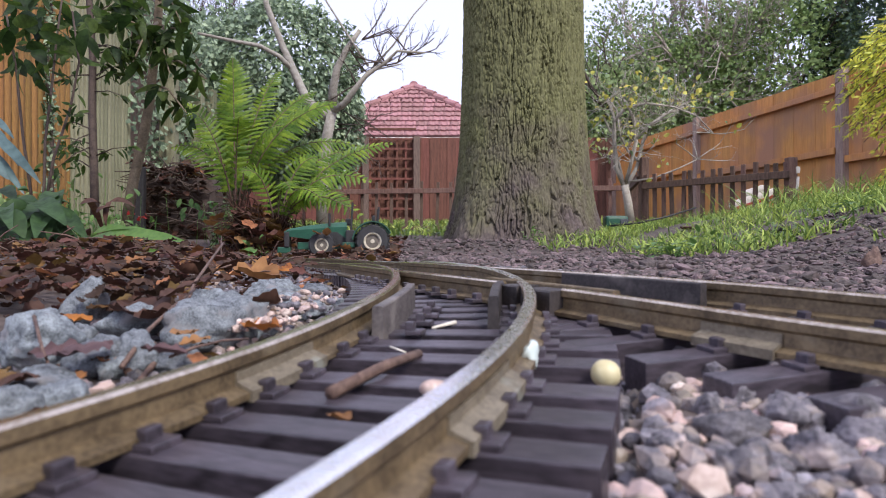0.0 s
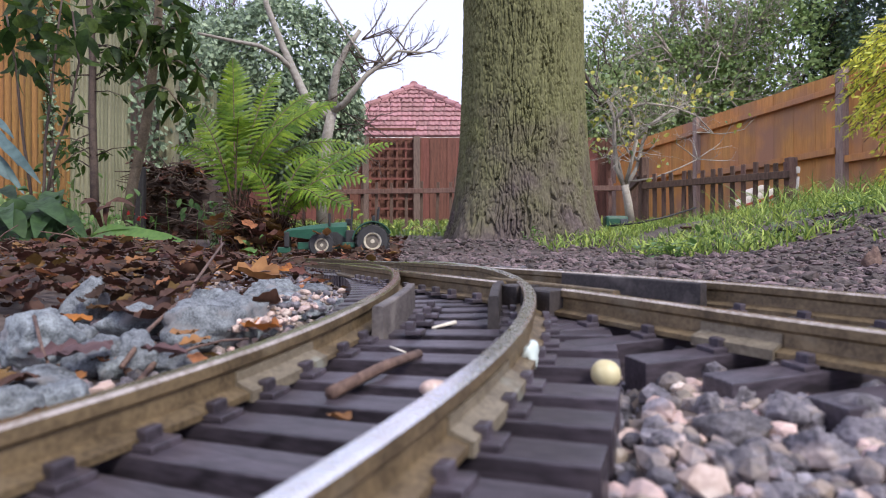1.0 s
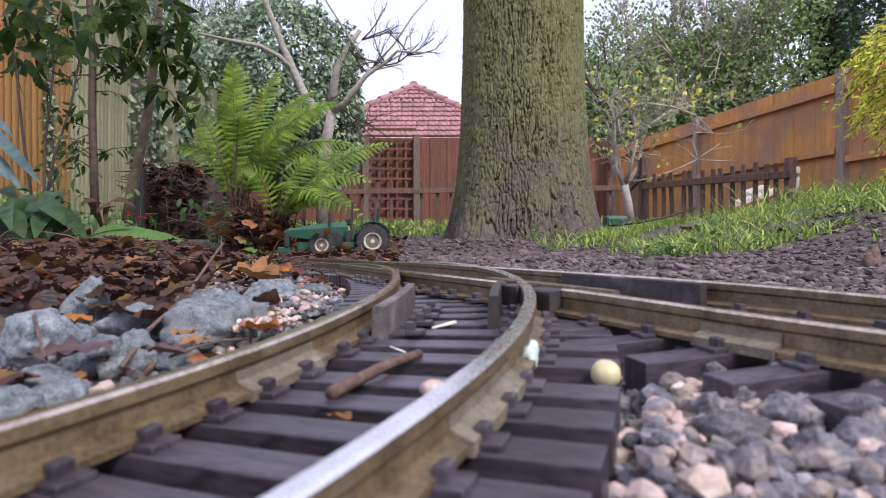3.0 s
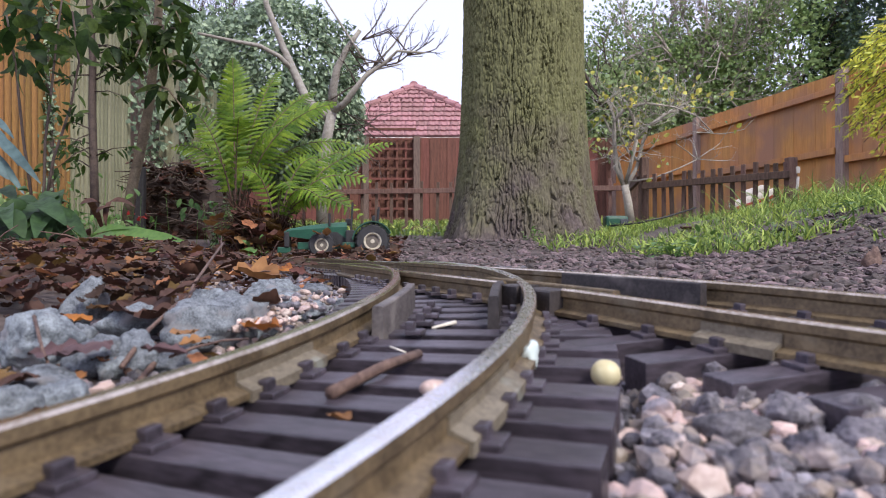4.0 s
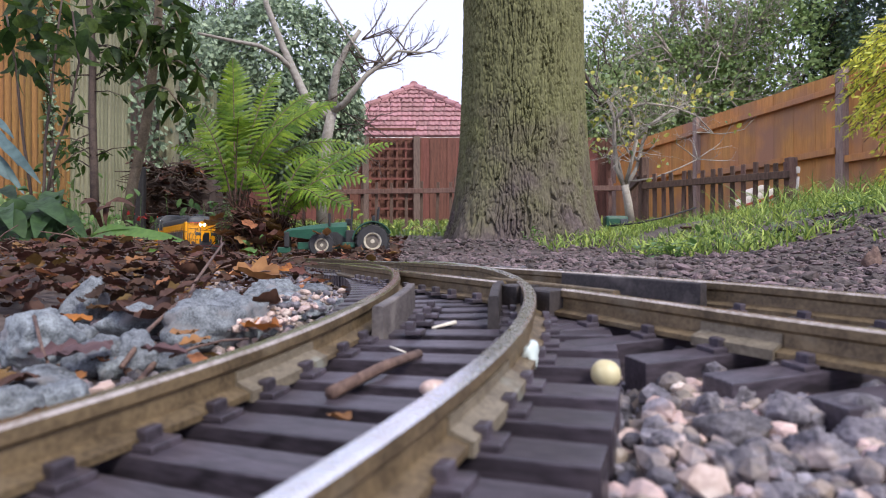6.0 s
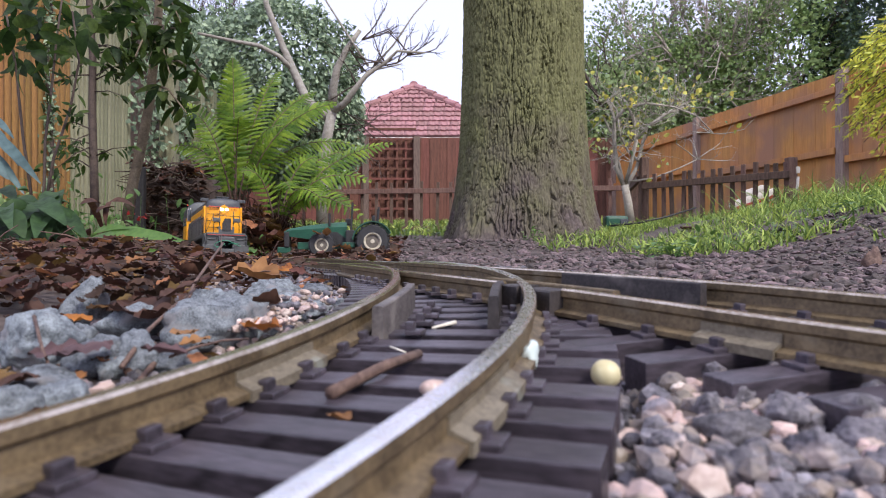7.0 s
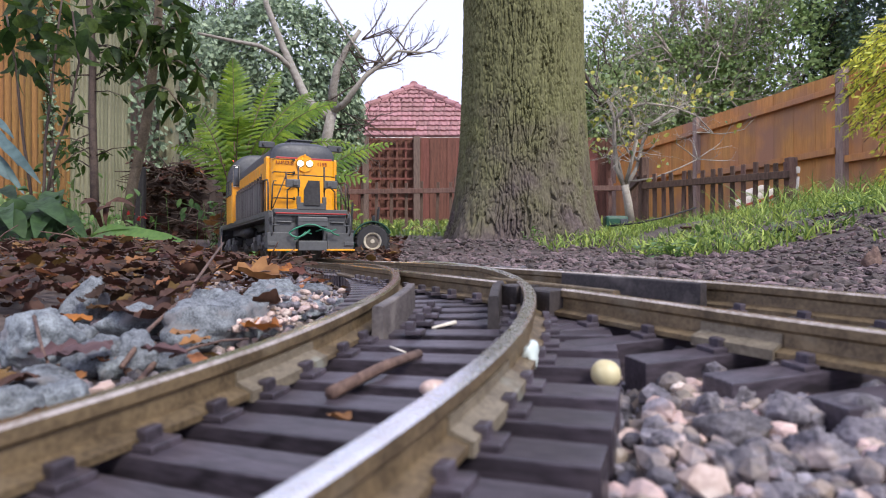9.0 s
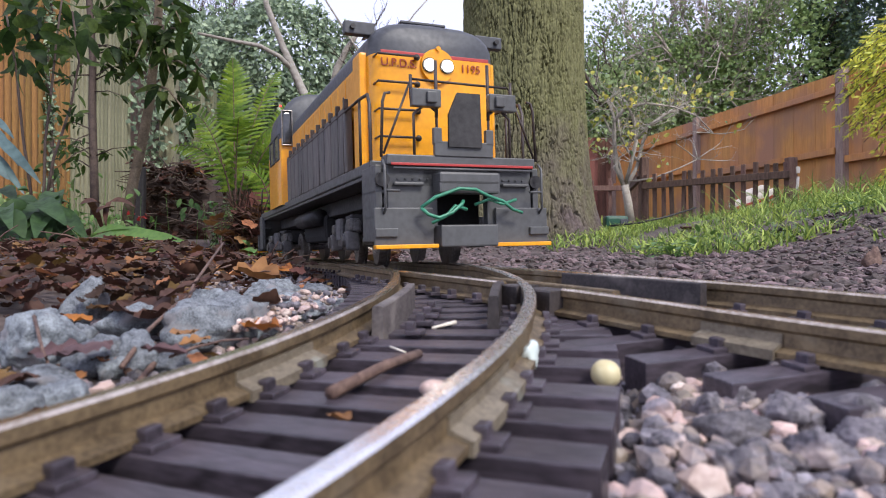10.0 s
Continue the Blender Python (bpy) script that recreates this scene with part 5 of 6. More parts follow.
def make_gravel():
    rng = random.Random(40)
    s = Soup()
    made = 0
    while made < 3200:
        y = 0.055 + 0.6 * rng.random() ** 1.8
        x = rng.uniform(-0.75, 0.62) * (y + 0.08)
        d = off_track(x, y)
        if d > 0.13 or (y < 0.75 and d < 0.043 and rng.random() < 0.93):
            continue
        r = rng.uniform(0.0008, 0.0028) * (0.8 + y)
        s.stone((x, y, ground_z(x, y) + r * 0.2), r * 1.2, r, r * 0.8, rng, sharp=True)
        made += 1
    tagged(s.done("gravel", M_GRAVEL, smooth=False), "fine grey and pink ballast gravel between sleepers", "gravel", kind="stuff")
    s = Soup()
    for _ in range(620):
        y = rng.uniform(0.075, 0.15)
        x = rng.uniform(0.012, 0.11)
        r = 0.0006 + 0.0024 * rng.random() ** 2.5
        if near_branch(x, y) < 0.05 or near_main(x, y) < 0.040:
            if rng.random() < 0.75:
                continue
        s.stone((x, y, ground_z(x, y) + r * rng.uniform(0, 1.2)), r * 1.15, r, r * 0.9, rng, 0 if rng.random() < 0.3 else 1, sharp=rng.random() < 0.6)
    for _ in range(300):
        y = rng.uniform(0.185, 0.28)
        x = -0.0475 - (y - 0.2) * 0.02 + rng.gauss(-0.008, 0.006)
        r = 0.0005 + 0.0014 * rng.random() ** 1.6
        if x > -0.036 - 0.0:
            continue
        s.stone((x, y, rail_z(x, y) - 0.008 + r * rng.uniform(0, 1.6)), r * 1.3, r, r * 0.8, rng, 0 if rng.random() < 0.7 else 1, sharp=rng.random() < 0.5)
    tagged(s.done("pebbles", [M_PINK, M_GRAVEL], smooth=False), "pale pink and cream pebbles beside the rails", "pebbles", kind="stuff")
    s = Soup()
    made = 0
    while made < 17000:
        y = 0.24 + 1.9 * rng.random() ** 1.3
        x = rng.uniform(-0.12, 0.72) * y
        if off_track(x, y) < 0.055 or (x > 0.45 and y > 1.3) or math.hypot(x - 0.26, y - 2.15) < 0.24:
            continue
        if x < 0 and y < 0.6:
            continue
        r = (0.0007 + 0.0042 * rng.random() ** 4) * (0.6 + 0.6 * y) * (1.9 if rng.random() < 0.02 else 1)
        s.stone((x, y, ground_z(x, y) + r * 0.3), r * rng.uniform(0.9, 1.8), r, r * rng.uniform(0.4, 0.9), rng, sharp=True)
        made += 1
    tagged(s.done("soil_crumbs", M_CRUMB, smooth=False), "loose dark brown crumbs of dug soil", "soil", kind="stuff")


make_gravel()


def rock(name, x, y, z, rx, ry, rz, seed, material, label, cat_, group="", turn=None, level=4, rough=0.35):
    """A single weathered stone."""
    bm = bm_new()
    bmesh.ops.create_icosphere(bm, subdivisions=level, radius=1)
    off = Vector((seed * 3.7, seed * 1.9, seed))
    cr = random.Random(seed)
    cuts = [(rnd_dir(cr), cr.uniform(0.6, 0.85)) for _ in range(11)] if rough > 0.2 else []
    for v in bm.verts:
        c = v.co.copy()
        k = 1 + rough * noise.noise(c * 0.9 + off) + rough * 0.45 * noise.noise(c * 2.2 + off)
        # cleaved faces, then a rough skin
        for n_, lim in cuts:
            h = c.dot(n_) * k
            if h > lim:
                k *= (lim + (h - lim) * 0.12) / h
        k *= 1 + rough * 0.34 * noise.noise(c * 4 + off) + rough * 0.24 * noise.noise(c * 9 + off) + rough * 0.16 * noise.noise(c * 19 + off)
        v.co = Vector((c.x * rx * k, c.y * ry * k, c.z * rz * k))
    ob = put(name, bm, material, None, "", True)
    ob.matrix_basis = pose(x, y, z, 0, 0, (seed * 67) % 360 if turn is None else turn)
    tagged(ob, label, cat_, group)
    return ob


ROCKS = [(-0.070, 0.198, 0.021, 0.015, 0.0105), (-0.109, 0.170, 0.014, 0.012, 0.0095), (-0.060, 0.250, 0.015, 0.011, 0.006), (-0.0615, 0.132, 0.012, 0.007, 0.0055),
         (-0.047, 0.285, 0.0065, 0.0055, 0.007), (-0.124, 0.222, 0.009, 0.008, 0.0115), (-0.079, 0.163, 0.008, 0.007, 0.007),
         (-0.078, 0.128, 0.009, 0.007, 0.006), (-0.090, 0.145, 0.008, 0.007, 0.005), (-0.095, 0.250, 0.013, 0.009, 0.008),
         (-0.075, 0.285, 0.013, 0.009, 0.007), (-0.137, 0.150, 0.012, 0.010, 0.007), (-0.085, 0.33, 0.014, 0.010, 0.007), (-0.1, 0.205, 0.011, 0.009, 0.008)]
_r = random.Random(19)
while len(ROCKS) < 46:
    y = 0.115 + 0.22 * _r.random() ** 1.2
    x = -0.058 - _r.random() * (0.075 if y < 0.2 else 0.035) - 0.01 * (y < 0.15)
    k = _r.uniform(0.004, 0.0105) * (0.8 + y)
    if near_main(x, y) > 0.045:
        ROCKS.append((x, y, k * 1.2, k, k * 0.8))
for i, (x, y, a, b, c) in enumerate(ROCKS):
    rock("rock", x, y, ground_z(x, y) + c * 0.45, a, b, c, i + 1, M_ROCK, "rough blue-grey granite chunk among fallen leaves", "rock", "granite rocks by the rails")
NEAR_STONES = [(0.048, 0.105, 0.0065), (0.061, 0.113, 0.0062), (0.056, 0.094, 0.006), (0.072, 0.108, 0.0072), (0.050, 0.119, 0.0045), (0.066, 0.099, 0.006), (0.079, 0.117, 0.006), (0.042, 0.090, 0.0045), (0.083, 0.104, 0.007), (0.036, 0.101, 0.004), (0.064, 0.088, 0.005), (0.075, 0.093, 0.006), (0.058, 0.123, 0.004), (0.09, 0.112, 0.006)]
for i, (x, y, r) in enumerate(NEAR_STONES):
    rock("stone", x, y, ground_z(x, y) + r * 0.25, r, r * 0.8, r * 0.66, 40 + i, M_RUBBLE, "small rough grey stone lying in the ballast", "stone", "stones in the ballast", None, 4, 0.5)
M_EGG = mat("cream_pebble", (0.62, 0.55, 0.33), 0.45, 0, (0.5, 0.42, 0.22), 90, 0.1, 4)
M_CHIP = mat("pale_glassy_chip", (0.62, 0.7, 0.66), 0.25, 0, (0.5, 0.57, 0.55), 60, 0.1, 4)
_y = 0.132
rock("round_pebble", (1072 - 784) / 1120 * _y, _y, CZ - (662 - 441) / 1120 * _y, 0.0031, 0.0031, 0.0030, 3, M_EGG, "smooth round cream pebble on a sleeper", "pebble", "", 0, 3, 0.05)
_y = 0.138
rock("glass_chip", (939 - 784) / 1120 * _y, _y, CZ - (628 - 441) / 1120 * _y, 0.0026, 0.0016, 0.0036, 9, M_CHIP, "pale translucent green chip leaning on the rail", "chip", "", 20, 3, 0.6)
_y = 0.104
rock("round_pebble", (941 - 784) / 1120 * _y, _y, CZ - (818 - 441) / 1120 * _y, 0.0031, 0.0026, 0.0024, 5, M_PINK, "smooth pale pink pebble beside the rail", "pebble", "", 0, 3, 0.1)
_y = 0.118
rock("round_pebble", (768 - 784) / 1120 * _y, _y, CZ - (688 - 441) / 1120 * _y, 0.0026, 0.002, 0.0017, 6, M_PINK, "smooth pale pink pebble beside the rail", "pebble", "", 0, 3, 0.1)


def at(px_, py_, y):
    """A place y metres ahead, by its bearing."""
    return Vector(((px_ - 784) / 1120 * y, y, CZ - (py_ - 441) / 1120 * y))


def lone_stick(name, pts, r0, r1, material, label, cat_):
    s = Soup()
    s.stick(pts, r0, r1, 7)
    return tagged(s.done(name, material), label, cat_)


M_STICK = mat("brown_stick", (0.17, 0.105, 0.08), 0.8, 0, (0.08, 0.045, 0.035), 150, 0.6, 4)
M_STRAW = mat("white_straw", (0.75, 0.7, 0.6), 0.6, 0, (0.6, 0.52, 0.4), 100, 0.2)
lone_stick("stick", [at(584, 697, 0.118), at(625, 676, 0.124), at(680, 648, 0.134), at(742, 626, 0.150)], 0.0014, 0.0011, M_STICK, "short brown broken twig lying across sleepers", "twig")
lone_stick("straw", [at(765, 581, 0.185), at(785, 576, 0.188), at(806, 571, 0.191)], 0.0004, 0.0007, M_STRAW, "tiny white straw lying on the sleepers", "straw")
lone_stick("stick", [at(690, 614, 0.155), at(718, 624, 0.151)], 0.0003, 0.0002, M_STRAW, "thin pale grass stalk on a sleeper", "straw")
lone_stick("stem", [at(235, 690, 0.14), at(300, 610, 0.18), at(345, 500, 0.23), at(395, 430, 0.29)], 0.0008, 0.0005, M_STICK, "thin reddish dry stem leaning over leaves", "twig")
lone_stick("stem", [at(215, 650, 0.15), at(262, 585, 0.17), at(305, 545, 0.19), at(345, 512, 0.215)], 0.0007, 0.0004, M_STICK, "thin reddish dry stem leaning over leaves", "twig")
lone_stick("stem", [at(300, 632, 0.145), at(345, 615, 0.152), at(395, 603, 0.16), at(440, 600, 0.168)], 0.0004, 0.0003, M_STICK, "thin reddish dry stem leaning over leaves", "twig")
lone_stick("stem", [at(60, 560, 0.16), at(75, 620, 0.15), at(105, 690, 0.14)], 0.0005, 0.0003, M_STICK, "thin reddish dry stem leaning over leaves", "twig")
lone_stick("cable", [at(1080, 400, 2.0), at(1130, 395, 1.9), at(1180, 384, 1.9), at(1232, 368, 2.0)], 0.003, 0.0025, M_BLACK, "thin black cable trailing through grass", "cable")


# ---- fallen leaves ----
def litter_leaf(s, rng, p, size, mi, tip=0.35):
    """A curled, lobed dead leaf."""
    yaw, pit, rol = rng.uniform(0, 6.3), rng.gauss(0, tip), rng.gauss(0, tip)
    m = Euler((pit, rol, yaw)).to_matrix()
    curl, b = rng.uniform(-1.0, 2.0) / size, len(s.v)
    n = 11
    for i in range(n):
        t = i / (n - 1)
        w = size * 0.33 * math.sin(math.pi * min(1, t * 0.9 + 0.06)) * (1 + 0.13 * math.cos(t * 17))
        x = (t - 0.5) * size
        for yy in (-w, -w * 0.4, w * 0.4, w):
            z = curl * yy * yy * 1.2 + curl * 0.25 * x * x + rng.uniform(-0.06, 0.06) * size
            s.v.append(p + m @ Vector((x, yy, z)))
    for i in range(n - 1):
        for k in range(3):
            s.f.append((b + i * 4 + k, b + i * 4 + k + 1, b + (i + 1) * 4 + k + 1, b + (i + 1) * 4 + k))
            s.m.append(mi)


def make_litter():
    rng = random.Random(77)
    s = Soup()
    made = 0
    while made < 3000:
        y = 0.2 + 2.2 * rng.random() ** 1.5
        x = -(0.05 + 0.72 * rng.random()) * y - 0.02
        if (y < 0.21 and rng.random() < 0.93) or (y < 0.42 and x > -0.30 * y - 0.02):
            continue
        d = near_main(x, y)
        if d < 0.055:
            continue
        size = rng.uniform(0.005, 0.016) * (0.55 + 0.8 * y)
        litter_leaf(s, rng, Vector((x, y, ground_z(x, y) + rng.uniform(0.002, 0.016))), size, 0 if rng.random() < 0.85 else 1)
        made += 1
    for _ in range(12):
        y = rng.uniform(0.2, 0.34)
        x = rng.uniform(-0.16, -0.062) * y / 0.24
        litter_leaf(s, rng, Vector((x, y, ground_z(x, y) + rng.uniform(0.006, 0.016))), rng.uniform(0.008, 0.018), 0 if rng.random() < 0.8 else 1)
    for _ in range(420):
        y = 0.11 + 0.36 * rng.random() ** 1.3
        x = -0.056 - rng.random() * (0.06 + 0.42 * y)
        if near_main(x, y) < 0.046:
            continue
        litter_leaf(s, rng, Vector((x, y, ground_z(x, y) + rng.uniform(0.001, 0.005))), rng.uniform(0.003, 0.008), 0 if rng.random() < 0.7 else 1)
    w = Soup()
    for _ in range(260):
        y = 0.42 + 1.4 * rng.random() ** 1.5
        x = -(0.22 + 0.5 * rng.random()) * y - 0.01
        if near_main(x, y) < 0.05:
            continue
        p = Vector((x, y, ground_z(x, y) + rng.uniform(0.004, 0.016)))
        d = Vector((rng.gauss(0, 1), rng.gauss(0, 1), rng.gauss(0, 0.3))).normalized()
        L = rng.uniform(0.012, 0.04) * (0.7 + 0.5 * y)
        w.stick([p, p + d * L * 0.5 + Vector((0, 0, 0.002)), p + d * L], 0.0006 + 0.0004 * y, 0.0004, 3)
    tagged(w.done("twig_litter", M_STICK), "thin reddish brown dry stalks scattered over leaves", "twigs", kind="stuff")
    tagged(s.done("leaf_litter", [M_DEAD, M_TAN]), "curled brown and tan fallen leaves covering soil", "leaves", kind="stuff")
    for px_, py_, y, size, mtl in ((455, 489, 0.42, 0.036, M_TAN), (490, 476, 0.44, 0.03, M_ORANGE), (462, 582, 0.185, 0.013, M_ORANGE), (135, 558, 0.2, 0.012, M_ORANGE), (245, 560, 0.2, 0.026, M_DEAD), (300, 560, 0.19, 0.02, M_DEAD), (150, 612, 0.15, 0.015, M_PURPLE), (105, 625, 0.15, 0.013, M_PURPLE),
                                   (55, 520, 0.24, 0.018, M_PURPLE), (225, 535, 0.23, 0.024, M_DEAD), (215, 490, 0.33, 0.04, M_DEAD), (110, 490, 0.3, 0.028, M_DEAD), (325, 590, 0.16, 0.010, M_TAN), (290, 625, 0.145, 0.010, M_PURPLE), (345, 605, 0.155, 0.008, M_TAN), (30, 665, 0.13, 0.012, M_DEAD),
                                   (380, 470, 0.5, 0.05, M_DEAD), (300, 480, 0.5, 0.05, M_TAN), (600, 742, 0.11, 0.006, M_TAN), (1220, 402, 1.6, 0.05, M_DEAD)):
        s = Soup()
        litter_leaf(s, rng, at(px_, py_, y), size, 0, 0.13)
        tagged(s.done("fallen_leaf", mtl), "curled orange-brown fallen leaf lying by the track", "leaf", "single fallen leaves")


make_litter()


# ---- grass ----
def make_grass():
    rng = random.Random(50)
    s = Soup()
    made = 0
    while made < 15000:
        y = 0.75 + 2.8 * rng.random() ** 1.2
        x = rng.uniform(0.16, 2.4)
        edge = 0.26 + 0.10 * noise.noise((x * 4, y * 4, 2)) + max(0, (1.25 - y)) * 0.45
        if x < edge or x > 0.78 * y + 0.1 or math.hypot(x - 0.26, y - 2.15) < 0.26:
            continue
        if noise.noise((x * 5, y * 5, 9)) < -0.12:
            continue
        tall = 0.9 + 2.4 * smooth01(0.95, 1.3, x) * (1 if rng.random() < 0.35 else 0.2)
        a = rng.uniform(0, 6.3)
        s.blade(Vector((x, y, ground_z(x, y) - 0.004)), Vector((rng.gauss(0, 0.3), rng.gauss(0, 0.3), 1)).normalized(), Vector((math.cos(a), math.sin(a), -0.25)) * rng.uniform(0.3, 1.0),
                rng.uniform(0.022, 0.07) * tall, rng.uniform(0.0018, 0.0042))
        made += 1
    for _ in range(420):
        p = Vector((1.30 + rng.gauss(0, 0.14), 2.15 + rng.gauss(0, 0.14), 0))
        p.z = ground_z(p.x, p.y) - 0.004
        a = rng.uniform(0, 6.3)
        s.blade(p, Vector((rng.gauss(0, 0.3), rng.gauss(0, 0.3), 1)).normalized(), Vector((math.cos(a), math.sin(a), -0.1)) * rng.uniform(0.4, 1.1), rng.uniform(0.10, 0.21), rng.uniform(0.003, 0.006))
    for _ in range(6000):
        y = rng.uniform(3.4, 9.0)
        x = rng.uniform(-0.35, 0.55) * y
        a = rng.uniform(0, 6.3)
        s.blade(Vector((x, y, ground_z(x, y) - 0.01)), Vector((rng.gauss(0, 0.3), rng.gauss(0, 0.3), 1)).normalized(), Vector((math.cos(a), math.sin(a), -0.25)) * rng.uniform(0.3, 1.0),
                rng.uniform(0.06, 0.14), rng.uniform(0.008, 0.016))
    tagged(s.done("grass", M_GRASS), "bright green untidy grass on a soil bank", "grass", kind="stuff")
    # low broad-leaved weeds
    for (x, y, n, r) in ((0.36, 1.02, 34, 0.06), (0.5, 1.15, 30, 0.07), (0.26, 1.85, 16, 0.03), (0.62, 1.1, 26, 0.06), (0.82, 1.25, 26, 0.07), (-0.05, 2.4, 30, 0.10), (-0.15, 3.6, 50, 0.18), (-0.35, 3.9, 50, 0.18)):
        s = Soup()
        for _ in range(n):
            p = Vector((x + rng.gauss(0, r * 0.6), y + rng.gauss(0, r * 0.6), 0))
            p.z = ground_z(p.x, p.y)
            d = rnd_dir(rng, 1.2)
            st = p + d * rng.uniform(0.01, 0.035)
            s.stick([p, st], 0.0008, 0.0006, 3)
            s.leaf(st, Vector((d.x, d.y, 0.1)), Vector((0, 0, 1)), rng.uniform(0.014, 0.026), rng.uniform(0.009, 0.016), 0.2, 0.25)
        tagged(s.done("weed", M_STRAP), "low clump of bright green broad-leaved weeds", "weed", "weeds on the soil", "stuff")


make_grass()


# ---- fern ----
def pinna(s, c, d, nrm, length, width):
    """One toothed leaflet of a fern frond, slightly cupped and hooked at its tip."""
    side = d.cross(nrm).normalized()
    up = side.cross(d)
    base = len(s.v)
    n = 10
    for i in range(n):
        t = i / (n - 1)
        w = width / 2 * (1 - t ** 2.2) * (1.0 if i % 2 else 0.62) + 0.0002
        q = c + d * length * t + up * length * (0.10 * t - 0.28 * t * t)
        s.v += [q + side * w - up * w * 0.2, q, q - side * w - up * w * 0.2]
    for i in range(n - 1):
        k = base + 3 * i
        s.f += [(k, k + 3, k + 4, k + 1), (k + 1, k + 4, k + 5, k + 2)]
    s.m += [0] * (2 * n - 2)


def frond(s, rng, a, ctrl, b, face, wide, pairs=26, bare=0.12):
    """A frond from a to b, bowed through ctrl; its blade looks along face."""
    def place(t):
        return a * (1 - t) ** 2 + ctrl * 2 * t * (1 - t) + b * t * t
    s.stick([place(i / 9) for i in range(10)], 0.0030, 0.0007, 5, 1)
    for i in range(pairs):
        t = bare + (0.985 - bare) * i / (pairs - 1)
        p = place(t)
        tan = (place(min(1, t + 0.02)) - place(t - 0.02)).normalized()
        side = tan.cross(face).normalized()
        nrm = side.cross(tan).normalized()
        u = (t - bare) / (1 - bare)
        w = wide * (min(1.0, 0.5 + 1.6 * u) if u < 0.35 else 1.0 - max(0.0, (u - 0.5) / 0.5) ** 1.7 * 0.93)
        for sg in (-1, 1):
            d = (side * sg + tan * (0.22 + 0.35 * u) - nrm * 0.12 + rnd_dir(rng) * 0.07).normalized()
            pinna(s, p, d, (nrm + rnd_dir(rng) * 0.10).normalized(), w * rng.uniform(0.92, 1.06), max(0.006, wide * 0.20))


def make_fern(x, y, z, specs, label, seed):
    """specs: tip (across, ahead, up) from the crown of the fern, how far the bow lifts, blade half width, and the way the blade looks."""
    t = tagged(empty("fern", pose(x, y, z)), label, "fern")
    rng = random.Random(seed)
    for tip, lift, wide, face in specs:
        s = Soup()
        b = Vector(tip)
        a = Vector((b.x * 0.06, b.y * 0.06, 0))
        ctrl = Vector((b.x * 0.32, b.y * 0.32, b.z * 0.62 + lift))
        frond(s, rng, a, ctrl, b, Vector(face).normalized(), wide, max(16, int((b - a).length / 0.0165)))
        s.done("frond", [M_FERN, M_STICK], t)


make_fern(-0.69, 2.10, CZ + 0.14, [((-0.015, 0.02, 0.50), 0.04, 0.078, (0, -1, 0.15)), ((0.11, 0.16, 0.50), 0.05, 0.062, (-0.3, -1, 0.3)), ((0.34, -0.02, 0.34), 0.10, 0.085, (-0.45, -0.9, 0.5)),
                                   ((-0.15, -0.05, 0.33), 0.08, 0.060, (0.4, -1, 0.4)), ((-0.22, 0.02, 0.20), 0.12, 0.065, (0.3, -0.8, 0.7)), ((0.24, 0.15, 0.42), 0.08, 0.07, (-0.4, -1, 0.4)),
                                   ((-0.10, 0.18, 0.42), 0.06, 0.065, (0.2, -1, 0.2)), ((0.08, -0.20, 0.26), 0.12, 0.065, (0.1, -0.5, 0.8)), ((0.20, -0.16, 0.24), 0.12, 0.07, (-0.2, -0.6, 0.8)),
                                   ((-0.08, -0.18, 0.18), 0.13, 0.06, (0.1, -0.5, 0.9)), ((0.40, 0.12, 0.22), 0.15, 0.075, (-0.3, -0.7, 0.7)), ((-0.18, 0.14, 0.28), 0.1, 0.06, (0.4, -0.9, 0.3))],
          "large bright green fern with arching feathery fronds", 11)
make_fern(-0.52, 1.98, CZ + 0.07, [((0.36, 0.05, 0.27), 0.07, 0.07, (-0.45, -0.8, 0.6)), ((0.30, -0.02, 0.14), 0.13, 0.07, (-0.2, -0.7, 0.8)), ((0.25, -0.08, 0.05), 0.15, 0.065, (-0.1, -0.7, 0.8)),
                                   ((0.18, -0.14, 0.06), 0.15, 0.06, (-0.1, -0.6, 0.9)), ((0.20, 0.10, 0.25), 0.08, 0.065, (-0.4, -0.9, 0.5)), ((0.08, -0.16, 0.10), 0.13, 0.06, (0, -0.5, 0.9)),
                                   ((0.30, -0.14, 0.01), 0.17, 0.055, (-0.2, -0.7, 0.7)), ((-0.08, -0.10, 0.16), 0.10, 0.055, (0.2, -0.8, 0.7)), ((0.12, 0.02, 0.22), 0.08, 0.06, (-0.2, -1, 0.4))],
          "smaller green fern with fronds hanging over a toy tractor", 12)


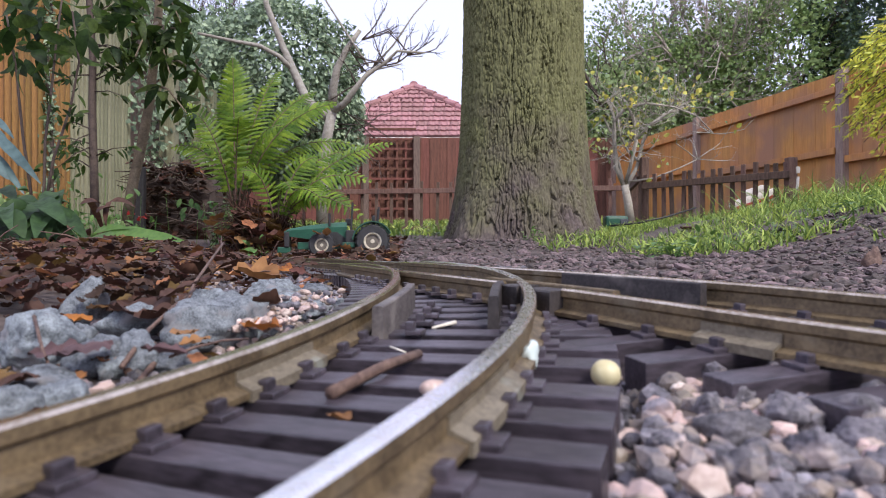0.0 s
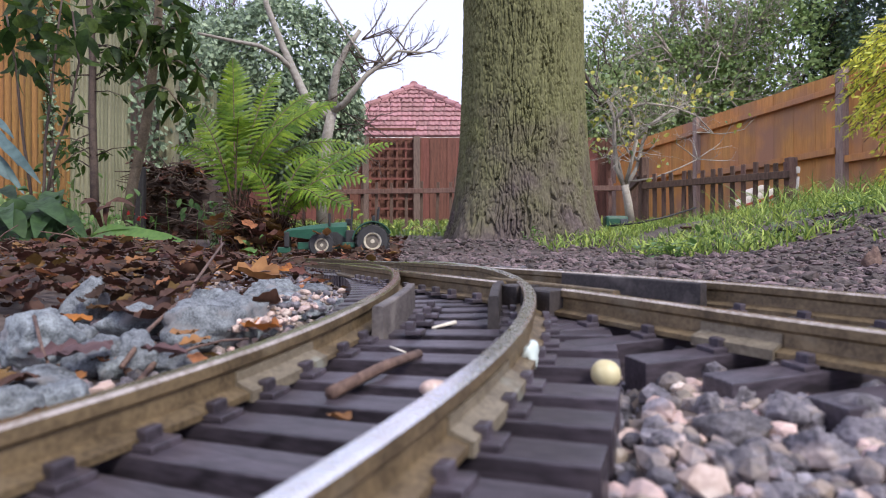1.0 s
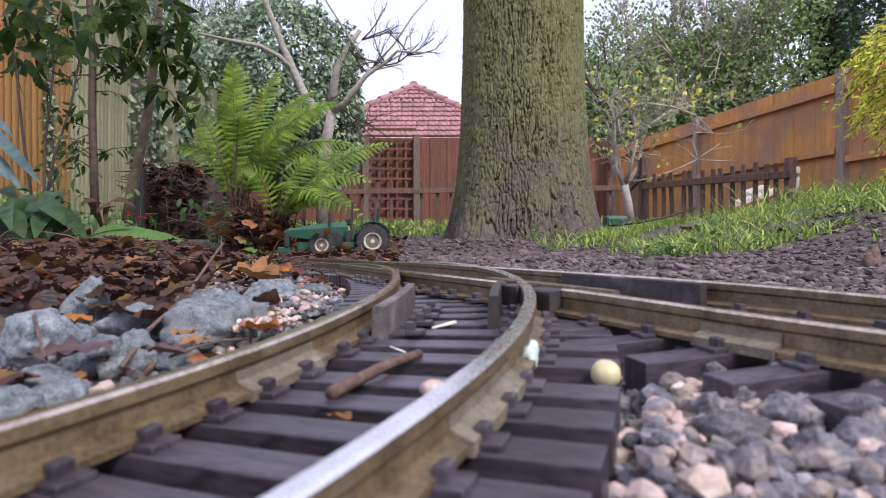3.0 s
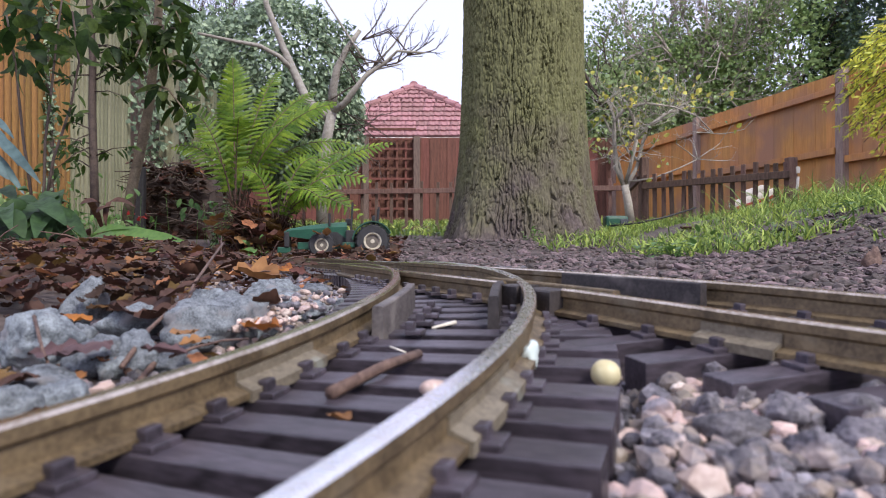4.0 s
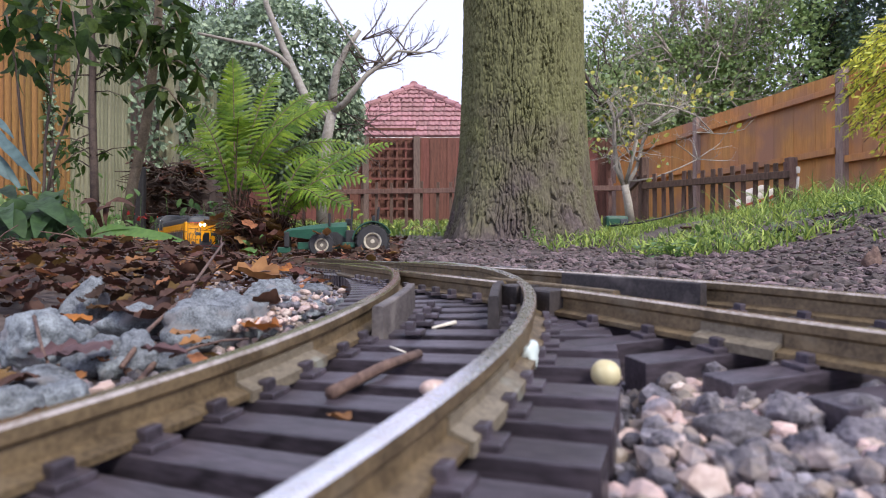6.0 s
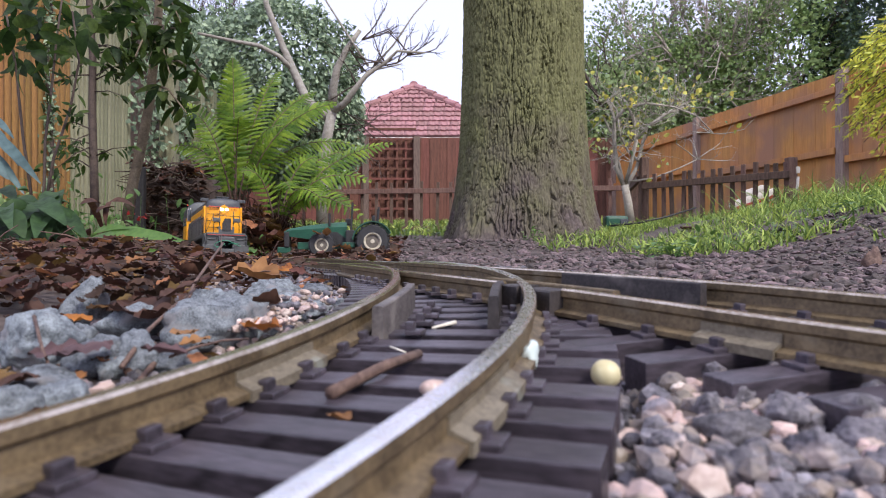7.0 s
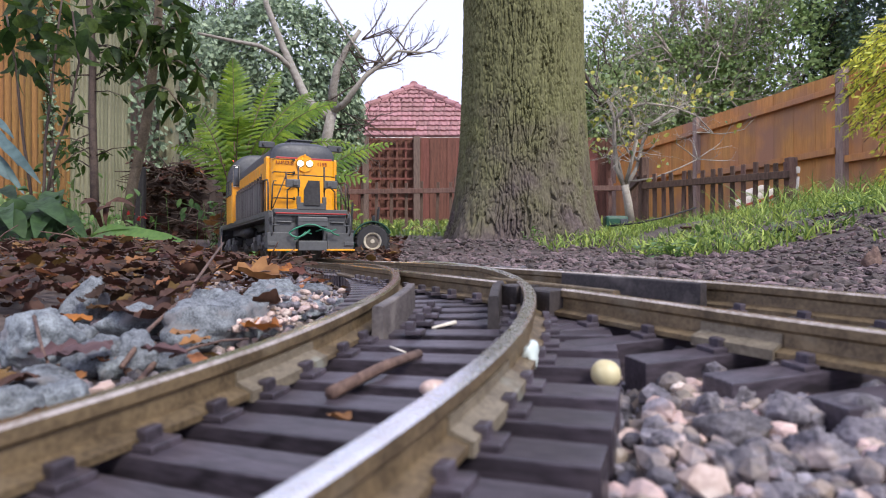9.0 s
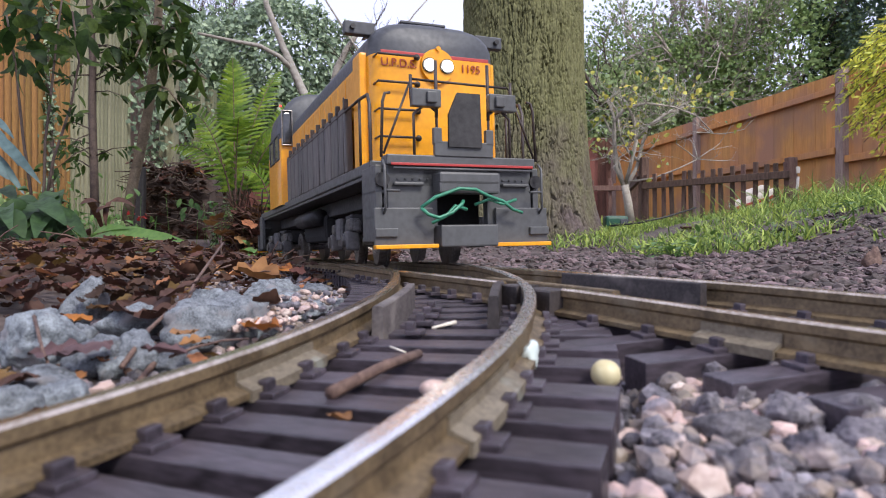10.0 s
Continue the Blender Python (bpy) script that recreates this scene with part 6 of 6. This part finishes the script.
def make_bracken():
    rng = random.Random(66)
    s = Soup()
    for _ in range(760):
        x, y = -0.62 + rng.gauss(0, 0.12), 1.98 + rng.gauss(0, 0.085)
        if near_main(x, y) < 0.085:
            continue
        pile = 0.13 * math.exp(-((x + 0.62) / 0.13) ** 2)
        p = Vector((x, y, ground_z(x, y) + rng.random() * pile + 0.008))
        if rng.random() < 0.5:
            litter_leaf(s, rng, p, rng.uniform(0.03, 0.085), 0 if rng.random() < 0.62 else 1)
        else:
            d = rnd_dir(rng, 0.25)
            s.stick([p, p + d * 0.07, p + d * 0.13 - Vector((0, 0, 0.04))], 0.0026, 0.001, 3, 0)
    for (x, y, z, size) in ((-0.70, 1.95, 0.085, 0.10), (-0.60, 1.93, 0.075, 0.09), (-0.66, 1.92, 0.05, 0.08), (-0.56, 1.93, 0.06, 0.06)):
        litter_leaf(s, rng, Vector((x, y, CZ + z)), size, 1)
    tagged(s.done("dead_bracken", [M_DEAD, M_TAN]), "heap of dead brown fern fronds and leaves", "dead leaves", kind="stuff")


make_bracken()


# ---- compost heap behind ----
def make_heap():
    t = tagged(empty("compost_heap", pose(-1.27, 3.05, 0)), "brown heap of brushwood and leaves held by a dark post", "compost heap")
    rng = random.Random(70)
    s = Soup()
    for _ in range(1300):
        x, y, z = rng.uniform(-0.2, 0.2), rng.uniform(-0.15, 0.12), rng.random() * 0.36
        p = Vector((x * (1 - z * 0.4), y, CZ + 0.04 + z))
        d = Vector((rng.gauss(0, 1), rng.gauss(0, 0.5), rng.gauss(0, 0.4))).normalized()
        if rng.random() < 0.6:
            s.stick([p, p + d * rng.uniform(0.04, 0.1)], 0.004, 0.002, 3, 0)
        else:
            litter_leaf(s, rng, p, rng.uniform(0.03, 0.06), 1 if rng.random() < 0.8 or z < 0.3 else 2)
    s.done("brushwood", [M_TWIG, M_DEAD, M_TAN], t)
    bm = bm_new()
    box(bm, 0, 0.02, CZ + 0.16, 0.36, 0.2, 0.36, 0.04)
    part("core", bm, M_TWIG, t)
    bm = bm_new()
    box(bm, -0.1, -0.19, CZ + 0.19, 0.045, 0.03, 0.36, 0.004)
    part("post", bm, M_BLACK, t, "dark timber post")


make_heap()


# ---- saplings and overhanging leaves ----
def make_saplings():
    rng = random.Random(81)
    y = 2.45
    t = tagged(empty("sapling"), "slim brown sapling with large dark glossy leaves", "tree", "saplings by the fence")
    s = Soup()
    s.stick([at(224, 395, y), at(234, 330, y), at(250, 260, y), at(264, 185, y - 0.05), at(272, 110, y - 0.1), at(280, 30, y - 0.15), at(285, -60, y - 0.2)], 0.022, 0.014, 8)
    s.done("stem", M_SAPLING, t)
    s, lf = Soup(), Soup()
    for (a, b, c, d) in ((275, 90, 215, 30), (275, 70, 340, 60), (272, 110, 365, 140), (284, 0, 180, -10), (268, 150, 330, 200), (275, 60, 300, 130), (278, 40, 235, 110), (284, -10, 320, 40)):
        p, q = at(a, b, 2.25), at(c, d, 2.0)
        mid = (p + q) / 2 + Vector((0, 0, 0.03))
        s.stick([p, mid, q], 0.006, 0.002, 4)
        for k in range(20):
            u = rng.uniform(0.2, 1.05)
            o = p.lerp(mid, u * 2) if u < 0.5 else mid.lerp(q, u * 2 - 1)
            dd = (q - p).normalized() * 0.4 + rnd_dir(rng) * 0.9 + Vector((0, 0, -0.5))
            lf.leaf(o + rnd_dir(rng) * 0.02, dd, rnd_dir(rng, 0.8), rng.uniform(0.05, 0.095), rng.uniform(0.018, 0.032), 0.3, 0.3)
    tagged(s.done("twigwork", M_SAPLING, t), kind="stuff")
    tagged(lf.done("foliage", M_LAUREL, t), kind="stuff")

    t = tagged(empty("sapling"), "slim dark sapling with drooping leaves along the fence", "tree", "saplings by the fence")
    y = 2.0
    s, lf = Soup(), Soup()
    s.stick([at(168, 385, y), at(166, 300, y), at(163, 200, y), at(164, 100, y), at(158, 0, y), at(150, -60, y)], 0.013, 0.009, 8)
    s.done("stem", M_TWIG, t)
    s = Soup()
    for k in range(26):
        py = rng.uniform(-30, 300)
        p = at(164, py, y)
        sg = rng.choice((-1, 1))
        q = at(164 + sg * rng.uniform(35, 80), py + rng.uniform(-25, 40), y + rng.uniform(-0.15, 0.15))
        s.stick([p, (p + q) / 2 + Vector((0, 0, 0.01)), q], 0.003, 0.001, 3)
        for _ in range(9 if py < 120 else 6):
            o = p.lerp(q, rng.uniform(0.25, 1.05))
            sc = 1.5 if py < 90 else 0.8
            lf.leaf(o, (q - p).normalized() * 0.6 + rnd_dir(rng) * 0.6 + Vector((0, 0, -0.4)), rnd_dir(rng, 0.8), rng.uniform(0.03, 0.05) * sc, rng.uniform(0.010, 0.018) * sc, 0.2, 0.2)
    tagged(s.done("twigwork", M_TWIG, t), kind="stuff")
    tagged(lf.done("foliage", M_LAUREL, t), kind="stuff")

    t = tagged(empty("shrub"), "dark leaved shrub with thin purple-brown stems", "shrub")
    s, lf = Soup(), Soup()
    for pts in ([(72, 400), (78, 330), (80, 250), (92, 150), (100, 70), (112, -20)], [(74, 400), (95, 280), (125, 190), (140, 110), (128, 20)], [(60, 380), (40, 240), (28, 120), (10, 20)]):
        s.stick([at(a, b, 1.35) for a, b in pts], 0.0035, 0.002, 5)
    for _ in range(130):
        px_, py_ = rng.gauss(75, 65), rng.gauss(35, 45)
        o = at(px_, py_, rng.uniform(1.2, 1.6))
        lf.leaf(o, rnd_dir(rng, -0.7), rnd_dir(rng, 0.5), rng.uniform(0.035, 0.065), rng.uniform(0.018, 0.03), 0.25, 0.25)
    for _ in range(50):
        o = at(rng.uniform(70, 140), rng.uniform(100, 320), rng.uniform(1.3, 1.45))
        lf.leaf(o, rnd_dir(rng, -0.3), rnd_dir(rng, 0.5), rng.uniform(0.015, 0.035), rng.uniform(0.006, 0.012), 0.25, 0.25)
    tagged(s.done("stemwork", M_TWIG, t), kind="stuff")
    tagged(lf.done("foliage", M_LAUREL, t), kind="stuff")


make_saplings()


# ---- plants at the near left edge ----
M_GROUNDLEAF = leaf_mat("deep_green_leaf", (0.045, 0.095, 0.026), (0.016, 0.036, 0.012), 0.6, 0.25, 0.35)


M_HOSTA = leaf_mat("mid_green_leaf", (0.13, 0.24, 0.05), (0.07, 0.15, 0.03), 0.45, 0.3, 0.25)


def make_left_plants():
    rng = random.Random(90)

    def plant(name, label, items, material, cat_="plant"):
        t = tagged(empty(name), label, cat_)
        for (a, b, y, c, d, y2, w, drp) in items:
            s = Soup()
            p, q = at(a, b, y), at(c, d, y2)
            s.leaf(p, q - p, Vector((0, -0.5, 1)) + rnd_dir(rng) * 0.25, (q - p).length, w, 0.35, drp)
            s.done("leaf", material, t)
        return t

    plant("hellebore", "blue-green hellebore with long drooping leaflets", [(-30, 215, 0.72, 30, 275, 0.68, 0.011, 0.15), (-20, 232, 0.7, 62, 306, 0.66, 0.012, 0.15), (-30, 260, 0.7, 38, 328, 0.67, 0.011, 0.15), (-20, 205, 0.74, 20, 235, 0.7, 0.009, 0.1),
                        (-60, 260, 0.68, 8, 300, 0.66, 0.02, 0.2)], M_BLUELEAF)
    plant("hosta", "clump of broad green leaves lying over fallen leaves", [(130, 440, 0.95, 322, 414, 0.86, 0.036, 0.06), (150, 470, 0.9, 300, 462, 0.8, 0.024, 0.03), (150, 430, 1.0, 215, 395, 0.95, 0.03, 0.1), (330, 437, 1.1, 240, 470, 0.86, 0.02, 0.05), (120, 445, 0.98, 60, 420, 0.9, 0.04, 0.15), (170, 425, 0.97, 262, 398, 0.9, 0.022, 0.08), (110, 450, 0.9, 196, 432, 0.82, 0.024, 0.1), (210, 455, 0.92, 292, 440, 0.85, 0.018, 0.06)], M_HOSTA)
    items = []
    for _ in range(80):
        a, b = rng.uniform(-40, 115), rng.uniform(340, 470)
        items.append((a, b, rng.uniform(0.6, 0.8), a + rng.uniform(-50, 60), b + rng.uniform(-15, 50), rng.uniform(0.55, 0.7), rng.uniform(0.014, 0.026), 0.15))
    plant("ground_plant", "low dark green leafy plant at the bed's edge", items, M_GROUNDLEAF)
    items = []
    for _ in range(26):
        a, b = rng.uniform(20, 210), rng.uniform(350, 440)
        items.append((a, b, rng.uniform(0.85, 1.15), a + rng.uniform(-50, 50), b + rng.uniform(-25, 40), rng.uniform(0.8, 1.1), rng.uniform(0.010, 0.020), 0.35))
    plant("withered_plant", "withered brown leaves drooping beside the bed", items, M_DEAD)
    # undergrowth towards the fence
    for (x0, y0, n, h, r, m, label) in ((-1.35, 2.25, 420, 0.24, 0.28, M_STRAP, "pale green leafy undergrowth along the fence"), (-0.98, 1.75, 170, 0.10, 0.16, M_STRAP, "low pale green seedlings in the leaf bed"), (-1.25, 1.65, 300, 0.17, 0.25, M_HEDGE, "dark green leafy undergrowth in the bed"),
                                        (-0.83, 2.5, 120, 0.16, 0.1, M_STRAP, "low pale green seedlings in the leaf bed"), (-0.55, 1.72, 60, 0.05, 0.06, M_STRAP, "low pale green seedlings in the leaf bed")):
        s = Soup()
        for _ in range(n):
            x, y = x0 + rng.gauss(0, r * 0.5), y0 + rng.gauss(0, r * 0.4)
            if near_main(x, y) < 0.07:
                continue
            g = ground_z(x, y)
            z = g + rng.random() ** 1.5 * h
            s.stick([Vector((x, y, g)), Vector((x + rng.gauss(0, 0.01), y, z))], 0.0012, 0.0008, 3)
            s.leaf(Vector((x, y, z)), rnd_dir(rng, 0.1), Vector((0, -0.3, 1)) + rnd_dir(rng) * 0.5, rng.uniform(0.018, 0.04), rng.uniform(0.009, 0.02), 0.2, 0.25)
        tagged(s.done("undergrowth", m), label, "undergrowth", "undergrowth clumps")
    # sprig by the locomotive's way
    t = tagged(empty("sprig"), "thin stem with small bright green leaflets", "plant")
    s = Soup()
    s.stick([at(310, 355, 2.45), at(350, 370, 2.4), at(380, 385, 2.35), at(400, 405, 2.3)], 0.002, 0.001, 4)
    for a, b in ((320, 352), (330, 368), (345, 360), (358, 372), (362, 382), (378, 378), (385, 395), (400, 395), (404, 410), (392, 408), (338, 352), (326, 376)):
        p = at(a, b, 2.3)
        s.leaf(p, Vector((rng.uniform(-0.6, 0.6), -0.2, -0.6)), Vector((0, -1, 0.3)), 0.036, 0.018, 0.2, 0.1)
    s.done("leaflet", M_STRAP, t)
    s = Soup()
    for _ in range(7):
        p = at(rng.gauss(247, 6), rng.gauss(384, 5), 2.35)
        s.leaf(p, rnd_dir(rng), rnd_dir(rng), 0.02, 0.014)
    tagged(s.done("berry_cluster", M_RED), "small cluster of red berries among leaves", "berries")


make_left_plants()


# ---- toy tractor ----
M_TGREEN = mat("tractor_green_plastic", (0.015, 0.09, 0.05), 0.4, 0, (0.010, 0.055, 0.031), 60, 0.1, 6, third=(0.08, 0.06, 0.035), third_at=(0.6, 0.8))
M_TYRE = mat("black_rubber", (0.035, 0.034, 0.036), 0.75, 0, (0.018, 0.017, 0.018), 80, 0.3, 5)
M_RIM = mat("cream_plastic_rim", (0.60, 0.55, 0.44), 0.5, 0, (0.40, 0.34, 0.24), 60, 0.2, 5)


M_HUB = mat("dusty_grey_disc", (0.16, 0.135, 0.11), 0.6, 0, (0.085, 0.07, 0.055), 60, 0.2, 5)


def toy_wheel(parent, x, y, z, r, w):
    h = empty("wheel", pose(x, y, z))
    h.parent = parent
    bm = bm_new()
    prof = [(0.54, -0.5), (0.92, -0.5), (1.0, -0.36), (1.0, 0.36), (0.92, 0.5), (0.54, 0.5)]
    n = 32
    rings = [[bm.verts.new((r * a * math.cos(t), w * b, r * a * math.sin(t))) for a, b in prof] for t in (2 * math.pi * k / n for k in range(n))]
    for k in range(n):
        for j in range(6):
            bm.faces.new((rings[k][j], rings[k][(j + 1) % 6], rings[(k + 1) % n][(j + 1) % 6], rings[(k + 1) % n][j]))
    for k in range(20):
        a = 2 * math.pi * k / 20
        for sg in (-1, 1):
            box(bm, r * 1.02, sg * w * 0.24, 0, r * 0.09, w * 0.5, r * 0.09, 0, Matrix.Rotation(a + sg * 0.08, 4, "Y") @ Matrix.Rotation(0, 4, "X"))
    bmesh.ops.recalc_face_normals(bm, faces=bm.faces)
    part("tyre", bm, M_TYRE, h)
    bm = bm_new()
    cyl(bm, (0, -w * 0.30, 0), (0, w * 0.3, 0), r * 0.53, n=24)
    cyl(bm, (0, -w * 0.36, 0), (0, -w * 0.28, 0), r * 0.13, n=14)
    bm2 = [(r * 0.56, -w * 0.47), (r * 0.47, -w * 0.47), (r * 0.43, -w * 0.30)]
    rr = [[bm.verts.new((a * math.cos(t), b, a * math.sin(t))) for a, b in bm2] for t in (2 * math.pi * k / 24 for k in range(24))]
    for k in range(24):
        for j in range(2):
            bm.faces.new((rr[k][j], rr[k][j + 1], rr[(k + 1) % 24][j + 1], rr[(k + 1) % 24][j]))
    part("rim", bm, M_RIM, h)
    bm = bm_new()
    cyl(bm, (0, -w * 0.31, 0), (0, w * 0.31, 0), r * 0.40, n=20)
    part("hub_recess", bm, M_HUB, h, "dusty grey wheel disc")


def make_tractor():
    gz = CZ - 0.0205
    t = tagged(empty("toy_tractor", pose(-0.172, 1.53, gz, 0, 0, 8)), "faded green toy tractor with cream wheel rims", "toy tractor")
    toy_wheel(t, 0.0, -0.045, 0.0385, 0.0385, 0.036)
    toy_wheel(t, 0.0, 0.055, 0.0385, 0.0385, 0.036)
    toy_wheel(t, -0.117, -0.040, 0.0295, 0.0295, 0.026)
    toy_wheel(t, -0.117, 0.050, 0.0295, 0.0295, 0.026)
    # sloping bonnet
    bm = bm_new()
    secs = [(-0.206, 0.018, 0.056, 0.062), (-0.196, 0.022, 0.050, 0.069), (-0.15, 0.024, 0.044, 0.077), (-0.09, 0.025, 0.044, 0.084), (-0.06, 0.026, 0.044, 0.086)]
    rings = []
    for x, hw, z0, z1 in secs:
        rings.append([bm.verts.new((x, 0.005 + a * hw, z0 + (z1 - z0) * b)) for a, b in ((-1, 0), (-1.05, 0.7), (-0.8, 0.94), (0, 1), (0.8, 0.94), (1.05, 0.7), (1, 0))])
    for a, b in zip(rings, rings[1:]):
        for k in range(7):
            bm.faces.new((a[k], a[(k + 1) % 7], b[(k + 1) % 7], b[k]))
    bm.faces.new(rings[0][::-1])
    bm.faces.new(rings[-1])
    bmesh.ops.recalc_face_normals(bm, faces=bm.faces)
    part("bonnet", bm, M_TGREEN, t)

    def b_(name, dims, m, bev=0.002):
        bm = bm_new()
        box(bm, *dims, bev)
        part(name, bm, m, t)
    b_("grille", (-0.199, 0.005, 0.043, 0.012, 0.047, 0.036), M_BLACK)
    b_("engine", (-0.085, 0.005, 0.045, 0.05, 0.052, 0.034), M_BLACK)
    b_("fuel_tank", (-0.052, -0.032, 0.05, 0.02, 0.022, 0.03), M_BLACK)
    b_("front_weight", (-0.206, 0.005, 0.018, 0.03, 0.04, 0.014), M_TGREEN)
    b_("chassis", (-0.09, 0.005, 0.028, 0.17, 0.03, 0.018), M_TGREEN)
    b_("gearbox", (-0.02, 0.005, 0.04, 0.08, 0.05, 0.035), M_BLACK)
    b_("step", (-0.055, -0.04, 0.03, 0.03, 0.02, 0.012), M_TGREEN)
    b_("seat", (-0.012, 0.005, 0.068, 0.03, 0.034, 0.012), M_BLACK, 0.004)
    b_("seat_back", (0.004, 0.005, 0.086, 0.008, 0.034, 0.03), M_BLACK, 0.003)
    b_("dashboard", (-0.055, 0.005, 0.085, 0.016, 0.04, 0.016), M_BLACK, 0.003)
    for yy in (-0.03, 0.04):
        for xx, zt in ((-0.05, 0.13), (0.012, 0.12)):
            bm = bm_new()
            cyl(bm, (xx, yy, 0.06), (xx + 0.004, yy, zt), 0.0022, n=8)
            part("cab_post", bm, M_BLACK, t)
        # arched mudguard
        bm = bm_new()
        n = 12
        arc = []
        for k in range(n + 1):
            a = radians(25 + 150 * k / n)
            arc.append([bm.verts.new((0.045 * rr_ * math.cos(a), yy + dy - 0.004, 0.0385 + 0.045 * rr_ * math.sin(a))) for rr_, dy in ((1.0, -0.024), (1.0, 0.024), (1.06, 0.024), (1.06, -0.024))])
        for a, b in zip(arc, arc[1:]):
            for k in range(4):
                bm.faces.new((a[k], a[(k + 1) % 4], b[(k + 1) % 4], b[k]))
        bm.faces.new(arc[0][::-1])
        bm.faces.new(arc[-1])
        bmesh.ops.recalc_face_normals(bm, faces=bm.faces)
        part("mudguard", bm, M_TGREEN, t)
    bm = bm_new()
    cyl(bm, (-0.1, -0.02, 0.075), (-0.1, -0.02, 0.105), 0.003, n=8)
    part("exhaust", bm, M_BLACK, t)
    rng = random.Random(3)
    for px_, py_ in ((595, 437), (612, 440), (560, 412), (578, 410)):
        s = Soup()
        litter_leaf(s, rng, at(px_, py_, 1.45), 0.03, 0)
        tagged(s.done("fallen_leaf", M_TAN), "curled orange-brown fallen leaf resting on the tractor", "leaf", "leaves on the tractor")


make_tractor()


def make_small_toy():
    p = at(1096, 405, 2.5)
    p.z = ground_z(p.x, p.y)
    t = tagged(empty("toy_vehicle", pose(p.x, p.y, p.z)), "small green toy vehicle cab lying in the grass", "toy vehicle")
    bm = bm_new()
    box(bm, -0.015, 0, 0.035, 0.09, 0.06, 0.07, 0.012)
    part("body", bm, M_TGREEN, t)
    bm = bm_new()
    box(bm, 0.012, -0.0305, 0.042, 0.032, 0.006, 0.028, 0.003)
    part("window", bm, M_GLASS, t)
    bm = bm_new()
    box(bm, 0.025, -0.035, 0.02, 0.02, 0.008, 0.01, 0.002)
    part("headlamp", bm, M_WHITE, t)


make_small_toy()


def make_far_odds():
    p = at(1338, 352, 3.9)
    t = tagged(empty("toy_car", pose(p.x, p.y, p.z - 0.06, 0, -18, -20)), "white and pink toy car tipped behind the picket fence", "toy car")
    bm = bm_new()
    box(bm, 0, 0, 0.05, 0.27, 0.14, 0.07, 0.02)
    part("body", bm, M_WHITE, t)
    bm = bm_new()
    box(bm, 0.0, -0.071, 0.035, 0.22, 0.008, 0.018, 0.003)
    part("stripe", bm, M_RED, t)
    bm = bm_new()
    box(bm, 0.02, 0, 0.1, 0.13, 0.12, 0.05, 0.02)
    part("cabin", bm, M_WHITE, t)
    p = at(1411, 335, 2.8)
    t = tagged(empty("clothes_peg", pose(p.x, p.y, p.z)), "white plastic clip hanging on the picket fence", "clip")
    bm = bm_new()
    cyl(bm, (0, 0, 0.0), (0.004, 0, 0.055), 0.006, n=8)
    part("stem", bm, M_WHITE, t)
    bm = bm_new()
    box(bm, 0.004, 0, 0.085, 0.016, 0.008, 0.03, 0.003)
    part("clip", bm, M_WHITE, t)
    rock("bark_stump", 0.372, 0.55, ground_z(0.372, 0.55) + 0.004, 0.009, 0.008, 0.014, 4, M_STICK, "short broken stump of reddish brown wood", "stump", "", 0, 3, 0.8)


make_far_odds()

motions()
